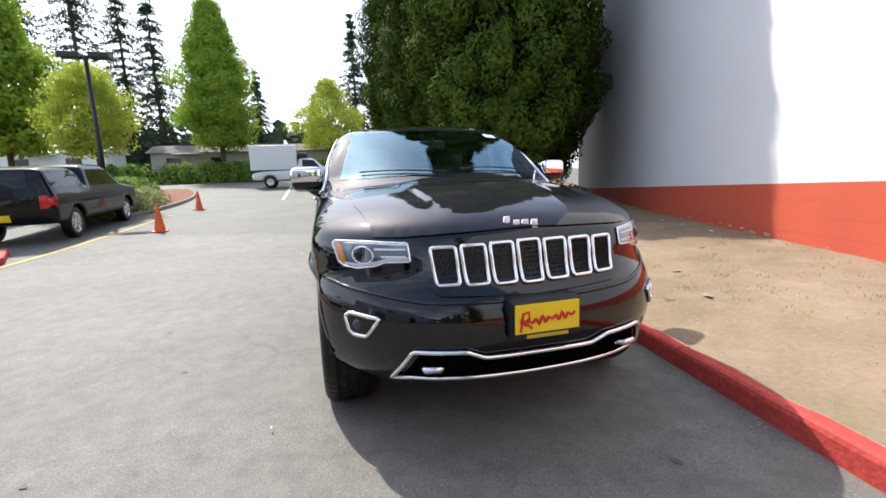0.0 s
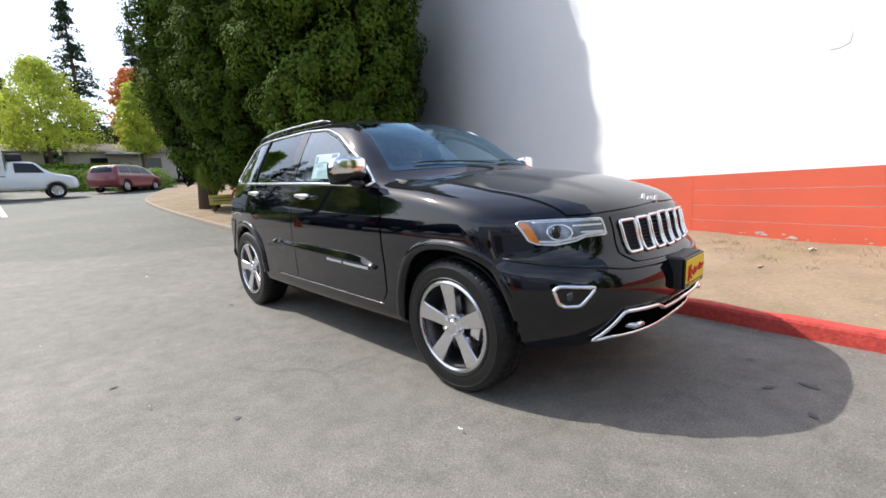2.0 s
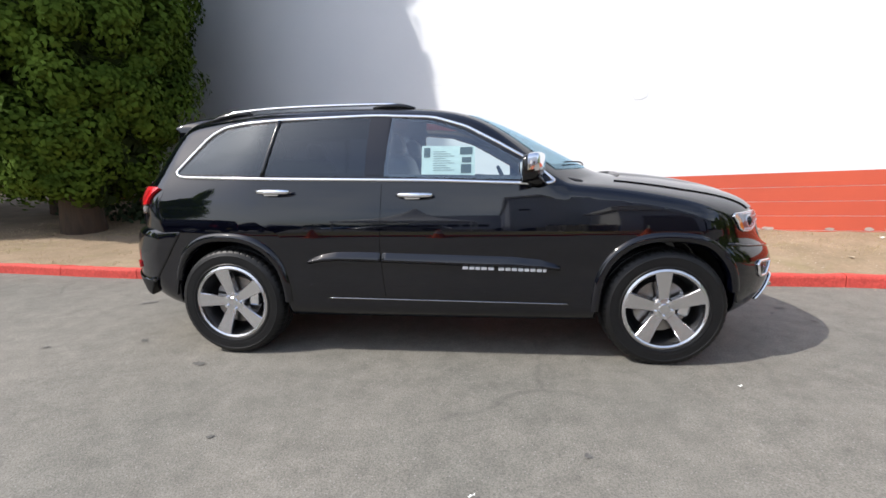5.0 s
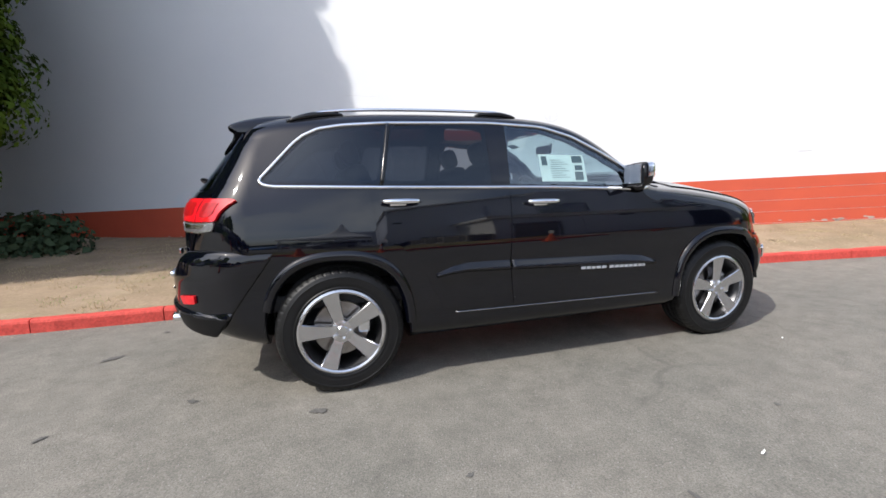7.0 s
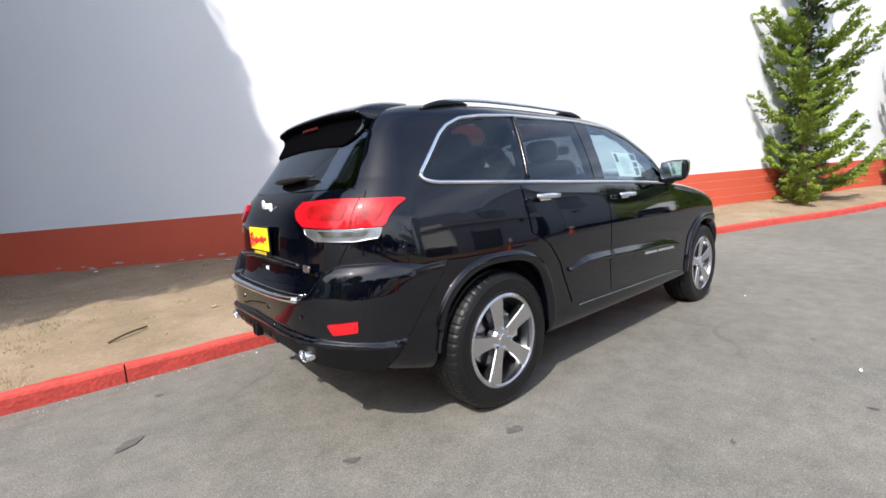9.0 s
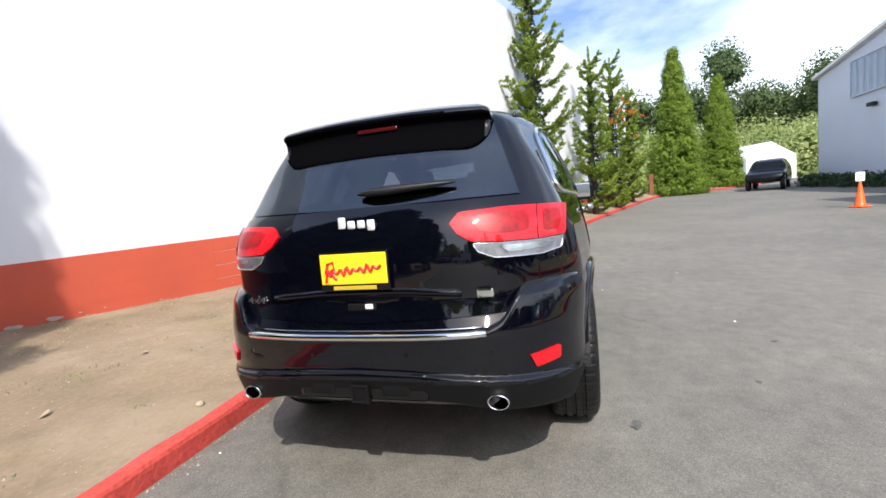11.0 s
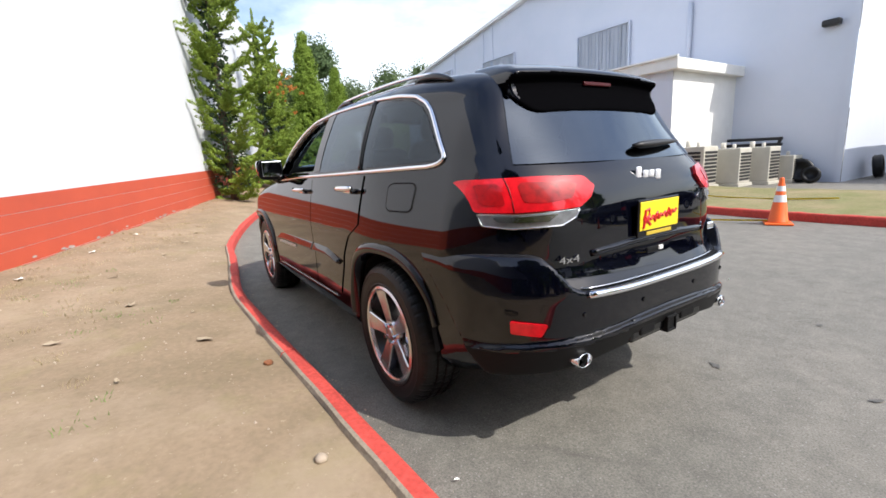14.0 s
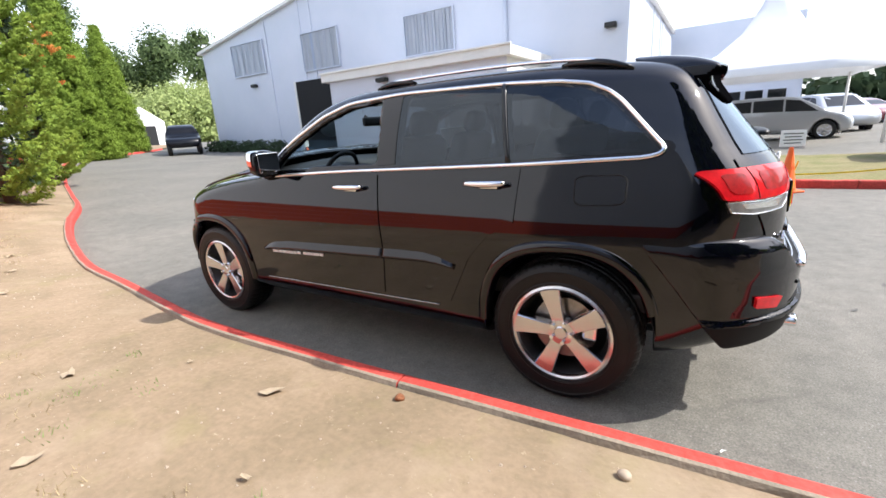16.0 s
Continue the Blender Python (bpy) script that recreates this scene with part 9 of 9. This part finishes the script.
# weeds and dry grass tufts on the bank
def tufts(name, label, spots, mat, seed, h=0.05, per=26):
    rng = np.random.default_rng(seed)
    v, f = [], []
    for x_, y_, r_ in spots:
        for _ in range(per):
            a = rng.random() * 6.28
            q = r_ * rng.random() ** 0.5
            bx, by = x_ + q * math.cos(a), y_ + q * math.sin(a)
            z_ = dirt_z(bx, by) - 0.004
            d = rng.normal(0, 0.5, 2)
            hh = h * (0.5 + rng.random())
            w_ = 0.004
            i = len(v)
            s_ = rng.random() * 6.28
            v += [(bx - w_ * math.cos(s_), by - w_ * math.sin(s_), z_), (bx + w_ * math.cos(s_), by + w_ * math.sin(s_), z_), (bx + d[0] * hh, by + d[1] * hh, z_ + hh)]
            f.append((i, i + 1, i + 2))
    return tagged(from_arrays(name, v, f, mat), label, "grass", kind="stuff")


M_WEED = material("green_weeds", (0.26, 0.33, 0.12), rough=0.8, var=0.3, scale=8, transl=0.3)
M_STRAW = material("straw_grass", (0.46, 0.37, 0.22), rough=0.9, var=0.3, scale=6, transl=0.25)
gspots, sspots = [], []
for _ in range(36):
    x_ = -4.5 + 8 * rng1.random()
    gspots.append((x_, float(kerb_y(x_)) + 0.5 + 1.9 * rng1.random(), 0.05 + 0.10 * rng1.random()))
for _ in range(240):
    x_ = -9 + 19 * rng1.random()
    k_ = float(kerb_y(x_)) + 0.2
    sspots.append((x_, k_ + (wall_y(x_) - k_ - 0.1) * (1 - 0.75 * rng1.random() ** 1.6), 0.06 + 0.16 * rng1.random()))
for _ in range(260):
    x_ = -9 + 5.6 * rng1.random()
    k_ = float(kerb_y(x_)) + 0.2
    sspots.append((x_, k_ + (wall_y(x_) - k_ - 0.1) * rng1.random(), 0.08 + 0.2 * rng1.random()))
tufts("green_weeds", "sparse low green weeds on the dirt bank", gspots, M_WEED, 91, 0.022, 22)
tufts("straw_grass", "dry straw-coloured grass scattered over the dirt bank", sspots, M_STRAW, 92, 0.028, 26)
# gravel: loose chips on dirt and along the kerb
v, f = [], []
for _ in range(2600):
    x_ = -4.5 + 10 * rng1.random()
    k_ = float(kerb_y(x_))
    if rng1.random() < 0.25:
        y_ = k_ - 0.02 - 0.10 * rng1.random() ** 2
        z_ = float(ground_z(x_, y_))
    else:
        y_ = k_ + 0.17 + (wall_y(x_) - k_ - 0.3) * rng1.random()
        z_ = dirt_z(x_, y_)
    r_ = 0.003 + 0.009 * rng1.random() ** 3
    i = len(v)
    a_ = rng1.random() * 6.28
    for q in range(4):
        v.append((x_ + r_ * math.cos(a_ + q * 1.57), y_ + r_ * math.sin(a_ + q * 1.57), z_ - 0.002))
    v.append((x_ + 0.3 * r_, y_, z_ + r_ * 0.9))
    f += [(i + q, i + (q + 1) % 4, i + 4) for q in range(4)]
tagged(from_arrays("gravel_chips", v, f, M_STONE), "small loose gravel chips on dirt and along the kerb", "gravel", kind="stuff")

# weathered post among the conifers at the bend of the lane
zp = float(ground_z(28.6, -7.0))
bm = bmesh.new()
add_tube(bm, [(0.05 * math.sin(5 * q), 0.02 * math.cos(7 * q), 1.75 * q - 0.05) for q in np.linspace(0, 1, 9)], [0.13, 0.125, 0.115, 0.12, 0.11, 0.115, 0.105, 0.10, 0.05], 10)
tagged(obj("wooden_post", bm, M_POST), "weathered reddish-brown wooden post beside the conifers", "post").matrix_world = pose(28.6, -7.0, zp + 0.06, 3, -4, 20)
